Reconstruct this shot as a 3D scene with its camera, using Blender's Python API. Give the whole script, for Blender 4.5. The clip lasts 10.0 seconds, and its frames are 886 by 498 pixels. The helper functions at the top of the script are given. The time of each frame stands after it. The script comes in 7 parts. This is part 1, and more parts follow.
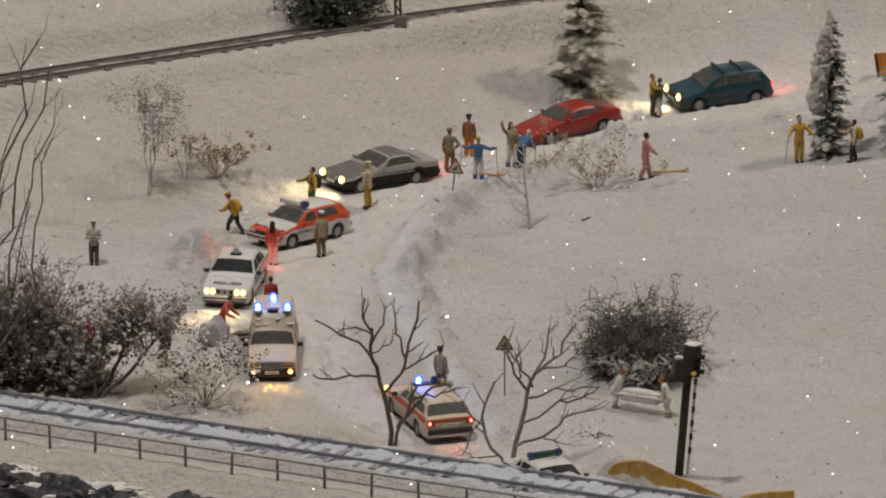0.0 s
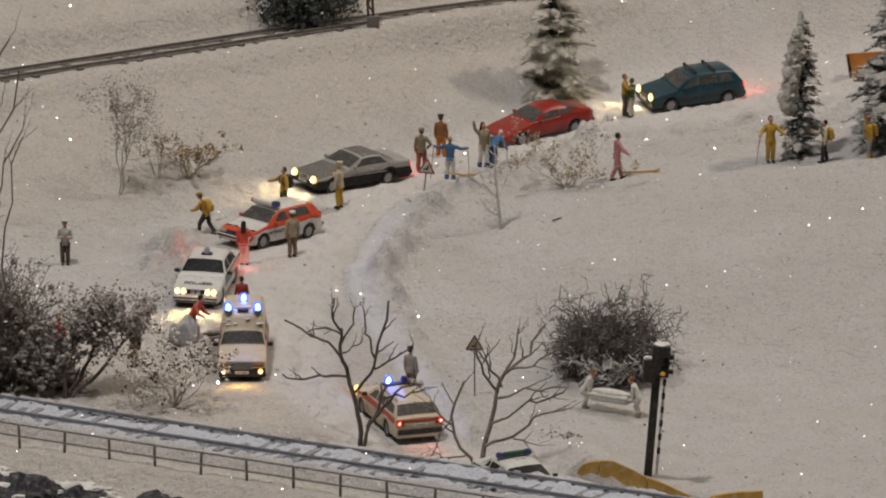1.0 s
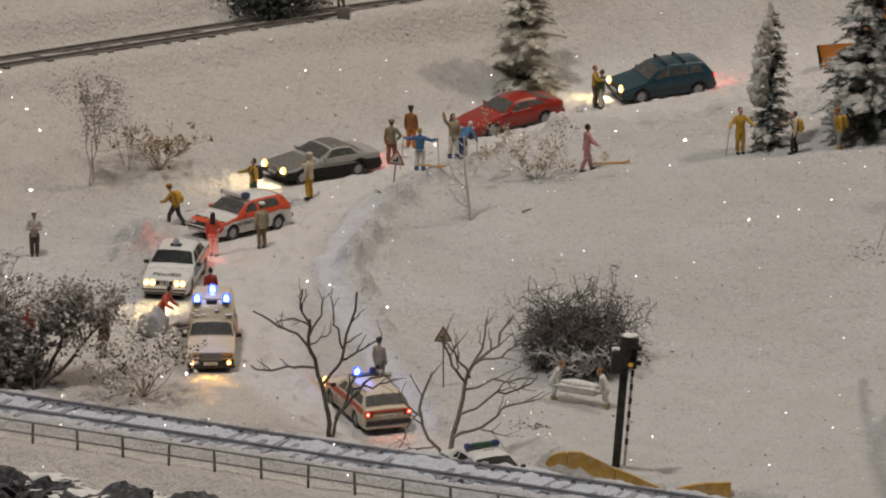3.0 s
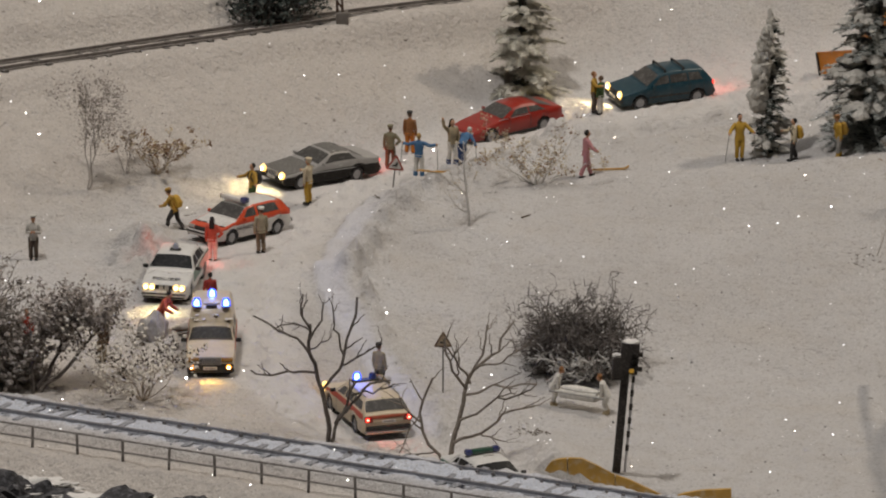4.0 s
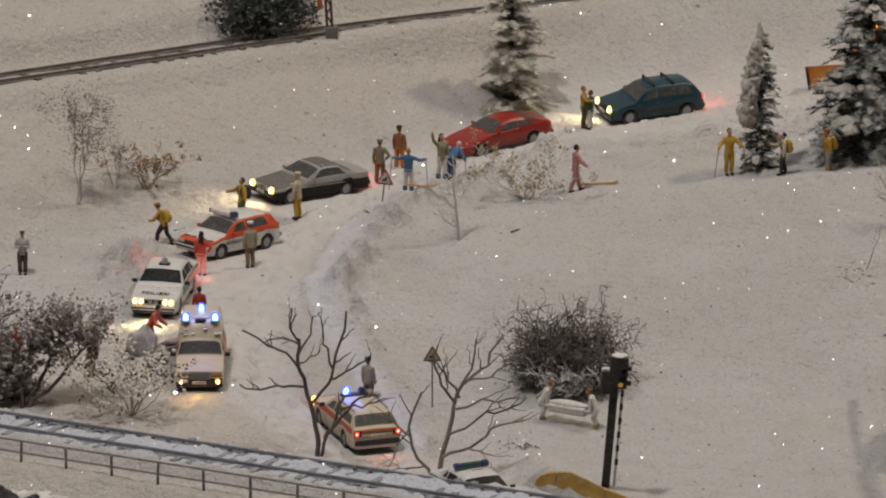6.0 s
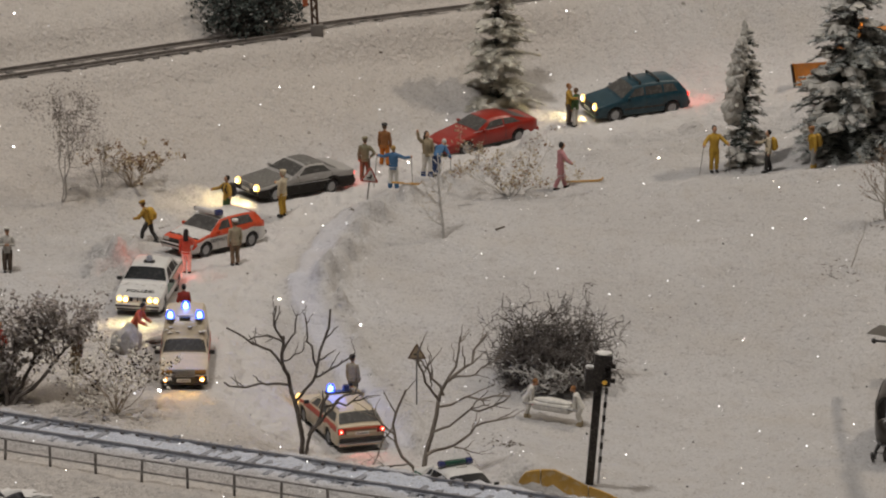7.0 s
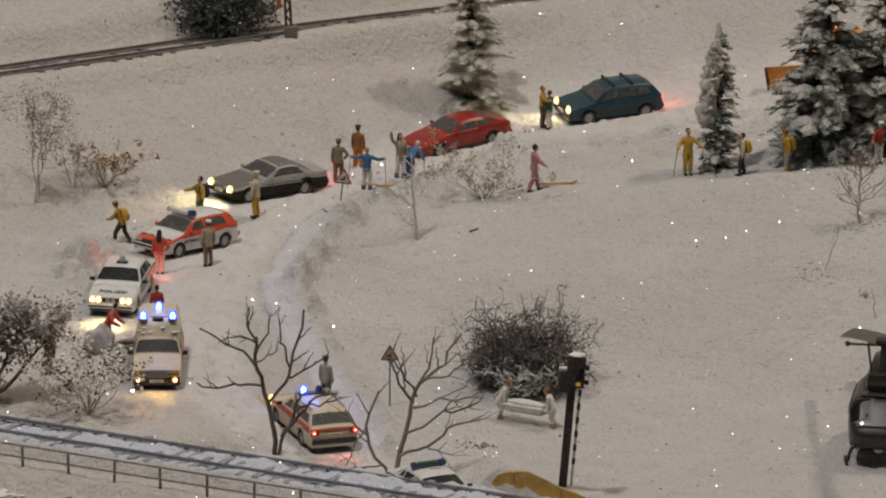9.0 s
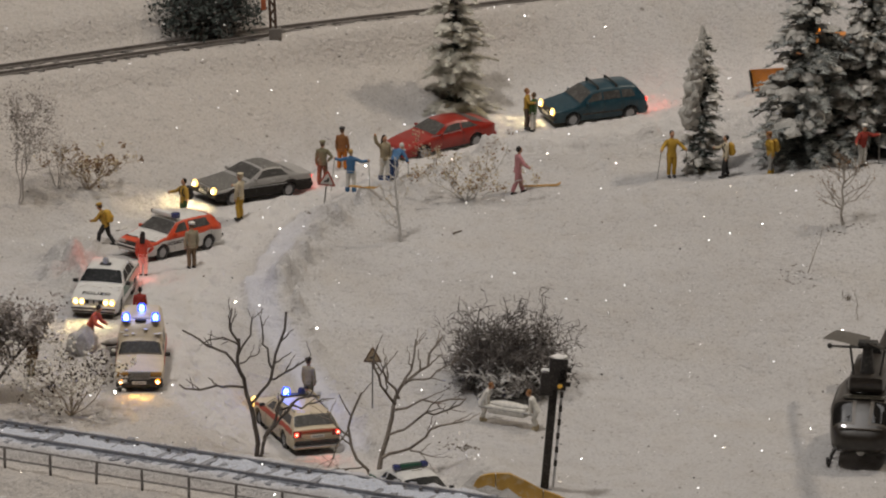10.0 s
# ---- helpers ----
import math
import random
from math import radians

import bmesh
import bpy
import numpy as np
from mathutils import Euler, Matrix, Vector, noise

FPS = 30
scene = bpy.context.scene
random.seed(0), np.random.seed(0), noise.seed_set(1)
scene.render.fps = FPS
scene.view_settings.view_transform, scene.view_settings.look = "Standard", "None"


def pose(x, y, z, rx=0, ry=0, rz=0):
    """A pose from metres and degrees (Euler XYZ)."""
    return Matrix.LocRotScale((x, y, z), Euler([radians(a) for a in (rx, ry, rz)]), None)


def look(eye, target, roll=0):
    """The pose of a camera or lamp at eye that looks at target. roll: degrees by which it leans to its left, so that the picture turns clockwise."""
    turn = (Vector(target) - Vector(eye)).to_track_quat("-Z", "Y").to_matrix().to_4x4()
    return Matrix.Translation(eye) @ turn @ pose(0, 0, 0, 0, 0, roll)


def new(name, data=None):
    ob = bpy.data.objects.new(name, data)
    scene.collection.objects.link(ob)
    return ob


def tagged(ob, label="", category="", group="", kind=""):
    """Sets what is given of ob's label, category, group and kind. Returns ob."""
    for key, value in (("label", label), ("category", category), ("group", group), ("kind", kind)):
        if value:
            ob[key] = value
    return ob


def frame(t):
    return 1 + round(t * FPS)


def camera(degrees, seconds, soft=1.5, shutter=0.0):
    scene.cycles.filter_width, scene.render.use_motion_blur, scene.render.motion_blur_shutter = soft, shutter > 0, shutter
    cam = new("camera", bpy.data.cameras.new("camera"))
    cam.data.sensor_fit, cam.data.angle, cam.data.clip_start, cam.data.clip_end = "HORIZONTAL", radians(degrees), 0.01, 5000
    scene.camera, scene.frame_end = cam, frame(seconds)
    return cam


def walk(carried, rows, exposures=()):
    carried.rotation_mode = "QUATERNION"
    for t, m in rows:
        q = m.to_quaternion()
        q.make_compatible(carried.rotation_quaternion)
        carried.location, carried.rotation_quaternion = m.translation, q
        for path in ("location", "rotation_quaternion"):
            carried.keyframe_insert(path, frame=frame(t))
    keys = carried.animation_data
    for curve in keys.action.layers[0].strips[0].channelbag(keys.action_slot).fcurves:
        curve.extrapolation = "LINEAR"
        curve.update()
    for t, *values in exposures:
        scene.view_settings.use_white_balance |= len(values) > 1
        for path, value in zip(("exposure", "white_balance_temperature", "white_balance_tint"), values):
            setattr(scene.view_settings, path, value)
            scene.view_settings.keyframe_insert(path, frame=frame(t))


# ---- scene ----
cam = camera(8.0, 10.0, soft=2.05)
PATH = [
    (0, (0.00947, -0.86677, 0.72145), (0.00256, 1.06512, 0.20401), -0.25),
    (0.5, (0.01344, -0.86864, 0.72204), (0.00769, 1.06322, 0.20447), -0.24),
    (1, (0.01724, -0.86917, 0.72298), (0.01386, 1.06257, 0.20493), -0.18),
    (1.5, (0.01897, -0.86914, 0.72128), (0.01774, 1.06268, 0.20352), -0.05),
    (2, (0.02445, -0.86869, 0.72328), (0.02333, 1.06249, 0.20318), -0.10),
    (2.5, (0.02524, -0.87105, 0.72329), (0.02592, 1.06001, 0.20271), -0.18),
    (4, (0.01518, -0.86733, 0.72063), (0.02318, 1.06446, 0.20282), 0.14),
    (4.5, (0.01378, -0.86814, 0.72044), (0.02361, 1.06433, 0.20522), 0.25),
    (5, (0.01660, -0.86840, 0.71974), (0.02546, 1.06457, 0.20636), 0.09),
    (6.5, (0.01758, -0.86604, 0.71909), (0.02805, 1.06716, 0.20663), 0.14),
    (7, (0.02103, -0.86731, 0.71964), (0.03294, 1.06562, 0.20618), 0.11),
    (7.5, (0.02464, -0.86951, 0.72100), (0.03892, 1.06311, 0.20642), 0.08),
    (8, (0.02522, -0.86806, 0.71854), (0.04228, 1.06451, 0.20386), -0.02),
    (8.5, (0.02165, -0.86747, 0.71915), (0.04136, 1.06508, 0.20449), 0.15),
    (9, (0.01939, -0.86528, 0.71610), (0.04090, 1.06825, 0.20524), 0.37),
    (9.5, (0.02028, -0.86543, 0.71540), (0.04271, 1.06846, 0.20592), 0.41),
    (10, (0.02497, -0.86715, 0.71632), (0.04767, 1.06659, 0.20629), 0.42),
]
walk(cam, [(t, look(eye, target, roll)) for t, eye, target, roll in PATH], [(0, 0.0), (2.5, 0.0), (4.5, -0.03), (8, -0.05), (10, -0.05)])

# ---- light: warm exhibition lamps over the layout ----
world = bpy.data.worlds.new("world")
scene.world = world
world.use_nodes = True
world.node_tree.nodes["Background"].inputs["Color"].default_value = (0.9, 0.95, 1.0, 1)
world.node_tree.nodes["Background"].inputs["Strength"].default_value = 0.05


def area(name, eye, target, size, watts, colour):
    data = bpy.data.lights.new(name, "AREA")
    data.shape, data.size, data.energy, data.color = "DISK", size, watts, colour
    ob = new(name, data)
    ob.matrix_world = look(eye, target)
    return ob


area("ceiling_spot", (-0.48, 1.15, 2.0), (0.0, 1.75, 0.0), 0.15, 21.4, (0.955, 0.90, 0.852))
area("ceiling_spot", (1.28, 2.35, 1.9), (0.05, 1.8, 0.0), 0.15, 16.2, (1.0, 0.855, 0.69))
# broad unseen fill, added for soft light from overhead
area("ceiling_panel", (0.0, 1.6, 2.3), (0.0, 1.8, 0.0), 1.4, 9.2, (0.97, 0.94, 0.92))


def bulb(name, x, y, z, watts, colour, target=None, size=0.0015):
    """A small unseen lamp added just outside a lit car lamp."""
    data = bpy.data.lights.new(name, "SPOT" if target else "POINT")
    data.energy, data.color, data.shadow_soft_size = watts, colour, size
    if target:
        data.spot_size, data.spot_blend = radians(120), 1.0
    ob = new(name, data)
    ob.matrix_world = look((x, y, z), target) if target else Matrix.Translation((x, y, z))
    return ob



# ---- ground form ----
def lerp(a, b, t):
    return a + (b - a) * t


def soft_max(a, b, k):
    return 0.5 * (a + b + math.sqrt((a - b) ** 2 + k * k))


def clamp(v, a=0.0, b=1.0):
    return a if v < a else b if v > b else v


def smooth(v, a, b):
    t = clamp((v - a) / (b - a))
    return t * t * (3 - 2 * t)


def hill_edge(x, y):
    """Distance past the foot of the hill behind the road."""
    return soft_max(-0.707 * (x + 0.15) + 0.707 * (y - 1.81), y - 2.066, 0.01)


def ground_form(x, y):
    u = y - 1.76
    z = 0.007 - 0.085 * soft_max(-u, 0, 0.03) + 0.055 * clamp(x + 0.05, -0.2, 0.3) * smooth(u, 0.0, 0.12)
    # the open slope falls away below the road
    z -= 0.022 * smooth(1.815 - y, 0.0, 0.15) * smooth(x, -0.075, 0.01)
    z += 0.52 * soft_max(hill_edge(x, y), 0, 0.012)
    z = soft_max(z, -0.026, 0.006)
    z += 0.013 * math.exp(-(((x - 0.071) / 0.016) ** 2 + ((y - 1.562) / 0.03) ** 2))
    # rounded brow above the open slope
    z += 0.003 * math.exp(-((y - 1.945 - 0.06 * (x - 0.1)) / 0.018) ** 2) * smooth(x, 0.03, 0.08)
    return z
# ---- end of ground form ----


# ---- materials ----
MATS = {}


def material(name, colour, rough=0.6, metal=0.0, vary=0.12, scale=300.0, bump=0.0, bump_scale=1500.0, dirt=None, dirt_amount=0.0, coat=0.0, emit=None, power=0.0, shine=0.5):
    """Painted or natural surface with variation at two scales; lengths are those of a small model."""
    if name in MATS:
        return MATS[name]
    m = bpy.data.materials.new(name)
    m.use_nodes = True
    nt = m.node_tree
    n, link = nt.nodes, nt.links.new
    b = n["Principled BSDF"]
    b.inputs["Roughness"].default_value = rough
    b.inputs["Metallic"].default_value = metal
    b.inputs["Coat Weight"].default_value = coat
    b.inputs["Specular IOR Level"].default_value = shine
    co = n.new("ShaderNodeTexCoord")
    broad = n.new("ShaderNodeTexNoise")
    broad.inputs["Scale"].default_value = scale
    broad.inputs["Detail"].default_value = 5
    link(co.outputs["Object"], broad.inputs["Vector"])
    ramp = n.new("ShaderNodeMapRange")
    ramp.inputs["From Min"].default_value, ramp.inputs["From Max"].default_value = 0.25, 0.75
    ramp.inputs["To Min"].default_value, ramp.inputs["To Max"].default_value = 1 - vary, 1 + vary
    link(broad.outputs["Fac"], ramp.inputs["Value"])
    info = n.new("ShaderNodeObjectInfo")
    own = n.new("ShaderNodeMapRange")
    own.inputs["To Min"].default_value, own.inputs["To Max"].default_value = 1 - vary * 0.4, 1 + vary * 0.4
    link(info.outputs["Random"], own.inputs["Value"])
    mul = n.new("ShaderNodeMath")
    mul.operation = "MULTIPLY"
    link(ramp.outputs[0], mul.inputs[0])
    link(own.outputs[0], mul.inputs[1])
    tint = n.new("ShaderNodeVectorMath")
    tint.operation = "SCALE"
    tint.inputs[0].default_value = colour
    link(mul.outputs[0], tint.inputs["Scale"])
    out = tint.outputs[0]
    if dirt:
        fine = n.new("ShaderNodeTexNoise")
        fine.inputs["Scale"].default_value = scale * 3.1
        fine.inputs["Detail"].default_value = 6
        link(co.outputs["Object"], fine.inputs["Vector"])
        mask = n.new("ShaderNodeMapRange")
        mask.inputs["From Min"].default_value, mask.inputs["From Max"].default_value = 0.5, 0.68
        mask.inputs["To Max"].default_value = dirt_amount
        link(fine.outputs["Fac"], mask.inputs["Value"])
        mix = n.new("ShaderNodeMix")
        mix.data_type = "RGBA"
        link(mask.outputs[0], mix.inputs["Factor"])
        link(out, mix.inputs[6])
        mix.inputs[7].default_value = (*dirt, 1)
        out = mix.outputs[2]
    link(out, b.inputs["Base Color"])
    if bump:
        rel = n.new("ShaderNodeTexNoise")
        rel.inputs["Scale"].default_value = bump_scale
        rel.inputs["Detail"].default_value = 4
        link(co.outputs["Object"], rel.inputs["Vector"])
        bm = n.new("ShaderNodeBump")
        bm.inputs["Strength"].default_value = bump
        bm.inputs["Distance"].default_value = 0.0004
        link(rel.outputs["Fac"], bm.inputs["Height"])
        link(bm.outputs[0], b.inputs["Normal"])
    if emit:
        b.inputs["Emission Color"].default_value = (*emit, 1)
        b.inputs["Emission Strength"].default_value = power
    MATS[name] = m
    return m


def snow_material():
    m = bpy.data.materials.new("granular_snow")
    m.use_nodes = True
    nt = m.node_tree
    n, link = nt.nodes, nt.links.new
    b = n["Principled BSDF"]
    b.inputs["Roughness"].default_value = 0.75
    b.inputs["Specular IOR Level"].default_value = 0.25
    co = n.new("ShaderNodeTexCoord")

    def tex(scale, detail=4, rough=0.5):
        t = n.new("ShaderNodeTexNoise")
        t.inputs["Scale"].default_value, t.inputs["Detail"].default_value = scale, detail
        t.inputs["Roughness"].default_value = rough
        link(co.outputs["Object"], t.inputs["Vector"])
        return t.outputs["Fac"]

    def span(v, a, b2, c, d):
        r = n.new("ShaderNodeMapRange")
        for k, val in zip(("From Min", "From Max", "To Min", "To Max"), (a, b2, c, d)):
            r.inputs[k].default_value = val
        link(v, r.inputs["Value"])
        return r.outputs[0]

    def blend(f, a, c):
        x = n.new("ShaderNodeMix")
        x.data_type = "RGBA"
        link(f, x.inputs["Factor"])
        for s, v in ((x.inputs[6], a), (x.inputs[7], c)):
            if isinstance(v, tuple):
                s.default_value = (*v, 1)
            else:
                link(v, s)
        return x.outputs[2]

    def times(a, c):
        x = n.new("ShaderNodeMath")
        x.operation = "MULTIPLY"
        link(a, x.inputs[0])
        link(c, x.inputs[1])
        return x.outputs[0]

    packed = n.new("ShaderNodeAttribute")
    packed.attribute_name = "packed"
    # clean shelf snow, with the cool lamp's bluish cast put into its colour
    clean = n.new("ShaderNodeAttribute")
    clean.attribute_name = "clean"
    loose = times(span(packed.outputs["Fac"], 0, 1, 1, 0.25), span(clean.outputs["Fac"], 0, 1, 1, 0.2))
    col = blend(span(tex(14, 3), 0.3, 0.7, 0, 1), (0.50, 0.482, 0.466), (0.568, 0.554, 0.544))
    # warm lamp cast of hill and foreground, put into the snow's colour
    aged = n.new("ShaderNodeAttribute")
    aged.attribute_name = "aged"
    col = blend(span(aged.outputs["Fac"], 0, 1, 0, 0.75), col, (0.545, 0.496, 0.445))
    col = blend(span(tex(90, 5), 0.5, 0.72, 0, 0.5), col, (0.46, 0.43, 0.40))
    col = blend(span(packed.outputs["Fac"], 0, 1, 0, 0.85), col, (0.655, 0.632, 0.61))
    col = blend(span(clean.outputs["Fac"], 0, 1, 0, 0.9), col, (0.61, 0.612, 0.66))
    col = blend(span(tex(26, 4), 0.52, 0.7, 0, 0.4), col, (0.52, 0.48, 0.43))
    frosty = n.new("ShaderNodeAttribute")
    frosty.attribute_name = "frosty"
    col = blend(span(frosty.outputs["Fac"], 0, 1, 0, 0.85), col, (0.56, 0.605, 0.70))
    # darker grit lying in the loose snow
    col = blend(times(span(tex(720, 2), 0.56, 0.66, 0, 0.46), loose), col, (0.27, 0.25, 0.23))
    col = blend(times(span(tex(2200, 1), 0.6, 0.7, 0, 0.65), loose), col, (0.74, 0.73, 0.72))
    col = blend(times(span(tex(260, 3), 0.70, 0.76, 0, 0.7), loose), col, (0.13, 0.11, 0.09))
    link(col, b.inputs["Base Color"])
    h = n.new("ShaderNodeMath")
    h.operation = "ADD"
    link(span(tex(1600, 3, 0.7), 0, 1, 0, 0.45), h.inputs[0])
    link(span(tex(330, 5, 0.62), 0, 1, 0, 1.6), h.inputs[1])
    bm = n.new("ShaderNodeBump")
    bm.inputs["Strength"].default_value = 0.95
    bm.inputs["Distance"].default_value = 0.0015
    link(h.outputs[0], bm.inputs["Height"])
    link(bm.outputs[0], b.inputs["Normal"])
    return m


SNOW = snow_material()
FROST = material("frost", (0.64, 0.625, 0.60), 0.8, vary=0.12, scale=500, bump=0.5, bump_scale=1800, dirt=(0.46, 0.44, 0.41), dirt_amount=0.4)
RUBBER = material("tyre_rubber", (0.025, 0.025, 0.026), 0.8, vary=0.3, dirt=(0.45, 0.44, 0.43), dirt_amount=0.35)
RIM = material("rim_metal", (0.42, 0.42, 0.43), 0.35, 0.7, dirt=(0.2, 0.2, 0.2), dirt_amount=0.5, scale=900)
GLASS = material("tinted_car_glass", (0.012, 0.013, 0.014), 0.35, vary=0.3, dirt=(0.09, 0.09, 0.088), dirt_amount=0.3, shine=0.12, scale=200)
# paler grey than GLASS, with random lighter patches
GREYGLASS = material("dusty_car_glass", (0.065, 0.062, 0.058), 0.4, vary=0.25, dirt=(0.18, 0.175, 0.165), dirt_amount=0.45, shine=0.2, scale=220)
BLACK = material("black_plastic", (0.022, 0.021, 0.02), 0.55, vary=0.3, dirt=(0.12, 0.11, 0.1), dirt_amount=0.4)
CHROME = material("dull_chrome", (0.5, 0.5, 0.5), 0.3, 0.9)
HEADLAMP = material("lit_headlamp", (0.9, 0.85, 0.6), 0.3, emit=(1.0, 0.56, 0.10), power=2.6)
LAMPCORE = material("lamp_filament", (0.9, 0.85, 0.6), 0.3, emit=(1.0, 0.86, 0.50), power=9.0)
REDCORE = material("tail_filament", (0.9, 0.4, 0.3), 0.3, emit=(1.0, 0.42, 0.26), power=5.0)
AMBERLAMP = material("lit_amber_lamp", (0.9, 0.6, 0.1), 0.3, emit=(1.0, 0.27, 0.015), power=2.7)
TAILLAMP = material("lit_tail_lamp", (0.8, 0.05, 0.03), 0.3, emit=(1.0, 0.05, 0.03), power=2.6)
BLUELAMP = material("lit_blue_beacon", (0.16, 0.30, 1.0), 0.2, vary=0.0, emit=(0.02, 0.07, 1.0), power=0.9)
BLUELAMP.node_tree.nodes["Principled BSDF"].inputs["Transmission Weight"].default_value = 0.9
BLUELAMP.node_tree.nodes["Principled BSDF"].inputs["IOR"].default_value = 1.08
BLUECORE = material("beacon_filament", (0.6, 0.7, 1.0), 0.3, emit=(0.42, 0.62, 1.0), power=9.0)
BLUEDOME = material("dark_blue_beacon", (0.03, 0.04, 0.14), 0.15, coat=0.6)
CLEARDOME = material("clear_beacon", (0.35, 0.36, 0.40), 0.15, coat=0.6)
DULLLAMP = material("unlit_lamp_glass", (0.45, 0.44, 0.40), 0.2, coat=0.5)
REDLENS = material("unlit_tail_lens", (0.30, 0.02, 0.015), 0.25, coat=0.4)
PLATE = material("plate_white", (0.65, 0.64, 0.60), 0.5)
INK = material("black_print", (0.02, 0.02, 0.02), 0.6)
PLATEINK = material("worn_plate_print", (0.22, 0.21, 0.20), 0.6)


# ---- mesh helpers ----
K = 1 / 87.0


def ground(x, y):
    return GROUND_AT(x, y)


def thing(name, m, label, category, group=""):
    ob = new(name)
    ob.empty_display_size = 0.01
    ob.matrix_world = m
    return tagged(ob, label, category, group)


def part(name, bm, mat, parent=None, label="", smooth_faces=True):
    """One bmesh as one mesh object under a thing or part."""
    me = bpy.data.meshes.new(name)
    bm.normal_update()
    bm.to_mesh(me)
    bm.free()
    for one in (mat if isinstance(mat, (list, tuple)) else [mat]):
        me.materials.append(one)
    if smooth_faces:
        me.polygons.foreach_set("use_smooth", [True] * len(me.polygons))
        me.set_sharp_from_angle(angle=radians(38))
    ob = new(name, me)
    if parent:
        ob.parent = parent
    if label:
        ob["label"] = label
    return ob


def again(ob, m=None, parent=None):
    """Another object on the same mesh."""
    o = new(ob.name.split(".")[0], ob.data)
    o.parent = parent or ob.parent
    if m is not None:
        o.matrix_basis = m
    if "label" in ob:
        o["label"] = ob["label"]
    return o


def box(bm, c, s, turn=0.0, bevel=0.0, mat=0):
    r = bmesh.ops.create_cube(bm, size=1.0)
    bmesh.ops.scale(bm, vec=s, verts=r["verts"])
    fs = list({f for v in r["verts"] for f in v.link_faces})
    for f in fs:
        f.material_index = mat
    vs = r["verts"]
    if bevel:
        es = list({e for v in vs for e in v.link_edges})
        g = bmesh.ops.bevel(bm, geom=es, offset=bevel, segments=2, affect="EDGES", profile=0.5)
        vs = list({v for f in g["faces"] for v in f.verts} | {v for v in vs if v.is_valid})
        for f in g["faces"]:
            f.material_index = mat
    bmesh.ops.transform(bm, matrix=Matrix.Translation(c) @ Matrix.Rotation(turn, 4, "Z"), verts=vs)
    return vs


def tube(bm, pts, rads, n=6, mat=0, close=True):
    """A tapered tube through points."""
    pts = [Vector(p) for p in pts]
    if not isinstance(rads, (list, tuple)):
        rads = [rads] * len(pts)
    rings = []
    side = None
    for i, p in enumerate(pts):
        d = (pts[min(i + 1, len(pts) - 1)] - pts[max(i - 1, 0)]).normalized()
        if side is None:
            side = d.cross(Vector((0, 0, 1)) if abs(d.z) < 0.9 else Vector((1, 0, 0))).normalized()
        side = (side - d * side.dot(d)).normalized()
        up = d.cross(side)
        rings.append([bm.verts.new(p + (side * math.cos(a) + up * math.sin(a)) * rads[i]) for a in [2 * math.pi * k / n for k in range(n)]])
    for a, b in zip(rings, rings[1:]):
        for k in range(n):
            f = bm.faces.new((a[k], a[(k + 1) % n], b[(k + 1) % n], b[k]))
            f.material_index = mat
    if close:
        for ring in (rings[0][::-1], rings[-1]):
            f = bm.faces.new(ring)
            f.material_index = mat
    return rings


def ball(bm, c, r, mat=0, seg=8, rings=6, turn=None):
    """An ellipsoid; r: one radius or three."""
    r = r if isinstance(r, (tuple, list)) else (r, r, r)
    g = bmesh.ops.create_uvsphere(bm, u_segments=seg, v_segments=rings, radius=1.0)
    bmesh.ops.transform(bm, matrix=Matrix.Translation(c) @ (turn or Matrix.Identity(4)) @ Matrix.Diagonal((*r, 1)), verts=g["verts"])
    for f in {f for v in g["verts"] for f in v.link_faces}:
        f.material_index = mat
    return g["verts"]


def lump(bm, c, r, seed, rough=0.3, sub=2, mat=0):
    """An uneven clod."""
    g = bmesh.ops.create_icosphere(bm, subdivisions=sub, radius=1.0)
    r = r if isinstance(r, (tuple, list)) else (r, r, r)
    for v in g["verts"]:
        q = Vector((seed * 3.1, seed * 1.7, seed))
        k = 1 + rough * (noise.noise(v.co * 1.7 + q) + 0.45 * noise.noise(v.co * 4.6 + q))
        v.co = Vector(c) + Vector((v.co.x * r[0] * k, v.co.y * r[1] * k, v.co.z * r[2] * k))
    for f in {f for v in g["verts"] for f in v.link_faces}:
        f.material_index = mat


def lettering(text, size, mat, parent, m, name="lettering", label=""):
    """Words as a thin raised mesh, in the plane of m."""
    cu = bpy.data.curves.new(name, "FONT")
    cu.body, cu.size, cu.align_x, cu.align_y, cu.extrude = text, size, "CENTER", "CENTER", size * 0.02
    tmp = bpy.data.objects.new(name, cu)
    scene.collection.objects.link(tmp)
    me = bpy.data.meshes.new_from_object(tmp.evaluated_get(bpy.context.evaluated_depsgraph_get()))
    bpy.data.objects.remove(tmp)
    me.materials.clear()
    me.materials.append(mat)
    ob = new(name, me)
    ob.parent = parent
    ob.matrix_basis = m
    if label:
        ob["label"] = label
    return ob


def table(pairs, s):
    """Straight-line reading of a short table."""
    if s <= pairs[0][0]:
        return pairs[0][1]
    for (a, va), (b, vb) in zip(pairs, pairs[1:]):
        if s <= b:
            return va + (vb - va) * (s - a) / (b - a)
    return pairs[-1][1]


# ---- the layout's ground ----
def near_track(x):
    """y of the middle of the near railway line."""
    return 1.502 - 0.525 * x


TRACK_Z = -0.0016


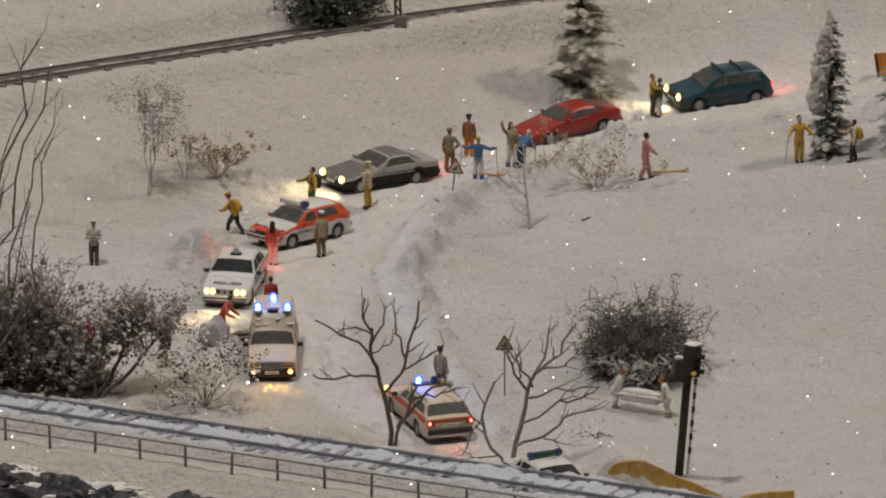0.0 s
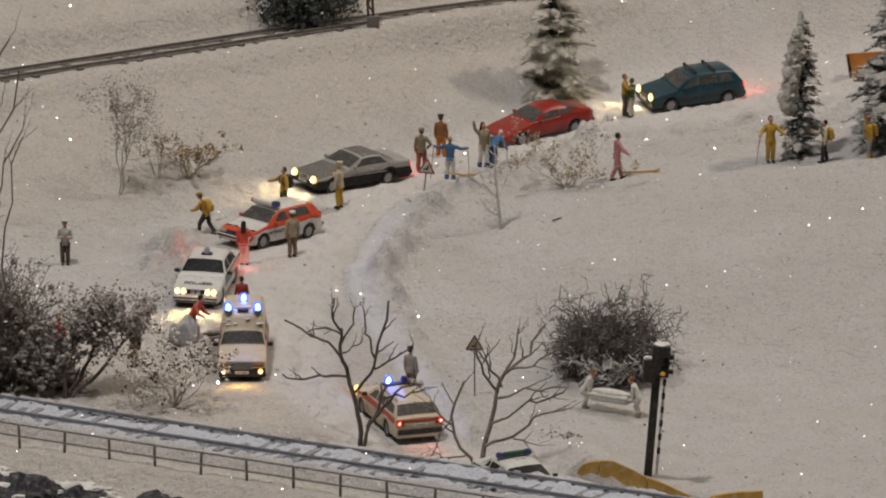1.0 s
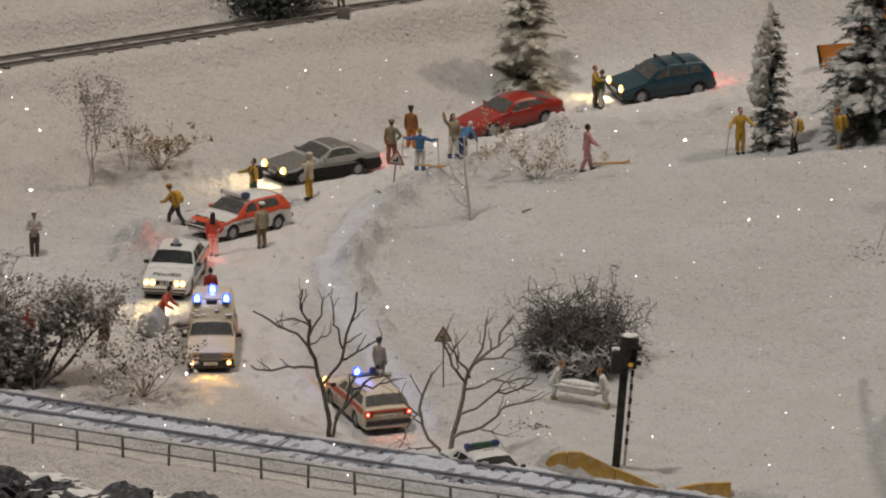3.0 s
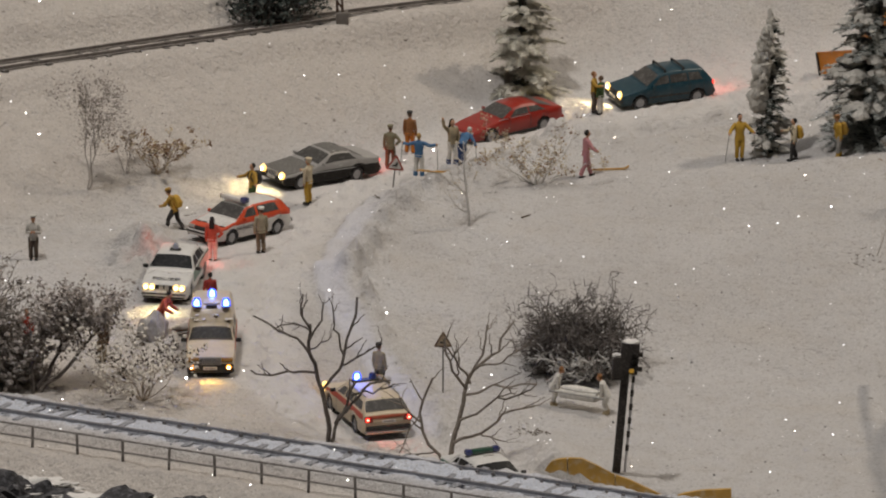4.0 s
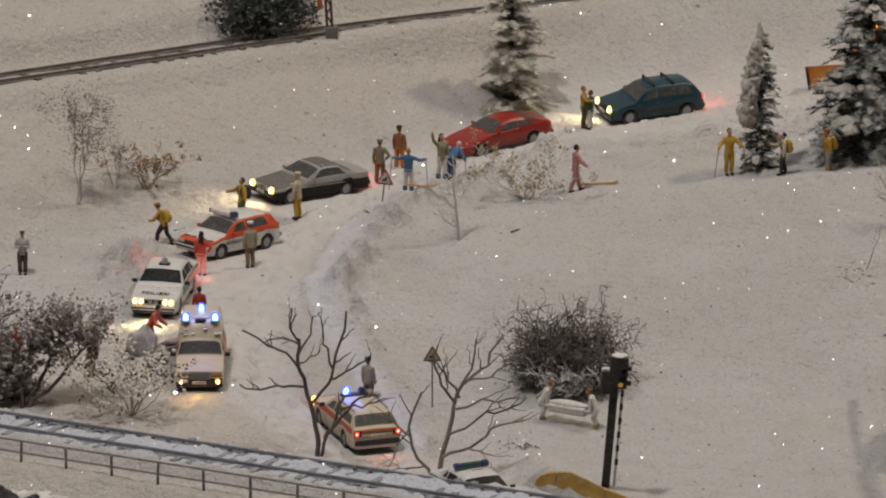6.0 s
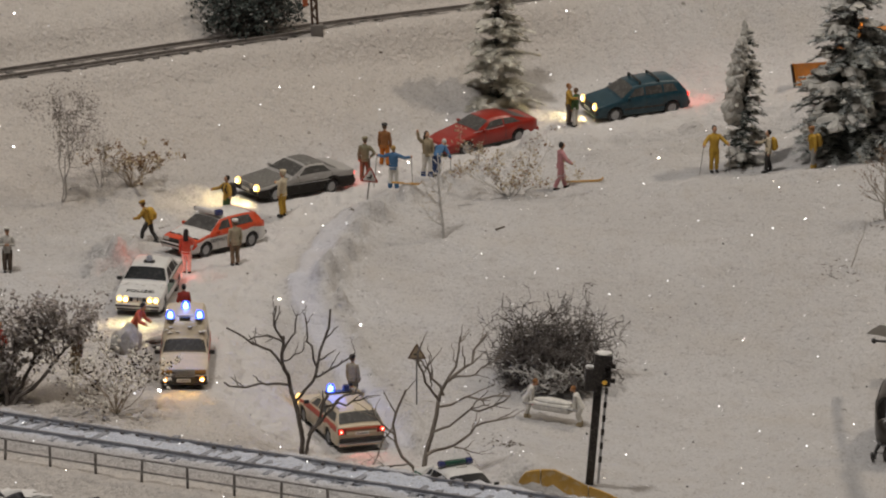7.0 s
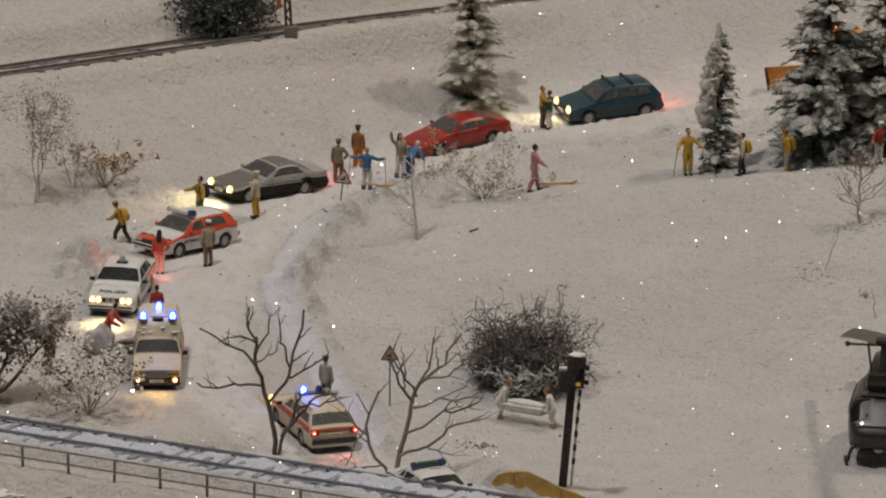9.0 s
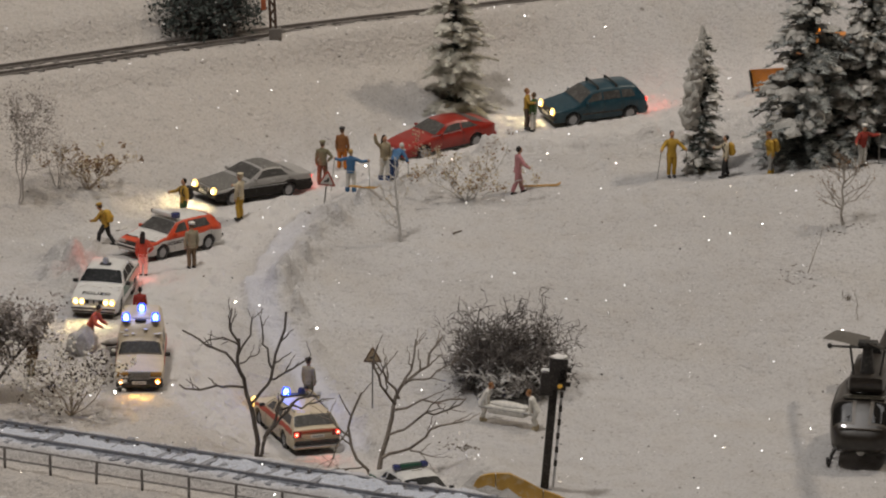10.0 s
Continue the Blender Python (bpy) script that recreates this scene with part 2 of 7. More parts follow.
def bank(x, y):
    """Ploughed snow along the road's outer edge: distance from its line, negative on the road's side."""
    line = [(0.022, 1.62), (0.0133, 1.650), (0.0016, 1.693), (-0.0153, 1.738), (-0.0192, 1.767), (-0.0098, 1.817), (0.0038, 1.859),
            (0.019, 1.889), (0.042, 1.918), (0.082, 1.963), (0.121, 1.981), (0.1615, 1.999), (0.3, 2.03)]
    best, along, side = 9.0, 0.0, 1.0
    for i, ((ax, ay), (bx, by)) in enumerate(zip(line, line[1:])):
        t = clamp(((x - ax) * (bx - ax) + (y - ay) * (by - ay)) / ((bx - ax) ** 2 + (by - ay) ** 2))
        d = math.hypot(x - ax - t * (bx - ax), y - ay - t * (by - ay))
        if d < best:
            best, along = d, i + t
            side = 1.0 if (bx - ax) * (y - ay) - (by - ay) * (x - ax) < 0 else -1.0
    return best * side, along


def road_middle(x, y):
    """Distance from the middle of the snowy road."""
    line = [(0.042, 1.52), (-0.005, 1.60), (-0.043, 1.64), (-0.058, 1.69), (-0.060, 1.745), (-0.048, 1.81), (-0.0215, 1.882), (0.0245, 1.957), (0.088, 2.0135), (0.14, 2.035), (0.32, 2.06)]
    best = 9.0
    for (ax, ay), (bx, by) in zip(line, line[1:]):
        t = clamp(((x - ax) * (bx - ax) + (y - ay) * (by - ay)) / ((bx - ax) ** 2 + (by - ay) ** 2))
        best = min(best, math.hypot(x - ax - t * (bx - ax), y - ay - t * (by - ay)))
    return best


def cut_line(x):
    """y of the cut edge of the slope above the near line."""
    return 1.552 - 0.25 * (x - 0.07)


def far_track(x):
    return 1.9138 + 0.80 * (x + 0.2) - 0.28 * max(0.0, x + 0.06) ** 1.5


def far_height(x):
    return 0.0552 - 0.028 * (x + 0.2)


def ground_plain(x, y):
    z = ground_form(x, y)
    # trench between the slope's cut edge and the line
    z -= 0.014 * smooth(x, 0.06, 0.068) * smooth(cut_line(x) - y, 0.0, 0.004) * (1 - smooth(x, 0.14, 0.17))
    # embankment of the near line
    d = y - near_track(x)
    top = TRACK_Z + 0.0001 + 0.0006 * noise.noise(Vector((x * 260, y * 260, 9)))
    top += 0.0003 * smooth(0.0095 - abs(d), 0, 0.003) + 0.0008 * smooth(abs(d), 0.0125, 0.0165) + 0.0004 * smooth(d, 0.009, 0.012)
    side = top - 0.9 * max(0.0, abs(d) - 0.0155) if d > 0 else top - 0.0065 * smooth(-d, 0.016, 0.026) - 0.5 * max(0.0, -d - 0.04)
    if d < 0:
        z = side if side > -0.06 else -0.06
    else:
        z = max(z, side)
    # ledge of the far line
    e = (y - far_track(x)) / 1.284
    ledge = smooth(0.0260 - abs(e), 0, 0.016)
    z = lerp(z, far_height(x) + 0.0005 * noise.noise(Vector((x * 150, y * 150, 21))) + 0.0024 * smooth(x, -0.035, -0.012) * smooth(-e, 0.0, 0.004), ledge) if x < 0.3 else z
    # snow heaped behind the cut boards
    z += 0.0042 * math.exp(-(((x - 0.092) / 0.016) ** 2 + ((y - 1.553) / 0.018) ** 2)) * smooth(d, 0.016, 0.03)
    # ploughed bank
    m = math.exp(-(((x + 0.104) / 0.012) ** 2 + ((y - 1.79) / 0.036) ** 2))
    if m > 0.02:
        z += 0.0130 * m * (0.75 + 0.9 * noise.noise(Vector((x * 110, y * 110, 5))) + 0.5 * noise.noise(Vector((x * 240, y * 240, 6))))
    b, along = bank(x, y)
    if abs(b) < 0.035:
        fade = (1 - 0.5 * smooth(along, 4.8, 6.2)) * (1 - 0.55 * smooth(along, 8.5, 10))
        edge = b + 0.0022 * noise.noise(Vector((x * 70, y * 70, 17)))
        # a smooth shelf towards the road, a crest, and clods that tumble down the far side
        z += 0.0022 * fade * smooth(edge, -0.0112, -0.0092) * (1 - smooth(edge, 0.002, 0.018))
        crag = 0.45 + 0.55 * smooth(along, 2.6, 3.8)
        z += 0.0052 * fade * crag * (0.85 + 0.6 * noise.noise(Vector((x * 48, y * 48, 1)))) * math.exp(-((edge - 0.0045) / 0.0062) ** 2)
        heap = crag * math.exp(-((b - 0.0085) / 0.0075) ** 2) * (1 - 0.55 * smooth(along, 8.5, 10)) * (1 - math.exp(-((x - 0.0230) / 0.010) ** 2 - ((y - 1.8880) / 0.010) ** 2))
        z += 0.0125 * heap * max(0.0, noise.noise(Vector((x * 105, y * 105, 4))) + 0.02)
        z += 0.0078 * heap * max(0.0, noise.noise(Vector((x * 230, y * 230, 14))))
    return z


def ground_full(x, y):
    z = plain = ground_plain(x, y)
    r = smooth(road_middle(x, y), 0.012, 0.026)
    z += (0.0005 + 0.0009 * r) * noise.noise(Vector((x * 60, y * 60, 0)))
    z += (0.0004 + 0.0005 * r) * noise.noise(Vector((x * 190, y * 190, 7))) + 0.00022 * noise.noise(Vector((x * 420, y * 420, 8)))
    z += 0.004 * noise.noise(Vector((x * 11, y * 11, 3))) * r * smooth(y, 1.60, 1.7)
    # wind-laid ridges at the foot of the hill
    w = smooth(-0.05 - x, 0.0, 0.03) * math.exp(-((y - 1.865 - 0.6 * (x + 0.1)) / 0.035) ** 2)
    if w > 0.02:
        z += w * (0.0030 * noise.noise(Vector((x * 24, (y - 0.5 * x) * 85, 51))) + 0.0012 * noise.noise(Vector((x * 90, y * 140, 53))))
    # trodden hollows behind the road's bank
    w = math.exp(-(((x - 0.014) / 0.022) ** 2 + ((y - 1.870) / 0.020) ** 2))
    if w > 0.03:
        z -= 0.0040 * w * smooth(noise.noise(Vector((x * 95, y * 95, 71))), -0.05, 0.35)
        z += 0.0016 * w * noise.noise(Vector((x * 170, y * 170, 73)))
    # low crest where the slope breaks below the firs
    z += 0.0020 * math.exp(-((y - 1.885 - 0.05 * (x - 0.2)) / 0.006) ** 2) * smooth(x, 0.10, 0.15)
    # drifts along the road's edges
    w = math.exp(-((road_middle(x, y) - 0.030) / 0.014) ** 2)
    if w > 0.02:
        z += 0.0030 * w * noise.noise(Vector((x * 38 + 5, y * 50, 13))) + 0.0012 * w * noise.noise(Vector((x * 110, y * 110, 15)))
    # trodden snow near the cars
    q = road_middle(x, y)
    if q < 0.02:
        z -= 0.0009 * math.exp(-((q - 0.0082) / 0.0019) ** 2) * (0.7 + 0.8 * noise.noise(Vector((x * 70, y * 70, 61))))
    if r < 0.9:
        z -= 0.0021 * (1 - r) * smooth(noise.noise(Vector((x * 120, y * 120, 11))), 0.12, 0.4)
        z += 0.0015 * (1 - r) * noise.noise(Vector((x * 85, y * 85, 31))) + 0.0013 * (1 - r) * noise.noise(Vector((x * 230, y * 230, 33)))
    # soft drifts beside the upper road and over the brow
    w = smooth(x, 0.06, 0.11) * math.exp(-((y - 1.975 - 0.15 * (x - 0.15)) / 0.034) ** 2)
    if w > 0.02:
        z += w * (0.0130 * noise.noise(Vector((x * 20 + 3, (y - 0.2 * x) * 95, 41))) + 0.0027 * noise.noise(Vector((x * 60, (y - 0.2 * x) * 130, 43))))
    even = smooth(0.024 - abs(y - far_track(x)) / 1.284, 0, 0.012) if x < 0.3 else 0.0
    return lerp(z, plain, 0.85 * even)


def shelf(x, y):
    """How far a spot lies on the clean, bluish-tinted snow shelf beside the road."""
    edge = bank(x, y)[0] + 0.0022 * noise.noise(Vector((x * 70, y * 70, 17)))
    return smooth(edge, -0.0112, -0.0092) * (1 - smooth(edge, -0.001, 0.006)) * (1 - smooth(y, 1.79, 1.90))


# where the cars stand: x, y, heading, length and width of the pressed snow, and for a car that stands level, the end whose height it keeps
STANDS = {"teal": (0.1292, 2.0365, -158, 0.047, 0.019, None), "red": (0.0567, 1.9872, -146, 0.051, 0.019, None), "silver": (-0.0293, 1.9125, -142, 0.054, 0.019, None),
          "doctor": (-0.0633, 1.8215, -133, 0.046, 0.019, None), "police": (-0.0885, 1.7455, -98, 0.055, 0.020, None), "box": (-0.0702, 1.6615, -89.5, 0.054, 0.020, 0.027),
          "estate": (-0.0058, 1.6390, 108.5, 0.056, 0.021, -0.027), "front": (0.0437, 1.5385, -66, 0.054, 0.020, None)}
PRESSED = []


def press(x, y, heading, length, width, level):
    """A plane of trodden snow under a car: its middle, its directions and its slopes."""
    h = radians(heading)
    f, l = (math.cos(h), math.sin(h)), (-math.sin(h), math.cos(h))
    at = lambda u, v: ground_full(x + f[0] * u + l[0] * v, y + f[1] * u + l[1] * v)
    a, b, c, d = at(0.014, 0), at(-0.014, 0), at(0, 0.008), at(0, -0.008)
    along, across = (a - b) / 0.028 / 1.6, (c - d) / 0.016 / 1.6
    mid = (a + b + c + d) / 4 - 0.0012
    if level:
        mid, along, across = mid + along * level, 0.0, 0.0
    return x, y, f, l, length / 2, width / 2, mid, along, across


def ground_pressed(x, y):
    z = ground_full(x, y)
    for cx, cy, f, l, hl, hw, mid, along, across in PRESSED:
        dx, dy = x - cx, y - cy
        if abs(dx) + abs(dy) < 0.07:
            u, v = dx * f[0] + dy * f[1], dx * l[0] + dy * l[1]
            k = (1 - smooth(abs(u), hl, hl + 0.007)) * (1 - smooth(abs(v), hw, hw + 0.006))
            if k > 0:
                z = lerp(z, mid + along * u + across * v + 0.00025 * noise.noise(Vector((x * 210, y * 210, 81))), k)
    return z


PRESSED.extend([press(*row) for row in STANDS.values()])
GROUND_AT = ground_pressed


def axis(a, b, c, d, fine, coarse):
    """Grid lines, close together between b and c."""
    out, v = [], b
    while v < c:
        out.append(v)
        v += fine
    left, v, s = [], b, fine
    while v > a:
        s = min(s * 1.25, coarse)
        v -= s
        left.append(v)
    v, s = out[-1], fine
    while v < d:
        s = min(s * 1.25, coarse)
        v += s
        out.append(v)
    return left[::-1] + out


def build_ground():
    xs, ys = axis(-1.2, -0.235, 0.29, 1.2, 0.0016, 0.05), axis(0.75, 1.42, 2.18, 2.75, 0.0021, 0.05)
    verts = [(x, y, ground_pressed(x, y)) for y in ys for x in xs]
    w = len(xs)
    faces = [(j * w + i, j * w + i + 1, (j + 1) * w + i + 1, (j + 1) * w + i) for j in range(len(ys) - 1) for i in range(w - 1)]
    me = bpy.data.meshes.new("ground")
    me.from_pydata(verts, [], faces)
    me.polygons.foreach_set("use_smooth", [True] * len(faces))
    me.materials.append(SNOW)
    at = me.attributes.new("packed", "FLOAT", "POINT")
    # packed road; further right the same pale tone spreads over the drifts
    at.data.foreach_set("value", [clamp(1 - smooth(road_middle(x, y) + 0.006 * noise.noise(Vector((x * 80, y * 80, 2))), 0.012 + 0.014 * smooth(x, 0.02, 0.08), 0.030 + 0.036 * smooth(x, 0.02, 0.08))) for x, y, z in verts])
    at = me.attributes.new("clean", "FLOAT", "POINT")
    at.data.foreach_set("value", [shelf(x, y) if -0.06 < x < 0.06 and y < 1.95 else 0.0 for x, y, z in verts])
    # where the warm cast is painted: hill side and left foreground
    at = me.attributes.new("aged", "FLOAT", "POINT")
    at.data.foreach_set("value", [max(smooth(hill_edge(x, y), -0.005, 0.04) * (1 - smooth(x, 0.05, 0.2)), smooth(0.02 - x, 0.0, 0.06) * (1 - smooth(y, 1.63, 1.73))) for x, y, z in verts])
    at = me.attributes.new("frosty", "FLOAT", "POINT")
    at.data.foreach_set("value", [math.exp(-((y - near_track(x) + 0.001) / 0.0165) ** 4) for x, y, z in verts])
    return tagged(new("ground", me), "granular white model snow over hill, road and slope", "ground", kind="structure")


build_ground()


# ---- the hall that closes the place ----
def hall():
    plaster = material("hall_plaster", (0.32, 0.31, 0.30), 0.9, vary=0.1, scale=3, bump=0.1, bump_scale=60)
    dark = material("hall_carpet", (0.05, 0.05, 0.055), 0.95, vary=0.3, scale=8)
    for name, c, s in (("wall_north", (0, 2.83, 0.7), (5, 0.1, 3.6)), ("wall_south", (0, -2.55, 0.7), (5, 0.1, 3.6)),
                       ("wall_west", (-2.45, 0.14, 0.7), (0.1, 5.28, 3.6)), ("wall_east", (2.45, 0.14, 0.7), (0.1, 5.28, 3.6))):
        bm = bmesh.new()
        box(bm, c, s)
        tagged(part(name, bm, plaster, smooth_faces=False), "plain grey wall of the exhibition hall", "wall", kind="structure")
    bm = bmesh.new()
    box(bm, (0, 0.14, 2.55), (5, 5.5, 0.1))
    tagged(part("ceiling", bm, plaster, smooth_faces=False), "plain grey ceiling of the exhibition hall", "ceiling", kind="structure")
    bm = bmesh.new()
    box(bm, (0, 0.14, -1.15), (5, 5.5, 0.1))
    tagged(part("floor", bm, dark, smooth_faces=False), "dark carpet of the exhibition hall", "floor", kind="structure")
    bm = bmesh.new()
    box(bm, (0, 0.72, -0.58), (2.5, 0.03, 1.04), bevel=0.004)
    tagged(part("layout_fascia", bm, material("fascia_board", (0.08, 0.07, 0.06), 0.6, vary=0.2, scale=20)), "dark board front of the layout table", "fascia", kind="structure")


hall()


# ---- the two railway lines ----
HEAD = material("rail_head", (0.15, 0.14, 0.142), 0.5, 0.3, vary=0.3, dirt=(0.35, 0.34, 0.34), dirt_amount=0.4, scale=300)
RAIL = material("weathered_rail", (0.27, 0.28, 0.31), 0.5, 0.05, vary=0.2, dirt=(0.42, 0.43, 0.46), dirt_amount=0.55, scale=250)
FARRAIL = material("dark_rail", (0.20, 0.18, 0.165), 0.6, 0.2, vary=0.2, dirt=(0.4, 0.39, 0.37), dirt_amount=0.35, scale=250)
SLEEPER = material("snowy_sleeper", (0.20, 0.205, 0.225), 0.8, vary=0.3, dirt=(0.52, 0.53, 0.56), dirt_amount=0.5, scale=350, bump=0.4)
FARSLEEPER = material("dark_sleeper", (0.09, 0.08, 0.072), 0.85, vary=0.4, dirt=(0.45, 0.44, 0.42), dirt_amount=0.6, scale=300, bump=0.4)


def line_pts(f, a, b, step, off, z):
    """Points beside a line y = f(x), off to its left."""
    out, x = [], a
    while x < b:
        d = Vector((1, (f(x + 0.001) - f(x)) / 0.001, 0)).normalized()
        out.append(Vector((x, f(x), z)) + Vector((-d.y, d.x, 0)) * off)
        x += step
    return out


def rail_bm(pts):
    """Foot, web and head of a rail along points."""
    bm = bmesh.new()
    dark = {5, 6}
    prof = [(-0.0010, 0), (0.0010, 0), (0.0010, 0.0003), (0.00035, 0.0005), (0.00035, 0.0012), (0.0005, 0.0014), (0.0005, 0.0019), (-0.0005, 0.0019), (-0.0005, 0.0014), (-0.00035, 0.0012), (-0.00035, 0.0005), (-0.0010, 0.0003)]
    rings = []
    for i, p in enumerate(pts):
        d = (pts[min(i + 1, len(pts) - 1)] - pts[max(i - 1, 0)]).normalized()
        s = Vector((-d.y, d.x, 0))
        rings.append([bm.verts.new(p + s * a + Vector((0, 0, b))) for a, b in prof])
    n = len(prof)
    for a, b in zip(rings, rings[1:]):
        for k in range(n):
            bm.faces.new((a[k], b[k], b[(k + 1) % n], a[(k + 1) % n])).material_index = 1 if k in dark else 0
    return bm


def railway(name, f, a, b, z, rail_mat, sleeper_mat, label, pitch, sink, span=0.030, chairs=False, gauge=0.00825, lift=-0.0007):
    root = thing(name, Matrix.Translation((0, 0, 0)), label, "railway track")
    root["kind"] = "structure"
    for off in (-gauge, gauge):
        part("rail", rail_bm([p + Vector((0, 0, z(p.x))) for p in line_pts(f, a, b, 0.006, off, 0)]), [rail_mat, HEAD if chairs else rail_mat], root, smooth_faces=False)
    bm = bmesh.new()
    box(bm, (0, 0, 0), (0.0030, span, 0.0022), bevel=0.0004)
    first = chair = None
    rnd = random.Random(5)
    for p in line_pts(f, a, b, pitch * 0.9, 0.0, 0):
        p.z = z(p.x)
        ang = math.atan2(f(p.x + 0.001) - f(p.x), 0.001)
        m = Matrix.Translation(p + Vector((0, 0, lift - sink * rnd.random()))) @ Matrix.Rotation(ang + rnd.uniform(-0.03, 0.03), 4, "Z") @ Matrix.Rotation(rnd.uniform(-0.02, 0.02), 4, "X")
        if first is None:
            first = part("sleeper", bm, sleeper_mat, root)
            first.matrix_basis = m
        else:
            again(first, m)
        if chairs:
            for off in (-0.0066, 0.0066):
                q = Matrix.Translation(p + Vector((-math.sin(ang), math.cos(ang), 0)) * off + Vector((0, 0, rnd.uniform(-0.0001, 0.0005)))) @ Matrix.Rotation(ang, 4, "Z")
                if chair is None:
                    b = bmesh.new()
                    box(b, (0, 0, 0.0006), (0.0014, 0.0013, 0.0012), bevel=0.0003)
                    chair = part("rail_chair", b, HEAD, root)
                    chair.matrix_basis = q
                else:
                    again(chair, q)
    return root


railway("near_railway_track", near_track, -0.30, 0.22, lambda x: TRACK_Z, RAIL, SLEEPER, "snow-dusted model railway track on an embankment", 0.0069, 0.0007, chairs=True, lift=-0.0003)
railway("far_railway_track", far_track, -0.30, 0.29, lambda x: far_height(x) + 0.0005, FARRAIL, FARSLEEPER, "dark model railway track half buried in snow on the hillside", 0.0072, 0.0016, 0.0180, gauge=0.0056)


def near_fence():
    """Handrail in front of the near line."""
    wood = material("fence_iron", (0.17, 0.155, 0.145), 0.7, vary=0.3, dirt=(0.5, 0.49, 0.47), dirt_amount=0.5, scale=400)
    root = thing("railing", Matrix.Identity(4), "thin grey metal railing with two bars beside the near track", "railing")
    base = TRACK_Z - 0.0065
    first = None
    for p in line_pts(near_track, -0.29, 0.21, 0.0166 * 1.11, -0.0290, base):
        bm = bmesh.new()
        if first is None:
            box(bm, (0, 0, 0.0046), (0.0011, 0.0011, 0.0112), bevel=0.0002)
            first = part("post", bm, wood, root)
            first.matrix_basis = Matrix.Translation(p)
        else:
            bm.free()
            again(first, Matrix.Translation(p) @ Matrix.Rotation(0.03 * math.sin(p.x * 900), 4, "Y"))
    for h in (0.0052, 0.0100):
        bm = bmesh.new()
        tube(bm, line_pts(near_track, -0.29, 0.21, 0.0083, -0.0290, base + h), 0.00042, 5)
        part("bar", bm, wood, root)


near_fence()


def cut_boards():
    """Bare ochre boards along the cut edge of the slope."""
    ochre = material("ochre_board", (0.42, 0.25, 0.055), 0.75, vary=0.3, scale=120, bump=0.3, dirt=(0.5, 0.42, 0.3), dirt_amount=0.5)
    root = thing("slope_edge_boards", Matrix.Identity(4), "bare ochre boards with curved tops along the cut snow edge", "edge board")
    root["kind"] = "structure"
    tops = [(0.066, -0.0195), (0.0671, -0.0172), (0.0690, -0.0150), (0.0720, -0.0140), (0.0752, -0.0134), (0.0806, -0.0131), (0.0864, -0.0154), (0.0925, -0.0185), (0.1005, -0.0209),
            (0.1142, -0.0267), (0.1162, -0.0265), (0.1219, -0.0242), (0.1286, -0.0225), (0.1397, -0.0212)]
    for a, b in ((0.0660, 0.0748), (0.0752, 0.0938), (0.0941, 0.1149), (0.1153, 0.1397)):
        bm = bmesh.new()
        n = 14
        rows = []
        for i in range(n + 1):
            x = a + (b - a) * i / n
            y = cut_line(x) - 0.0015
            top = table(tops, x)
            rows.append([bm.verts.new((x, y + dy, z)) for dy, z in ((0, top - 0.03), (0, top), (0.0016, top), (0.0016, top - 0.03))])
        for r, s in zip(rows, rows[1:]):
            for k in range(4):
                bm.faces.new((r[k], s[k], s[(k + 1) % 4], r[(k + 1) % 4]))
        bm.faces.new(rows[0])
        bm.faces.new(rows[-1][::-1])
        bmesh.ops.recalc_face_normals(bm, faces=bm.faces)
        part("board", bm, ochre, root, smooth_faces=False)


cut_boards()


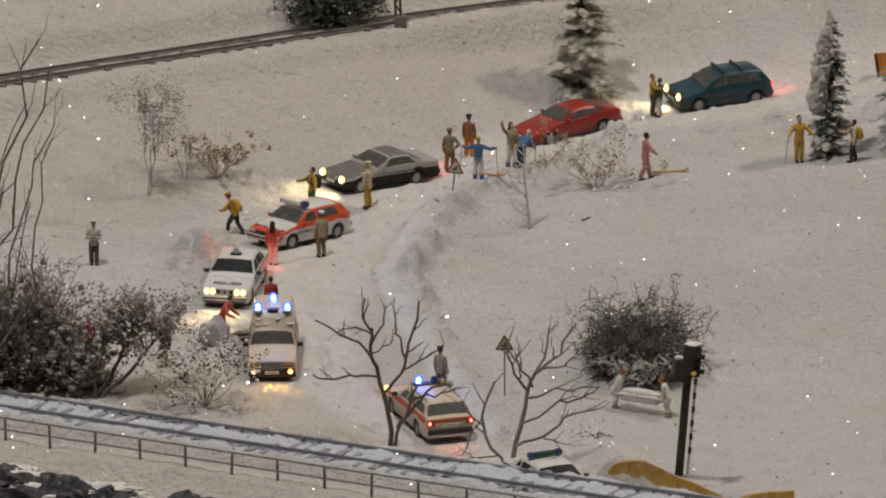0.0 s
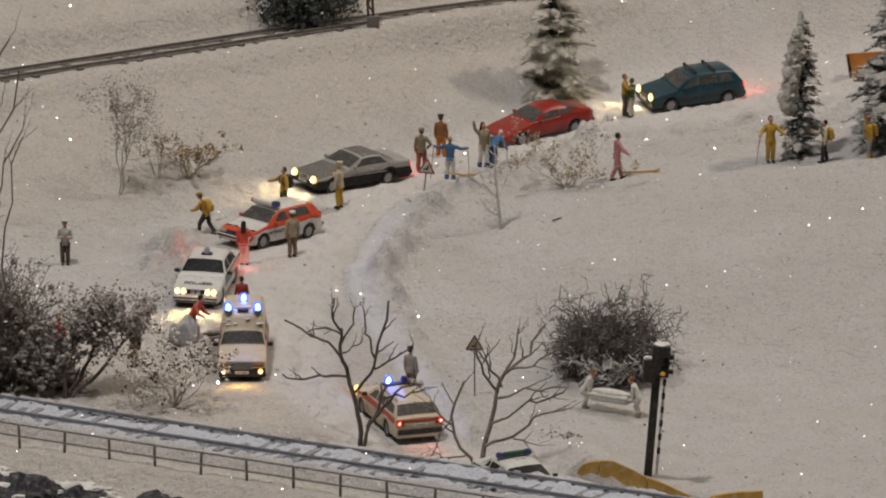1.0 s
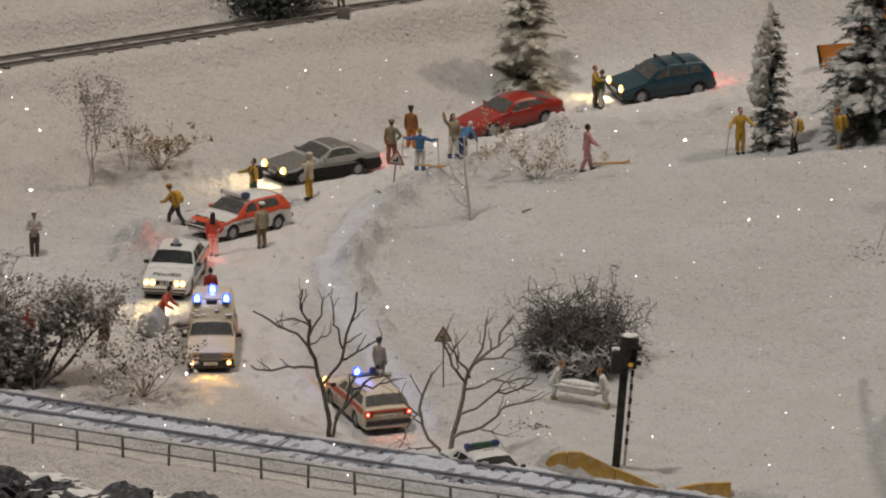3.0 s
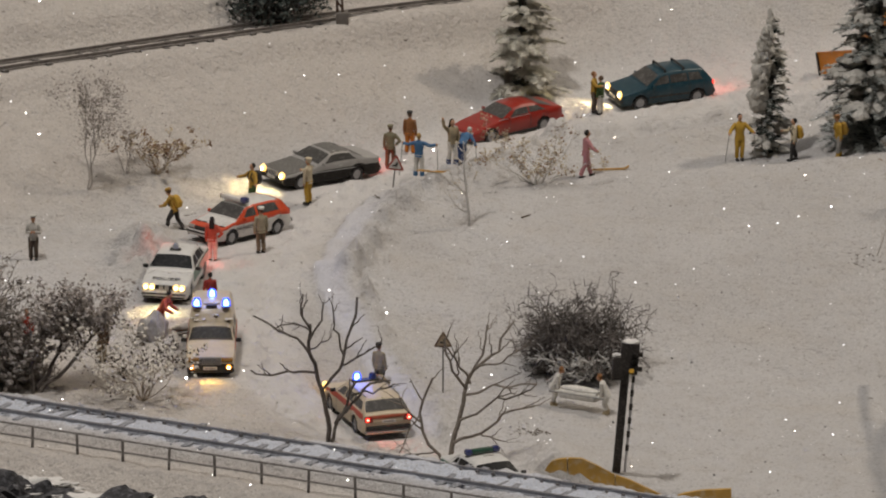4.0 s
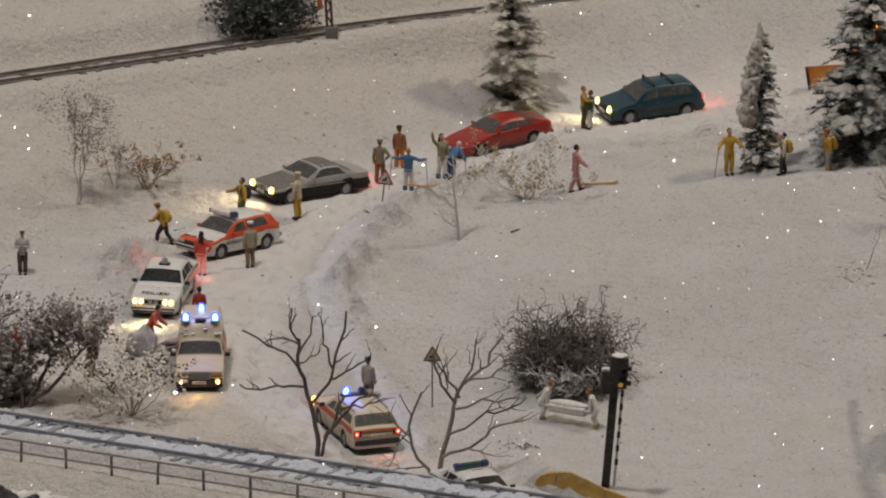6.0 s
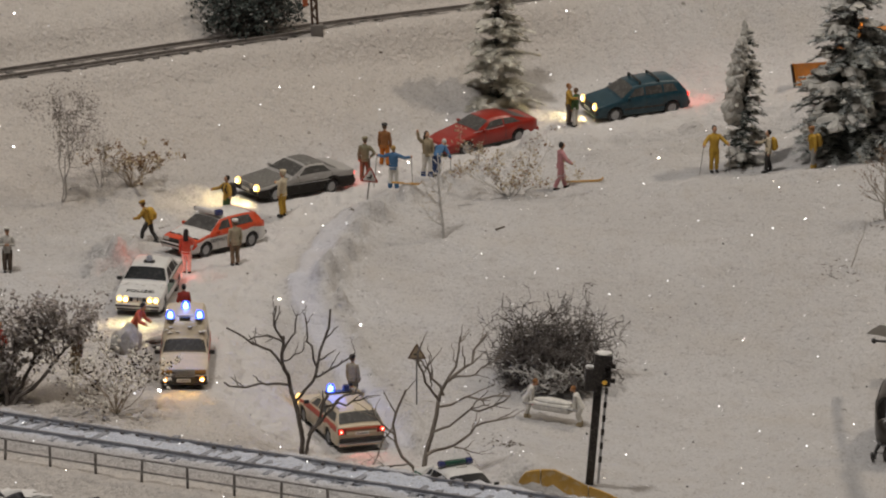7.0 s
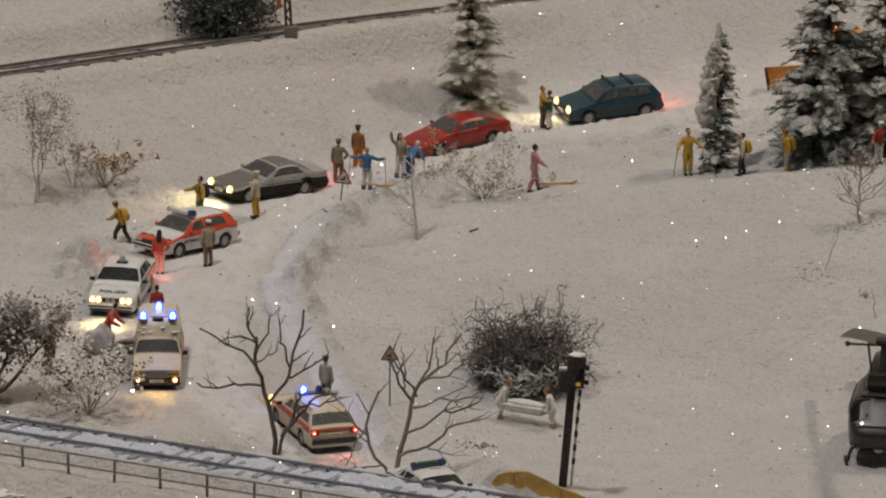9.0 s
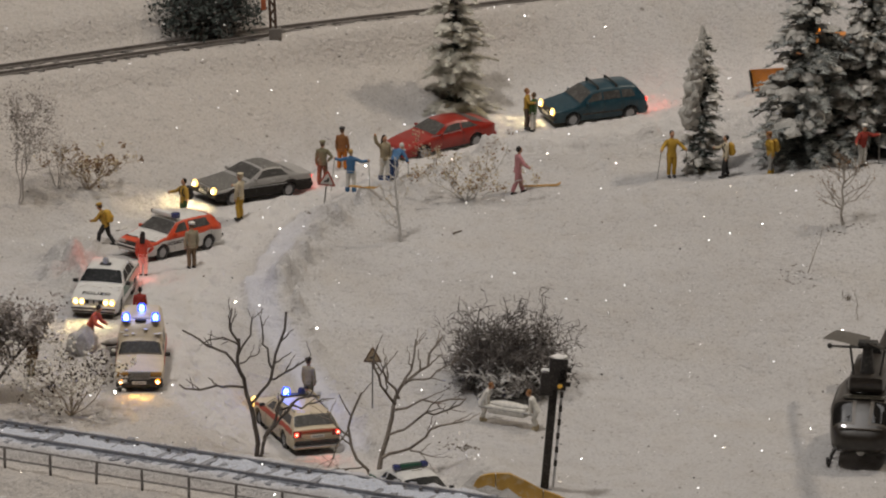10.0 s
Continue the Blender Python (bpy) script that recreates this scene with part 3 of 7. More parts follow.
# ---- vehicles ----
class Shape:
    """The skin of a car in real metres: s from the nose back, rows from sill to roof middle."""

    def __init__(self, length, width, top, belt, wheels, radius, sill=0.24, tumble=0.20, nose=0.86, tail=0.88, roof_round=0.05):
        self.length, self.half, self.top, self.belt = length, width / 2, top, belt
        self.wheels, self.radius, self.sill, self.tumble = wheels, radius, sill, tumble
        self.nose, self.tail, self.roof_round = nose, tail, roof_round

    def section(self, s):
        zt, zb = table(self.top, s), table(self.belt, s)
        zb = min(zb, zt - 0.015)
        e = 0.35
        w = self.half
        if s < e:
            w *= self.nose + (1 - self.nose) * math.sin(s / e * math.pi / 2)
        if s > self.length - e:
            w *= self.tail + (1 - self.tail) * math.sin((self.length - s) / e * math.pi / 2)
        z0 = self.sill
        for c in self.wheels:
            r = self.radius * 1.17
            if abs(s - c) < r:
                z0 = max(z0, self.radius + math.sqrt(r * r - (s - c) ** 2) * 0.98)
        cab = clamp((zt - zb) / 0.45)
        wr = w * 0.95 - self.tumble * cab
        mid = max(z0 + 0.02, min(0.55, zb - 0.06))
        return [(w * 0.955, z0), (w * 0.995, max(z0 + 0.012, min(z0 + 0.1, mid - 0.006))), (w, mid), (w * 0.99, zb - 0.035), (w * 0.96, zb),
                (wr, zt - self.roof_round * cab - 0.012), (wr - 0.09, zt - 0.010), (0.0, zt + 0.012)]

    def at(self, s, r, sign=1):
        sec = self.section(s)
        i = min(int(r), 6)
        t = r - i
        (a, b), (c, d) = sec[i], sec[i + 1]
        return Vector((self.length / 2 - s, sign * (a + (c - a) * t), b + (d - b) * t)) * K

    def stations(self):
        st = {0.0, 0.03, 0.1, 0.2, 0.35, self.length, self.length - 0.03, self.length - 0.1, self.length - 0.2, self.length - 0.35}
        v = 0.0
        while v < self.length:
            st.add(round(v, 3))
            v += 0.12
        for c in self.wheels:
            for k in range(-8, 9):
                st.add(round(c + self.radius * 1.17 * math.sin(k / 8 * math.pi / 2), 3))
        for s, z in self.top + self.belt:
            st.add(s)
        return sorted(x for x in st if 0 <= x <= self.length)

    def skin(self, r0, r1, s0=None, s1=None, caps=False):
        """Both sides of the skin between two rows."""
        bm = bmesh.new()
        st = [s for s in self.stations() if (s0 is None or s >= s0 - 1e-6) and (s1 is None or s <= s1 + 1e-6)]
        rows = [r0] + [r for r in range(int(r0) + 1, int(math.ceil(r1)))] + [r1]
        rings = []
        for s in st:
            left = [bm.verts.new(self.at(s, r, 1)) for r in rows]
            right = [bm.verts.new(self.at(s, r, -1)) for r in rows] if r1 < 7 else [bm.verts.new(self.at(s, r, -1)) for r in rows[:-1]] + [left[-1]]
            rings.append((left, right))
        for (a, b), (c, d) in zip(rings, rings[1:]):
            for k in range(len(rows) - 1):
                bm.faces.new((a[k], c[k], c[k + 1], a[k + 1]))
                bm.faces.new((b[k + 1], d[k + 1], d[k], b[k]))
        if caps:
            for i, flip in ((0, False), (-1, True)):
                l, r = rings[i]
                loop = l + [v for v in reversed(r) if v not in l]
                bm.faces.new(loop[::-1] if flip else loop)
        bmesh.ops.recalc_face_normals(bm, faces=bm.faces)
        return bm

    def pane(self, low, high, r0, r1, out=0.012, sign=1, across=False, nu=8, nv=4):
        """A slightly raised patch of the skin: low and high give where it starts and ends along its lower and upper edge."""
        bm = bmesh.new()
        grid = []
        for j in range(nv + 1):
            v = j / nv
            row = []
            for i in range(nu + 1):
                u = i / nu
                if across:
                    s = low[0] + (high[0] - low[0]) * v
                    q = 2 * u - 1
                    r = 7 - (7 - (r0 + (r1 - r0) * v)) * abs(q)
                    sg = 1 if q >= 0 else -1
                else:
                    a, b = low[0] + (high[0] - low[0]) * v, low[1] + (high[1] - low[1]) * v
                    s, r, sg = a + (b - a) * u, r0 + (r1 - r0) * v, sign
                p = self.at(s, r, sg)
                ds = self.at(s + 0.02, r, sg) - self.at(s - 0.02, r, sg)
                dr = self.at(s, min(r + 0.05, 7), sg) - self.at(s, r - 0.05, sg)
                nrm = ds.cross(dr)
                nrm = nrm.normalized() if nrm.length > 0 else Vector((0, 0, 1))
                if nrm.dot(Vector((0, p.y, 0.6 * K))) < 0:
                    nrm = -nrm
                row.append(bm.verts.new(p + nrm * out * K))
            grid.append(row)
        for a, b in zip(grid, grid[1:]):
            for i in range(nu):
                bm.faces.new((a[i], a[i + 1], b[i + 1], b[i]))
        bm.faces.ensure_lookup_table()
        bm.normal_update()
        f = bm.faces[len(bm.faces) // 2]
        c = f.calc_center_median()
        if f.normal.dot(Vector((0, c.y, 0.012))) < 0:
            bmesh.ops.reverse_faces(bm, faces=bm.faces)
        return bm


def rbox(c, s, bevel=0.02, turn=0.0):
    """A rounded block in real metres."""
    bm = bmesh.new()
    box(bm, Vector(c) * K, Vector(s) * K, turn, bevel * K)
    return bm


def disc(c, r, depth, direction=(1, 0, 0), n=12, bulge=0.35):
    """A domed round lens in real metres."""
    bm = bmesh.new()
    d = Vector(direction).normalized()
    c = Vector(c)
    tube(bm, [c * K, (c + d * depth * 0.6) * K, (c + d * depth) * K], [r * K, r * K * 0.95, r * K * (1 - bulge)], n)
    return bm


def add_wheels(car, sh, track, rim_mat=RIM, width=0.19):
    """Four wheels: tyre with tread shoulders, and a dished rim."""
    bm = bmesh.new()
    r = sh.radius
    prof = [(-0.5, 0.80), (-0.5, 0.93), (-0.36, 1.0), (0.36, 1.0), (0.5, 0.93), (0.5, 0.62), (0.3, 0.60)]
    n = 20
    rings = [[bm.verts.new(Vector((math.cos(a) * r * q, w * width, math.sin(a) * r * q)) * K) for a in [2 * math.pi * k / n for k in range(n)]] for w, q in prof]
    for a, b in zip(rings, rings[1:]):
        for k in range(n):
            bm.faces.new((a[k], a[(k + 1) % n], b[(k + 1) % n], b[k]))
    bm.faces.new(rings[0])
    bm.faces.new(rings[-1][::-1])
    bmesh.ops.recalc_face_normals(bm, faces=bm.faces)
    rb = bmesh.new()
    tube(rb, [Vector((0, 0.28 * width, 0)) * K, Vector((0, 0.40 * width, 0)) * K, Vector((0, 0.44 * width, 0)) * K], [r * 0.60 * K, r * 0.60 * K, r * 0.2 * K], 16)
    for k in range(5):
        a = 2 * math.pi * k / 5
        box(rb, Vector((math.cos(a) * r * 0.34, 0.44 * width, math.sin(a) * r * 0.34)) * K, Vector((0.06, 0.03, 0.06)) * K)
    tyre = rim = None
    for s in sh.wheels:
        for sign in (1, -1):
            m = Matrix.Translation(Vector((sh.length / 2 - s, sign * track / 2, r)) * K) @ Matrix.Rotation(0 if sign > 0 else math.pi, 4, "Z")
            if tyre is None:
                tyre = part("wheel", bm, RUBBER, car, "black tyre with grey rim and packed snow")
                tyre.matrix_basis = m
                rim = part("rim", rb, rim_mat, tyre)
            else:
                w = again(tyre, m)
                again(rim, None, w)


def add_common(car, sh, paint, glass, screen, rear, sides, track, dark_bumper=True, mirrors=None, bumper_mat=None):
    """Underbody, wheels, glazing, bumpers and mirrors."""
    L, h = sh.length, sh.half
    part("underbody", rbox((0, 0, 0.42), (L * 0.93, h * 1.72, 0.34), 0.03), BLACK, car)
    part("windscreen", sh.pane((screen[0],), (screen[1],), 5.25, 5.25, across=True, nu=12, nv=6), glass, car)
    part("rear_window", sh.pane((rear[0],), (rear[1],), 5.25, 5.25, across=True, nu=12, nv=6), glass, car)
    for low, high in sides:
        for sign in (1, -1):
            part("side_window", sh.pane(low, high, 4.14, 4.84, sign=sign), glass, car)
            for s in {low[0] + 0.03, low[1] + 0.035}:
                part("panel_seam", sh.pane((s, s + 0.014), (s, s + 0.014), 1.2, 3.9, out=0.010, sign=sign, nu=2), BLACK, car)
    bmat = bumper_mat or (BLACK if dark_bumper else paint)
    part("front_bumper", rbox((L / 2 - 0.03, 0, 0.42), (0.20, h * 1.86, 0.20), 0.06), bmat, car)
    part("rear_bumper", rbox((-L / 2 + 0.03, 0, 0.44), (0.20, h * 1.86, 0.20), 0.06), bmat, car)
    if mirrors:
        for sign in (1, -1):
            part("wing_mirror", rbox((L / 2 - mirrors[0], sign * (h + 0.09), mirrors[1]), (0.10, 0.19, 0.13), 0.03), mirrors[2], car)
    add_wheels(car, sh, track)


def pair(name, car, c, r, mat, depth=0.05, direction=(1, 0, 0), square=None, label=""):
    """A left and a right lamp."""
    for sign in (1, -1):
        p = (c[0], c[1] * sign, c[2])
        bm = rbox(p, square, 0.02) if square else disc(p, r, depth, direction)
        lens = part(name, bm, mat, car, label)
        core = {HEADLAMP: LAMPCORE, AMBERLAMP: LAMPCORE, TAILLAMP: REDCORE}.get(mat)
        if core:
            d = 1 if c[0] > 0 else -1
            ahead = (square[0] / 2 if square else depth) + 0.004
            half = min(square[1], square[2]) * 0.30 if square else r * 0.56
            part("bulb", disc((p[0] + d * (ahead - 0.02), p[1], p[2]), half, 0.03, (d, 0, 0.25), 10), core, lens, "white-hot bulb")


def plates(car, sh, z=0.48, front=True, rear=True):
    for ok, x in ((front, sh.length / 2 + 0.075), (rear, -sh.length / 2 - 0.075)):
        if ok:
            p = part("number_plate", rbox((x, 0, z), (0.015, 0.50, 0.115), 0.004), PLATE, car, "blank white number plate")
            sgn = 1 if x > 0 else -1
            bm = bmesh.new()
            box(bm, Vector((x + sgn * 0.010, 0, z)) * K, Vector((0.004, 0.36, 0.035)) * K)
            part("plate_bar", bm, PLATEINK, p)


def roof_snow(car, sh, s0, s1, seed, amount=0.5):
    """Thin snow lying on bonnet or roof."""
    bm = bmesh.new()
    rnd = random.Random(seed)
    for k in range(int(26 * amount)):
        s = rnd.uniform(s0, s1)
        r = rnd.uniform(5.6, 7)
        p = sh.at(s, r, rnd.choice((1, -1)))
        lump(bm, p, (rnd.uniform(0.06, 0.20) * K, rnd.uniform(0.06, 0.16) * K, 0.014 * K), seed + k, 0.6, 1)
    part("snow_dusting", bm, FROST, car, "thin patches of snow")


GOLF_TOP = [(0, 0.62), (0.06, 0.70), (0.9, 0.88), (1.02, 0.91), (1.66, 1.36), (2.05, 1.42), (2.9, 1.43), (3.42, 1.40), (3.60, 1.34), (3.90, 0.99), (3.98, 0.90), (4.02, 0.60)]
GOLF_BELT = [(0, 0.60), (0.06, 0.68), (0.9, 0.86), (1.2, 0.91), (3.6, 0.95), (3.98, 0.88), (4.02, 0.58)]


def golf_shape():
    return Shape(4.02, 1.70, GOLF_TOP, GOLF_BELT, (0.80, 3.275), 0.30, tumble=0.17, nose=0.90, tail=0.90)


def place_car(name, stand, scale, label):
    x, y, f, l, hl, hw, mid, along, across = PRESSED[list(STANDS).index(stand)]
    fx = Vector((f[0], f[1], along)).normalized()
    ly = Vector((l[0], l[1], across)).normalized()
    up = fx.cross(ly).normalized()
    m = Matrix((fx, up.cross(fx), up)).transposed().to_4x4()
    m.translation = Vector((x, y, mid)) - up * 0.0003
    return thing(name, m @ Matrix.Scale(scale, 4), label, "car", "cars standing on the snowy road")


def teal_hatchback(stand, scale):
    paint = material("teal_paint", (0.005, 0.037, 0.055), 0.38, vary=0.12, coat=0.2, dirt=(0.05, 0.09, 0.10), dirt_amount=0.35, scale=150)
    sh = golf_shape()
    car = place_car("hatchback", stand, scale, "dark teal hatchback with roof bars and lit lamps on snowy road")
    part("body", sh.skin(0, 7, caps=True), paint, car)
    add_common(car, sh, paint, GREYGLASS, (1.10, 1.62), (3.63, 3.86), [((1.32, 2.05), (1.70, 2.05)), ((2.12, 2.85), (2.12, 2.83)), ((2.92, 3.50), (2.92, 3.36))], 1.46, mirrors=(1.35, 0.95, paint))
    pair("headlamp", car, (1.98, 0.58, 0.66), 0.165, HEADLAMP, 0.07, label="glowing warm headlamp")
    part("grille", rbox((2.0, 0, 0.66), (0.05, 0.74, 0.12), 0.01), BLACK, car)
    pair("tail_lamp", car, (-1.94, 0.70, 0.80), 0.1, TAILLAMP, square=(0.13, 0.17, 0.16), label="glowing red tail lamp")
    for s in (1.95, 2.75):
        bar = part("roof_bar", rbox((sh.length / 2 - s, 0, 1.50), (0.07, 1.20, 0.05), 0.02), BLACK, car)
        for sign in (1, -1):
            part("bar_foot", rbox((sh.length / 2 - s, sign * 0.56, 1.44), (0.09, 0.08, 0.14), 0.02), BLACK, bar)
    for sign in (1, -1):
        part("door_trim", rbox((-0.05, sign * 0.856, 0.50), (1.75, 0.02, 0.07), 0.008), BLACK, car)
    plates(car, sh)
    return car


def doctor_car(stand, scale):
    white = material("doctor_white", (0.62, 0.61, 0.58), 0.35, vary=0.08, coat=0.3, dirt=(0.45, 0.44, 0.42), dirt_amount=0.3)
    red = material("signal_orange", (0.55, 0.060, 0.015), 0.4, vary=0.1, coat=0.2, dirt=(0.55, 0.2, 0.12), dirt_amount=0.2)
    sh = golf_shape()
    car = place_car("emergency_doctor_car", stand, scale, "white and signal-orange emergency doctor hatchback with roof light bar")
    part("body", sh.skin(0, 2.62, caps=False), white, car)
    part("roof", sh.skin(5.2, 7, 1.02, 3.4), white, car, "white roof")
    part("upper_body", sh.skin(2.62, 5.2, 0.0, None), red, car, "signal-orange upper sides")
    part("bonnet_tip", sh.skin(5.2, 7, 0.0, 0.40), red, car, "orange bonnet edge")
    part("bonnet", sh.skin(5.2, 7, 0.40, 1.02), white, car, "white bonnet")
    part("tailgate", sh.skin(5.2, 7, 3.4, None), red, car, "orange tailgate")
    bm = bmesh.new()
    box(bm, Vector((0, 0, 0.5)) * K, Vector((3.99, 1.46, 0.3)) * K)
    part("lower_front", bm, BLACK, car)
    add_common(car, sh, white, GREYGLASS, (1.10, 1.62), (3.63, 3.86), [((1.36, 2.10), (1.72, 2.08)), ((2.22, 3.34), (2.22, 3.20))], 1.46, dark_bumper=False, mirrors=(1.35, 0.95, red))
    part("bumper_strip", rbox((2.08, 0, 0.46), (0.04, 1.56, 0.08), 0.01), BLACK, car)
    part("bumper_strip", rbox((-2.08, 0, 0.48), (0.04, 1.58, 0.12), 0.01), BLACK, car)
    pair("headlamp", car, (1.985, 0.58, 0.64), 0.12, DULLLAMP, square=(0.05, 0.32, 0.14))
    part("grille", rbox((2.0, 0, 0.64), (0.04, 0.74, 0.10), 0.01), BLACK, car)
    pair("tail_lamp", car, (-1.94, 0.64, 0.84), 0.1, REDLENS, square=(0.10, 0.22, 0.24))
    bar = part("light_bar", rbox((0.28, -0.08, 1.54), (0.30, 1.10, 0.18), 0.05), white, car, "white roof light bar")
    part("bar_end", rbox((0.28, -0.62, 1.54), (0.28, 0.10, 0.17), 0.03), BLACK, bar)
    part("beacon", rbox((0.28, 0.52, 1.56), (0.30, 0.26, 0.24), 0.06), BLUEDOME, bar, "dark blue beacon")
    lettering("NOTARZT", 0.19 * K, INK, car, Matrix.Translation(Vector((0.56, 0.864, 0.60)) * K) @ Matrix.Rotation(math.pi, 4, "Z") @ Matrix.Rotation(math.pi / 2, 4, "X"), label="black capital lettering")
    lettering("NOTARZT", 0.19 * K, INK, car, Matrix.Translation(Vector((0.56, -0.864, 0.60)) * K) @ Matrix.Rotation(math.pi / 2, 4, "X"), label="black capital lettering")
    plates(car, sh)
    roof_snow(car, sh, 0.4, 1.0, 8, 0.5)
    return car


def coupe_silver(stand, scale):
    silver = material("silver_paint", (0.33, 0.32, 0.305), 0.38, 0.1, vary=0.1, coat=0.2, dirt=(0.36, 0.35, 0.33), dirt_amount=0.4)
    clad = material("grey_cladding", (0.036, 0.033, 0.030), 0.8, vary=0.2, dirt=(0.08, 0.08, 0.077), dirt_amount=0.3, shine=0.15)
    # darker grey for bonnet and roof than for the silver sides
    roofmat = material("dusty_roof_paint", (0.13, 0.125, 0.115), 0.6, 0.2, vary=0.15, dirt=(0.26, 0.25, 0.23), dirt_amount=0.6)
    top = [(0, 0.60), (0.05, 0.68), (1.5, 0.90), (1.62, 0.95), (2.35, 1.34), (2.6, 1.39), (3.0, 1.40), (3.3, 1.36), (4.02, 1.05), (4.2, 1.02), (4.8, 0.97), (4.91, 0.64)]
    belt = [(0, 0.58), (0.05, 0.66), (1.5, 0.88), (1.9, 0.93), (4.0, 0.98), (4.8, 0.95), (4.91, 0.62)]
    sh = Shape(4.91, 1.83, top, belt, (0.86, 3.71), 0.32, tumble=0.20, nose=0.93, tail=0.90)
    car = place_car("coupe", stand, scale, "silver coupe with dark grey lower cladding and lit headlamps")
    part("body", sh.skin(2.45, 7, caps=False), silver, car)
    part("bonnet", sh.pane((0.08,), (1.55,), 5.02, 5.02, out=0.006, across=True, nu=14, nv=8), roofmat, car, "dull dark grey bonnet")
    part("roof", sh.pane((2.42,), (3.28,), 5.05, 5.05, out=0.006, across=True, nu=14, nv=6), roofmat, car, "dull dark grey roof")
    part("cladding", sh.skin(0, 2.45, caps=False), clad, car, "dark grey lower cladding")
    part("nose_panel", rbox((2.40, 0, 0.50), (0.08, 1.66, 0.30), 0.03), clad, car)
    part("tail_panel", rbox((-2.40, 0, 0.58), (0.08, 1.62, 0.40), 0.03), silver, car)
    add_common(car, sh, silver, GREYGLASS, (1.70, 2.30), (3.40, 3.98), [((1.95, 3.62), (2.36, 3.32))], 1.56, mirrors=(1.85, 1.0, silver), bumper_mat=clad)
    pair("headlamp", car, (2.42, 0.64, 0.63), 0.165, HEADLAMP, 0.10, label="glowing warm headlamp")
    g = part("grille", rbox((2.45, 0, 0.63), (0.06, 0.62, 0.22), 0.02), CHROME, car)
    for k in range(4):
        part("grille_bar", rbox((2.485, 0, 0.56 + 0.045 * k), (0.012, 0.56, 0.014), 0.003), BLACK, g)
    pair("tail_lamp", car, (-2.41, 0.62, 0.76), 0.1, TAILLAMP, square=(0.08, 0.40, 0.16), label="glowing red tail lamp")
    for sign in (1, -1):
        part("chrome_strip", rbox((0.0, sign * 0.915, 0.66), (2.2, 0.012, 0.03), 0.004), CHROME, car)
        part("door_handle", rbox((-0.35, sign * 0.915, 0.82), (0.20, 0.03, 0.04), 0.01), CHROME, car)
    plates(car, sh)
    return car


def coupe_red(stand, scale):
    red = material("red_paint", (0.27, 0.015, 0.008), 0.34, vary=0.12, coat=0.4, dirt=(0.26, 0.05, 0.03), dirt_amount=0.35)
    top = [(0, 0.52), (0.05, 0.60), (0.6, 0.76), (1.30, 0.88), (1.42, 0.90), (2.15, 1.27), (2.5, 1.31), (2.9, 1.30), (3.3, 1.24), (4.0, 1.02), (4.35, 0.97), (4.46, 0.86), (4.49, 0.55)]
    belt = [(0, 0.50), (0.05, 0.58), (1.3, 0.86), (1.7, 0.89), (3.6, 0.93), (4.35, 0.92), (4.46, 0.82), (4.49, 0.53)]
    sh = Shape(4.49, 1.70, top, belt, (0.92, 3.52), 0.31, tumble=0.20, nose=0.88, tail=0.88)
    car = place_car("red_coupe", stand, scale, "red sports coupe with unlit lamps on snowy road")
    part("body", sh.skin(0, 7, caps=True), red, car)
    add_common(car, sh, red, GREYGLASS, (1.50, 2.10), (3.36, 3.95), [((1.80, 2.78), (2.20, 2.80)), ((2.84, 3.62), (2.86, 3.30))], 1.46, dark_bumper=False, mirrors=(1.75, 0.95, red))
    pair("headlamp", car, (2.20, 0.56, 0.60), 0.1, DULLLAMP, square=(0.06, 0.40, 0.08))
    part("lower_grille", rbox((2.30, 0, 0.36), (0.05, 1.0, 0.10), 0.02), BLACK, car)
    pair("tail_lamp", car, (-2.21, 0.52, 0.80), 0.1, REDLENS, square=(0.08, 0.42, 0.14))
    for sign in (1, -1):
        part("sill_trim", rbox((0.0, sign * 0.83, 0.27), (1.9, 0.03, 0.08), 0.01), BLACK, car)
        part("window_trim", rbox((0.18, sign * 0.815, 0.915), (1.5, 0.02, 0.025), 0.006), CHROME, car)
    plates(car, sh)
    return car


SALOON_TOP = [(0, 0.66), (0.05, 0.74), (1.25, 0.93), (1.38, 0.95), (2.02, 1.36), (2.3, 1.41), (3.1, 1.41), (3.35, 1.37), (3.95, 1.04), (4.1, 1.02), (4.62, 0.97), (4.72, 0.64)]
SALOON_BELT = [(0, 0.64), (0.05, 0.72), (1.25, 0.91), (1.6, 0.94), (3.9, 0.98), (4.62, 0.95), (4.72, 0.62)]


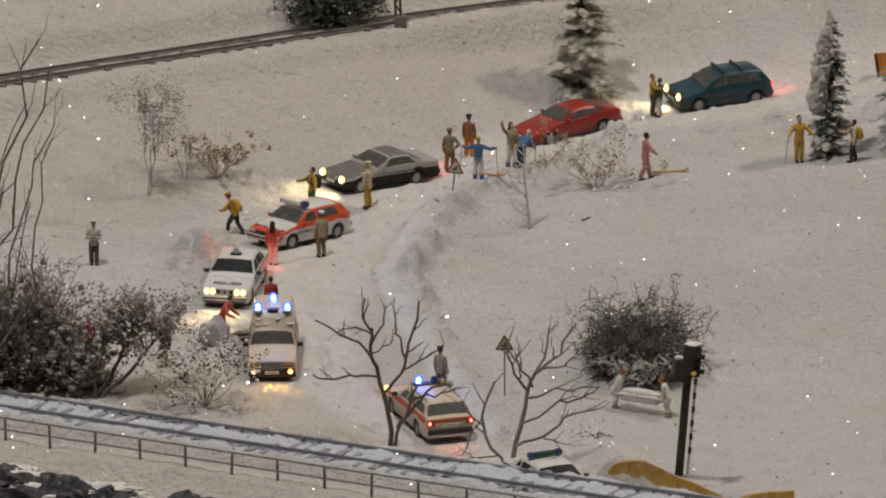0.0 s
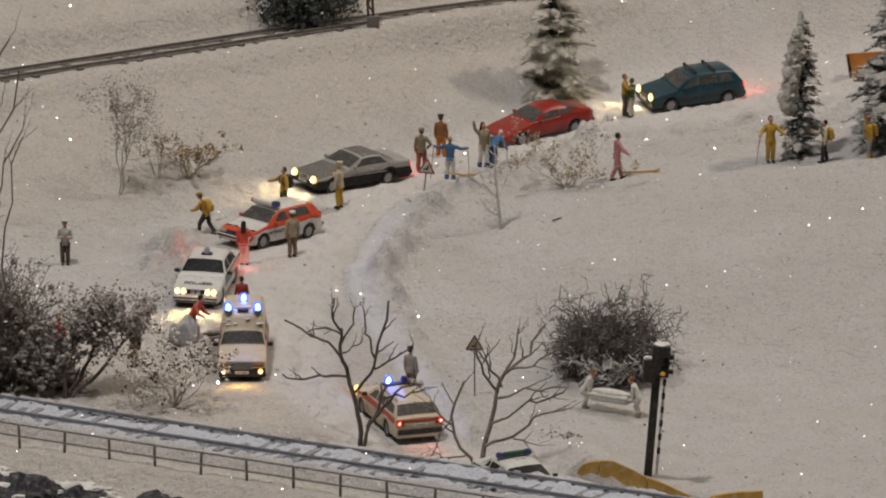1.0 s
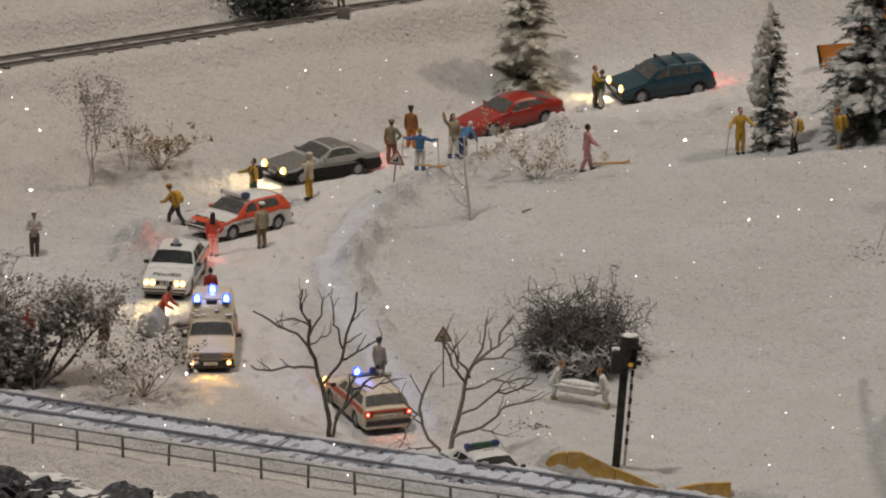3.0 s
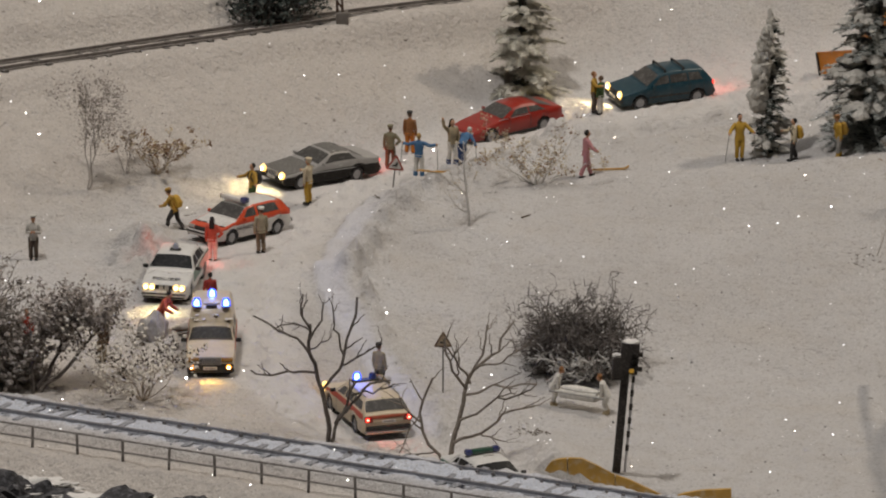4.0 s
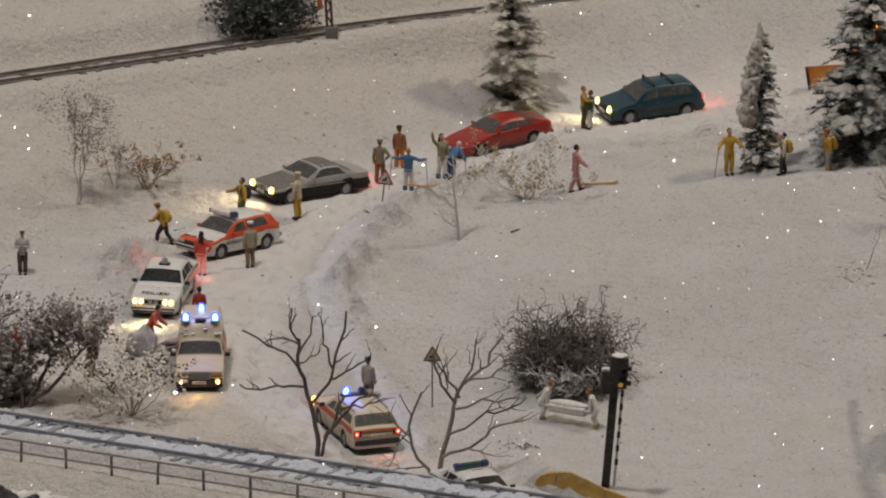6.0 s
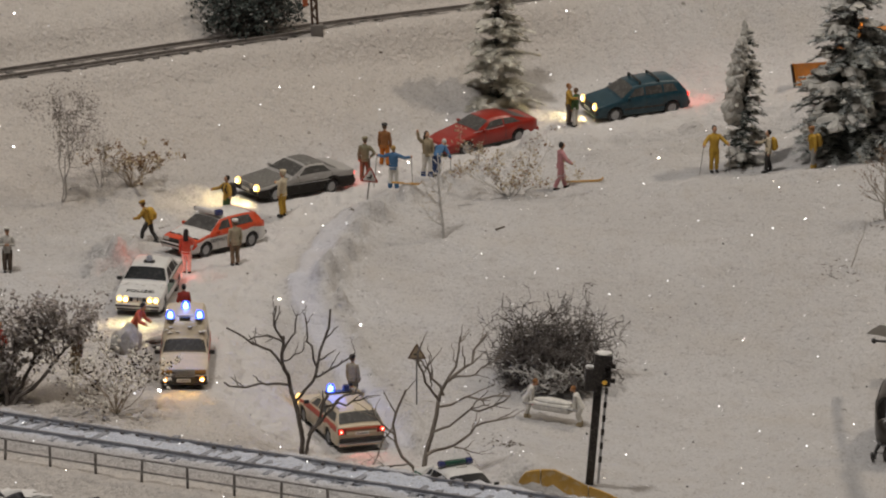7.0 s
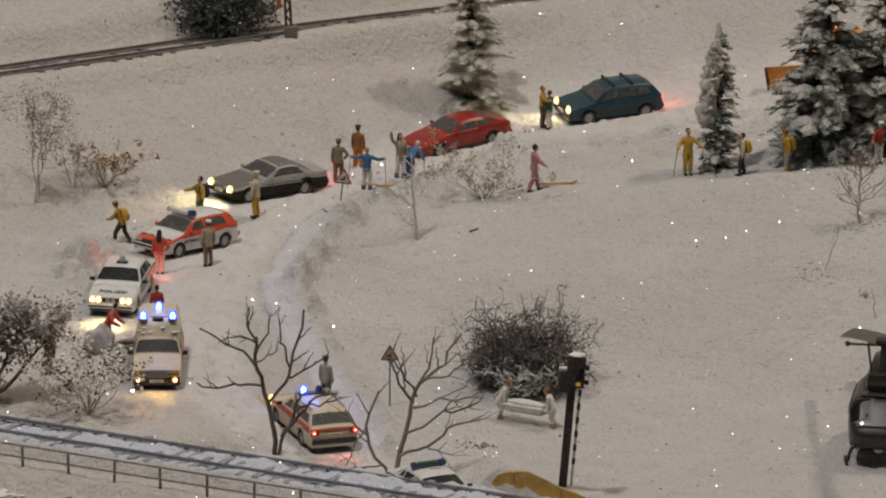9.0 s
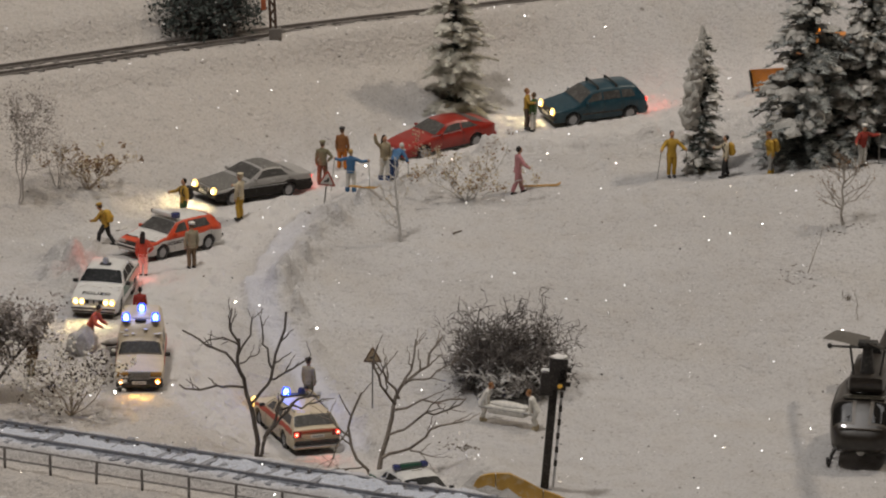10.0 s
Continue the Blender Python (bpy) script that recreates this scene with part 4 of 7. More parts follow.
def police_saloon(stand, scale, bar=False, lit=True):
    white = material("police_white", (0.60, 0.595, 0.57), 0.38, vary=0.08, coat=0.25, dirt=(0.42, 0.41, 0.40), dirt_amount=0.35)
    green = material("police_green", (0.02, 0.10, 0.065), 0.4, vary=0.1, coat=0.2)
    sh = Shape(4.72, 1.75, SALOON_TOP, SALOON_BELT, (0.84, 3.60), 0.31, tumble=0.20, nose=0.92, tail=0.90)
    label = "white police saloon with green sides and a dark green roof bar" if bar else "white police saloon with green sides and lit headlamps"
    car = place_car("police_car", stand, scale, label)
    part("body", sh.skin(0, 7, caps=True), white, car)
    for sign in (1, -1):
        part("green_flank", sh.pane((1.25, 4.45), (1.25, 4.45), 2.0, 3.6, out=0.008, sign=sign, nu=16), green, car, "dark green side stripe")
    add_common(car, sh, white, GLASS, (1.46, 1.98), (3.40, 3.90), [((1.68, 2.42), (2.06, 2.42)), ((2.50, 3.20), (2.50, 3.18)), ((3.26, 3.62), (3.26, 3.42))], 1.50, dark_bumper=False, mirrors=(1.58, 0.98, BLACK))
    for x0 in (2.43, -2.43):
        part("bumper_strip", rbox((x0, 0, 0.43), (0.03, 1.60, 0.06), 0.01), BLACK, car)
    part("front_apron", rbox((2.33, 0, 0.30), (0.10, 1.50, 0.10), 0.02), BLACK, car)
    lamp = HEADLAMP if lit else DULLLAMP
    for y0 in (0.44, 0.66):
        pair("headlamp", car, (2.33, y0, 0.66), 0.115, lamp, 0.07, label="glowing warm headlamp" if lit else "")
    g = part("grille", rbox((2.345, 0, 0.66), (0.05, 1.50, 0.16), 0.02), BLACK, car)
    for sign in (1, -1):
        part("grille_frame", rbox((2.37, sign * 0.10, 0.67), (0.03, 0.15, 0.17), 0.02), CHROME, g)
    pair("tail_lamp", car, (-2.30, 0.58, 0.80), 0.1, TAILLAMP if lit else REDLENS, square=(0.08, 0.44, 0.18))
    tilt = math.atan2(0.19, 1.2)
    m = Matrix.Translation(Vector((2.36 - 0.50, 0, table(SALOON_TOP, 0.50) + 0.03)) * K) @ Matrix.Rotation(tilt, 4, "Y") @ Matrix.Rotation(math.pi / 2, 4, "Z")
    lettering("POLIZEI", 0.30 * K, INK, car, m, label="black capital lettering")
    if bar:
        b = part("light_bar", rbox((-0.55, 0, 1.53), (0.26, 0.80, 0.18), 0.06), material("bar_green", (0.015, 0.07, 0.045), 0.25, coat=0.5), car, "dark green bar between two beacons")
        for sign in (1, -1):
            part("beacon", rbox((-0.55, sign * 0.52, 1.53), (0.30, 0.26, 0.22), 0.08), BLUEDOME, b, "dark blue beacon")
        sign = part("roof_sign", rbox((-0.22, 0.1, 1.450), (0.06, 0.40, 0.05), 0.01), PLATE, car, "small white roof sign")
    else:
        b = part("beacon_base", rbox((0.02, 0, 1.45), (0.24, 0.40, 0.06), 0.02), BLACK, car)
        part("beacon", disc((0.02, 0, 1.47), 0.125, 0.20, (0, 0, 1)), CLEARDOME, b, "unlit beacon dome")
    plates(car, sh, 0.46)
    roof_snow(car, sh, 0.9, 1.4, 17, 0.5)
    return car


CREAM = (0.54, 0.455, 0.325)


def box_ambulance(stand, scale):
    cream = material("ivory_paint", CREAM, 0.4, vary=0.08, coat=0.25, dirt=(0.45, 0.38, 0.28), dirt_amount=0.35)
    red = material("ambulance_red", (0.42, 0.05, 0.02), 0.45, vary=0.15)
    top = [(0, 0.70), (0.05, 0.78), (1.20, 0.94), (1.34, 0.96), (1.95, 1.40), (2.02, 1.52), (2.28, 1.94), (2.46, 2.02), (4.35, 2.06), (4.56, 1.98), (4.66, 1.2), (4.70, 0.7)]
    belt = [(0, 0.68), (0.05, 0.76), (1.2, 0.92), (1.5, 0.95), (2.3, 0.98), (4.5, 0.98), (4.66, 0.95), (4.70, 0.66)]
    sh = Shape(4.70, 1.76, top, belt, (0.85, 3.75), 0.31, tumble=0.13, nose=0.93, tail=0.97, roof_round=0.12)
    car = place_car("ambulance", stand, scale, "ivory ambulance with high box body and blue beacons")
    part("body", sh.skin(0, 7, caps=True), cream, car)
    for sign in (1, -1):
        part("red_stripe", sh.pane((0.9, 4.5), (0.9, 4.5), 2.3, 3.5, out=0.008, sign=sign, nu=20), red, car, "red side stripe")
    L, h = sh.length, sh.half
    part("underbody", rbox((0, 0, 0.42), (L * 0.93, h * 1.72, 0.34), 0.03), BLACK, car)
    frame_brown = material("screen_seal", (0.10, 0.07, 0.045), 0.6)
    part("windscreen_frame", sh.pane((1.42,), (1.93,), 5.22, 5.22, out=0.008, across=True, nu=12, nv=6), frame_brown, car, "brown rubber seal")
    part("windscreen", sh.pane((1.47,), (1.89,), 5.34, 5.34, out=0.016, across=True, nu=12, nv=6), material("ambulance_screen", (0.030, 0.028, 0.025), 0.35, vary=0.3, shine=0.12, dirt=(0.09, 0.085, 0.075), dirt_amount=0.4, scale=200), car)
    for low, high in (((1.66, 2.25), (1.98, 2.25)), ((2.75, 3.6), (2.75, 3.6))):
        for sign in (1, -1):
            part("side_window", sh.pane(low, high, 4.12, 4.5, sign=sign), GLASS, car)
    part("front_bumper", rbox((L / 2 - 0.02, 0, 0.375), (0.17, h * 1.90, 0.33), 0.05), BLACK, car)
    part("rear_bumper", rbox((-L / 2 + 0.03, 0, 0.42), (0.20, h * 1.88, 0.20), 0.06), BLACK, car)
    for sign in (1, -1):
        part("wing_mirror", rbox((L / 2 - 1.52, sign * (h + 0.10), 1.0), (0.10, 0.20, 0.15), 0.03), BLACK, car)
    add_wheels(car, sh, 1.50)
    part("nose_panel", rbox((2.325, 0, 0.64), (0.06, 1.58, 0.24), 0.02), material("nose_ochre", (0.10, 0.055, 0.018), 0.45, vary=0.2), car, "dark brown front panel")
    g = part("grille", rbox((2.40, 0, 0.650), (0.08, 0.80, 0.30), 0.03), material("grille_grey", (0.27, 0.27, 0.275), 0.5, vary=0.15), car, "dull grey grille")
    for k in range(6):
        part("grille_bar", rbox((2.442, 0, 0.55 + 0.040 * k), (0.008, 0.70, 0.006), 0.002), BLACK, g)
    # amber-brown glass, its colour brightened for the fog lamps' light on it
    pair("headlamp", car, (2.36, 0.60, 0.69), 0.1, material("amber_lamp_glass", (0.42, 0.22, 0.05), 0.25, coat=0.5), square=(0.06, 0.40, 0.13), label="unlit amber-brown headlamp")
    for sign in (1, -1):
        part("bumper_trim", rbox((2.39, sign * 0.62, 0.565), (0.05, 0.44, 0.035), 0.01), cream, car)
    pair("fog_lamp", car, (2.38, 0.66, 0.43), 0.10, AMBERLAMP, 0.09, label="glowing amber lamp")
    plates(car, sh, 0.385)
    for k, (x0, y0, mat) in enumerate(((0.02, 0.53, BLUELAMP), (0.02, -0.53, BLUELAMP), (-1.25, 0.0, BLUELAMP))):
        b = part("beacon_base", disc((x0, y0, 1.99), 0.17, 0.07, (0, 0, 1), bulge=0.1), CHROME, car)
        part("beacon", disc((x0, y0, 2.04), 0.16, 0.28, (0, 0, 1)), mat, b, "glowing blue beacon")
        part("bulb", disc((x0, y0, 2.07), 0.09, 0.19, (0, 0, 1)), BLUECORE, b, "white-hot bulb")
    part("roof_hatch", rbox((-0.55, 0, 2.06), (0.7, 0.62, 0.06), 0.02), cream, car)
    part("siren", rbox((0.02, 0.0, 2.04), (0.16, 0.40, 0.07), 0.02), BLACK, car)
    roof_snow(car, sh, 2.06, 2.20, 21, 0.25)
    pair("tail_lamp", car, (-2.34, 0.70, 0.90), 0.1, TAILLAMP, square=(0.06, 0.16, 0.36))
    return car


def estate_ambulance(stand, scale):
    cream = material("ivory_paint", CREAM, 0.4)
    red = material("ambulance_red", (0.42, 0.05, 0.02), 0.45)
    roofw = material("estate_roof", (0.62, 0.56, 0.43), 0.4, vary=0.08, coat=0.25)
    top = [(0, 0.70), (0.05, 0.78), (1.25, 0.94), (1.38, 0.96), (2.0, 1.34), (2.3, 1.40), (3.2, 1.41), (4.25, 1.37), (4.68, 0.96), (4.74, 0.92), (4.77, 0.62)]
    belt = [(0, 0.68), (0.05, 0.76), (1.25, 0.92), (1.6, 0.95), (4.5, 0.97), (4.74, 0.90), (4.77, 0.60)]
    sh = Shape(4.77, 1.74, top, belt, (0.84, 3.64), 0.31, tumble=0.18, nose=0.93, tail=0.94)
    car = place_car("estate_ambulance", stand, scale, "ivory estate ambulance with red stripe, lit tail lamps and beacon")
    part("body", sh.skin(0, 7, caps=True), cream, car)
    for sign in (1, -1):
        part("red_stripe", sh.pane((0.5, 4.6), (0.5, 4.6), 2.5, 3.6, out=0.008, sign=sign, nu=20), red, car, "red side stripe")
    add_common(car, sh, cream, GREYGLASS, (1.48, 1.96), (4.30, 4.62), [((1.68, 2.42), (2.06, 2.42)), ((2.50, 3.25), (2.50, 3.25)), ((3.33, 4.35), (3.33, 4.15))], 1.50, mirrors=(1.58, 1.0, BLACK))
    part("bumper_trim", rbox((-2.40, 0, 0.35), (0.20, 1.68, 0.07), 0.03), CHROME, car, "chrome strip under the bumper")
    part("tailgate_panel", rbox((-2.375, 0, 0.845), (0.06, 1.40, 0.10), 0.02), material("tailgate_red", (0.42, 0.10, 0.05), 0.45, vary=0.1), car, "red band across the tailgate")
    pair("tail_cluster", car, (-2.380, 0.70, 0.78), 0.10, REDLENS, square=(0.06, 0.30, 0.22))
    pair("tail_lamp", car, (-2.405, 0.74, 0.78), 0.10, TAILLAMP, square=(0.06, 0.13, 0.15), label="glowing red tail lamp")
    part("tailgate_lower", rbox((-2.372, 0, 0.70), (0.05, 1.10, 0.17), 0.02), cream, car, "ivory lower tailgate")
    part("side_marker", disc((2.18, 0.80, 0.72), 0.19, 0.10, (0.1, 1, 0.2)), HEADLAMP, car, "glowing yellow front lamp")
    pair("headlamp", car, (2.375, 0.62, 0.66), 0.12, AMBERLAMP, square=(0.06, 0.34, 0.17))
    for sign in (1, -1):
        part("roof_rail", rbox((-0.6, sign * 0.60, 1.42), (2.3, 0.04, 0.04), 0.01), CHROME, car)
    b = part("beacon_base", rbox((0.20, 0.0, 1.43), (0.30, 0.95, 0.08), 0.03), BLACK, car)
    part("beacon", disc((0.20, 0.28, 1.45), 0.16, 0.27, (0, 0, 1)), BLUELAMP, b, "glowing blue beacon")
    part("bulb", disc((0.20, 0.28, 1.48), 0.09, 0.18, (0, 0, 1)), BLUECORE, b, "white-hot bulb")
    part("beacon", disc((0.20, -0.28, 1.45), 0.14, 0.22, (0, 0, 1)), BLUEDOME, b, "dark blue beacon")
    plates(car, sh, 0.70, front=False)
    return car


teal_hatchback("teal", 1.03)
coupe_red("red", 0.99)
coupe_silver("silver", 0.96)
doctor_car("doctor", 1.0)
police_saloon("police", 1.02)
box_ambulance("box", 1.0)
estate_ambulance("estate", 1.04)
police_saloon("front", 1.0, bar=True, lit=False)

# light thrown on the snow by the lit lamps
WARM, AMBER, RED, BLUE = (1.0, 0.78, 0.38), (1.0, 0.50, 0.08), (1.0, 0.16, 0.11), (0.12, 0.22, 1.0)


def lamp_glow(stand, ahead, side, up, watts, colour, down=0.9):
    """An added lamp before a car's lamp, aimed its way unless down is None."""
    x, y, f, l, hl, hw, mid, along, across = PRESSED[list(STANDS).index(stand)]
    p = Vector((x + f[0] * ahead + l[0] * side, y + f[1] * ahead + l[1] * side, mid + along * ahead + across * side + up))
    q = None if down is None else p + Vector((f[0], f[1], 0)) * (1 if ahead > 0 else -1) - Vector((0, 0, down))
    bulb("lamp_bulb", p.x, p.y, p.z, watts, colour, q, 0.0015 if q else 0.004)


lamp_glow("silver", 0.0290, 0.006, 0.0080, 0.020, WARM)
lamp_glow("silver", 0.0290, -0.006, 0.0080, 0.020, WARM)
lamp_glow("teal", 0.0255, 0.0, 0.0085, 0.030, WARM)
lamp_glow("police", 0.0295, 0.0, 0.0085, 0.035, WARM)
lamp_glow("box", 0.0295, 0.0, 0.0065, 0.012, AMBER)
lamp_glow("silver", -0.0300, 0.0065, 0.0065, 0.0011, RED, None)
lamp_glow("teal", -0.0285, 0.003, 0.0100, 0.0030, RED, None)
# set clear of the police tail lamps, to redden the snow beside the car
lamp_glow("police", -0.0285, 0.0130, 0.0045, 0.0011, RED, None)
lamp_glow("police", -0.0290, -0.0110, 0.0150, 0.0012, RED, None)
lamp_glow("estate", -0.0300, 0.0, 0.0085, 0.006, RED)
bulb("beacon_bulb", -0.0702, 1.6640, ground(-0.0702, 1.664) + 0.0310, 0.004, BLUE, size=0.004)
bulb("beacon_bulb", -0.0075, 1.6455, ground(-0.0075, 1.6455) + 0.0230, 0.004, BLUE, size=0.004)


# ---- figurines: each one plain mesh ----
def cloth(name, colour):
    return material("figure_" + name, colour, 0.8, vary=0.18, scale=700, dirt=tuple(c * 0.55 for c in colour), dirt_amount=0.3)


SKIN = cloth("skin", (0.50, 0.28, 0.17))
C = {k: cloth(k, v) for k, v in {
    "yellow": (0.48, 0.29, 0.035), "mustard": (0.40, 0.24, 0.035), "orange": (0.50, 0.17, 0.02), "rust": (0.25, 0.11, 0.035), "red": (0.32, 0.04, 0.025),
    "coral": (0.46, 0.085, 0.05), "blue": (0.055, 0.14, 0.27), "navy": (0.03, 0.06, 0.16), "white": (0.62, 0.60, 0.55), "cream": (0.55, 0.47, 0.33),
    "beige": (0.33, 0.27, 0.17), "olive": (0.20, 0.18, 0.11), "brown": (0.12, 0.075, 0.045), "grey": (0.30, 0.29, 0.27), "dark": (0.035, 0.033, 0.032), "black": (0.015, 0.013, 0.012),
    "green": (0.05, 0.10, 0.03), "palepink": (0.72, 0.52, 0.46), "rose": (0.44, 0.20, 0.21), "blond": (0.42, 0.27, 0.09), "wood": (0.45, 0.26, 0.07),
    "khaki": (0.34, 0.295, 0.20), "taupe": (0.185, 0.13, 0.08), "shirt": (0.46, 0.44, 0.40), "umber": (0.085, 0.062, 0.045)}.items()}

DOWN = ((0.02, 0.06, -0.30), (0.06, 0.05, -0.58))
AKIMBO = ((-0.02, 0.20, -0.24), (0.10, 0.03, -0.42))
FOLDED = ((0.06, 0.08, -0.26), (0.22, -0.14, -0.22))
OUT = ((0.05, 0.26, -0.10), (0.12, 0.52, -0.06))
AHEAD = ((0.22, 0.08, -0.18), (0.46, 0.04, -0.16))
UP = ((0.05, 0.20, 0.18), (0.06, 0.26, 0.48))
POLE = ((0.10, 0.20, -0.20), (0.26, 0.30, -0.30))


def figurine(x, y, facing, height, top, legs, hair, label, left=DOWN, right=DOWN, stride=0.0, spread=0.10, lean=0.0, knee=0.0, hat=None, pack=None, poles=False, shoes="dark", coat=False, long_hair=False):
    """A painted figurine facing the given direction, standing on the snow."""
    u = height / 1.80
    bm = bmesh.new()
    slots = [C[top], C[legs], SKIN, C[hair], C[shoes], C[hat or hair], C[pack or top], C["grey"]]
    drop = 0.45 * knee
    hip = Vector((0, 0, 0.90 - drop))
    turn = Matrix.Rotation(radians(lean), 3, "Y")
    up = lambda p: (hip + turn @ Vector(p)) * u

    def oval(rows, mat, n=10):
        """Body of oval rings: height above the hip, depth, width, shift ahead."""
        rings = [[bm.verts.new(up((dx + rx * math.cos(t), ry * math.sin(t), h))) for t in [2 * math.pi * k / n for k in range(n)]] for h, rx, ry, dx in rows]
        for lo, hi in zip(rings, rings[1:]):
            for k in range(n):
                bm.faces.new((lo[k], lo[(k + 1) % n], hi[(k + 1) % n], hi[k])).material_index = mat
        bm.faces.new(rings[0][::-1]).material_index = mat
        bm.faces.new(rings[-1]).material_index = mat

    for s in (1, -1):
        foot = Vector((s * stride * 0.32, s * (0.06 + spread * 0.4), 0.05))
        a = hip + Vector((0, s * 0.085, 0.02))
        mid = (a + foot) / 2 + Vector((0.045 + 0.30 * knee, s * 0.008, 0.0))
        shin = mid.lerp(foot, 0.45) + Vector((-0.02, 0, 0))
        tube(bm, [a * u, a.lerp(mid, 0.5) * u, mid * u, shin * u, (foot + Vector((0, 0, 0.07))) * u], [0.115 * u, 0.108 * u, 0.088 * u, 0.086 * u, 0.078 * u], 8, 1)
        ball(bm, (foot + Vector((0.06, 0, -0.005))) * u, (0.15 * u, 0.068 * u, 0.062 * u), 4, 8, 5)
        if shoes != "dark":
            tube(bm, [(foot + Vector((0, 0, 0.0))) * u, (foot.lerp(shin, 0.75)) * u], [0.092 * u, 0.096 * u], 8, 4)
    oval([(-0.10, 0.12, 0.165, -0.01), (0.0, 0.135, 0.18, -0.01), (0.10, 0.12, 0.165, 0)], 1)
    if coat:
        oval([(-0.50, 0.19, 0.22, 0), (-0.25, 0.165, 0.20, 0), (0.0, 0.145, 0.19, 0), (0.16, 0.13, 0.17, 0)], 0)
    oval([(-0.08 if not coat else 0.05, 0.148, 0.192, 0), (0.02, 0.142, 0.185, 0), (0.14, 0.126, 0.165, 0.005), (0.30, 0.145, 0.19, 0.015), (0.42, 0.14, 0.205, 0.01), (0.51, 0.11, 0.195, 0), (0.57, 0.075, 0.12, 0), (0.61, 0.062, 0.068, 0.005)], 0)
    tube(bm, [up((0, 0, 0.58)), up((0.01, 0, 0.68))], [0.058 * u, 0.055 * u], 7, 2)
    ball(bm, up((0.02, 0, 0.755)), (0.10 * u, 0.086 * u, 0.122 * u), 2, 10, 8)
    ball(bm, up((0.118, 0, 0.745)), (0.022 * u, 0.016 * u, 0.024 * u), 2, 5, 4)
    ball(bm, up((-0.02, 0, 0.785)), (0.104 * u, 0.098 * u, 0.118 * u), 3, 10, 8)
    if long_hair:
        oval([(0.44, 0.05, 0.10, -0.12), (0.62, 0.065, 0.105, -0.085), (0.78, 0.08, 0.10, -0.04)], 3)
    if hat:
        tube(bm, [up((0.0, 0, 0.83)), up((-0.005, 0, 0.855)), up((-0.01, 0, 0.90)), up((-0.01, 0, 0.925))], [0.112 * u, 0.130 * u, 0.122 * u, 0.06 * u], 10, 5)
        ball(bm, up((0.10, 0, 0.828)), (0.07 * u, 0.085 * u, 0.014 * u), 4, 8, 5)
    for s, arm in ((1, left), (-1, right)):
        sh = Vector((0, s * 0.185, 0.485))
        el, ha = (sh + Vector((v[0], v[1] * s, v[2])) for v in arm)
        cuff = el.lerp(ha, 0.86)
        ball(bm, up(sh), 0.082 * u, 0, 8, 6)
        tube(bm, [up(sh), up(sh.lerp(el, 0.5)), up(el), up(cuff)], [0.080 * u, 0.076 * u, 0.066 * u, 0.058 * u], 8, 0)
        ball(bm, up(ha), (0.052 * u, 0.042 * u, 0.060 * u), 2, 7, 5)
        if poles:
            h = up(ha)
            tube(bm, [h + Vector((0, 0, 0.04 * u)), Vector((h.x - 0.15 * u, h.y + s * 0.10 * u, 0.0))], 0.018 * u, 5, 7)
        if pack:
            tube(bm, [up((-0.10, s * 0.12, 0.54)), up((0.10, s * 0.125, 0.52)), up((0.155, s * 0.12, 0.36)), up((0.08, s * 0.18, 0.20))], 0.024 * u, 5, 4)
    if pack:
        oval([(0.04, 0.10, 0.15, -0.23), (0.08, 0.125, 0.185, -0.24), (0.40, 0.13, 0.19, -0.25), (0.52, 0.11, 0.165, -0.22), (0.57, 0.05, 0.09, -0.20)], 6)
        ball(bm, up((-0.36, 0, 0.20)), (0.06 * u, 0.12 * u, 0.12 * u), 6, 8, 6)
    ob = part("figurine", bm, slots)
    ob.matrix_world = Matrix.Translation((x, y, ground(x, y) - 0.0003)) @ Matrix.Rotation(radians(facing), 4, "Z")
    return tagged(ob, label, "figurine", "figurines in the snow")


figurine(-0.1507, 1.7753, -90, 0.0203, "shirt", "umber", "grey", "painted figurine in pale grey shirt and dark brown trousers, arms folded", FOLDED, FOLDED, hat="white")
figurine(-0.0918, 1.8320, 160, 0.0200, "mustard", "dark", "brown", "painted figurine with yellow backpack striding up the snow", AHEAD, AHEAD, stride=1.0, lean=20, knee=0.12, pack="yellow", hat="mustard")
figurine(-0.0583, 1.8640, -150, 0.0205, "mustard", "green", "black", "painted figurine in yellow jacket pointing at the road", ((0.06, 0.2, -0.2), (0.14, 0.3, -0.36)), ((0.16, 0.18, -0.16), (0.38, 0.34, -0.22)), pack="dark")
figurine(-0.0335, 1.8670, 150, 0.0214, "cream", "yellow", "cream", "painted figurine in cream jacket and yellow trousers", DOWN, AHEAD, hat="cream")
figurine(-0.0736, 1.7800, 80, 0.0203, "coral", "palepink", "black", "painted figurine in red jacket and pink trousers", DOWN, AKIMBO, long_hair=True)
figurine(-0.0528, 1.7911, 115, 0.0209, "khaki", "taupe", "brown", "painted police figurine in khaki shirt and white cap", DOWN, DOWN, hat="white")
figurine(0.0027, 1.9279, 85, 0.0205, "olive", "brown", "brown", "painted police figurine in grey-green jacket and cap", DOWN, AKIMBO, spread=0.2, hat="olive")
figurine(0.0115, 1.9524, 70, 0.0206, "rust", "orange", "brown", "painted figurine in rust jacket and orange trousers", DOWN, DOWN, hat="dark", spread=0.2)
figurine(0.0157, 1.8988, 75, 0.0203, "blue", "white", "blond", "painted skier figurine in blue sweater holding poles", OUT, OUT, poles=True, shoes="blue", spread=0.2)
figurine(0.0308, 1.9301, -60, 0.0216, "beige", "white", "black", "painted figurine in pale clothes waving one arm", DOWN, UP, stride=0.3, shoes="navy", long_hair=True)
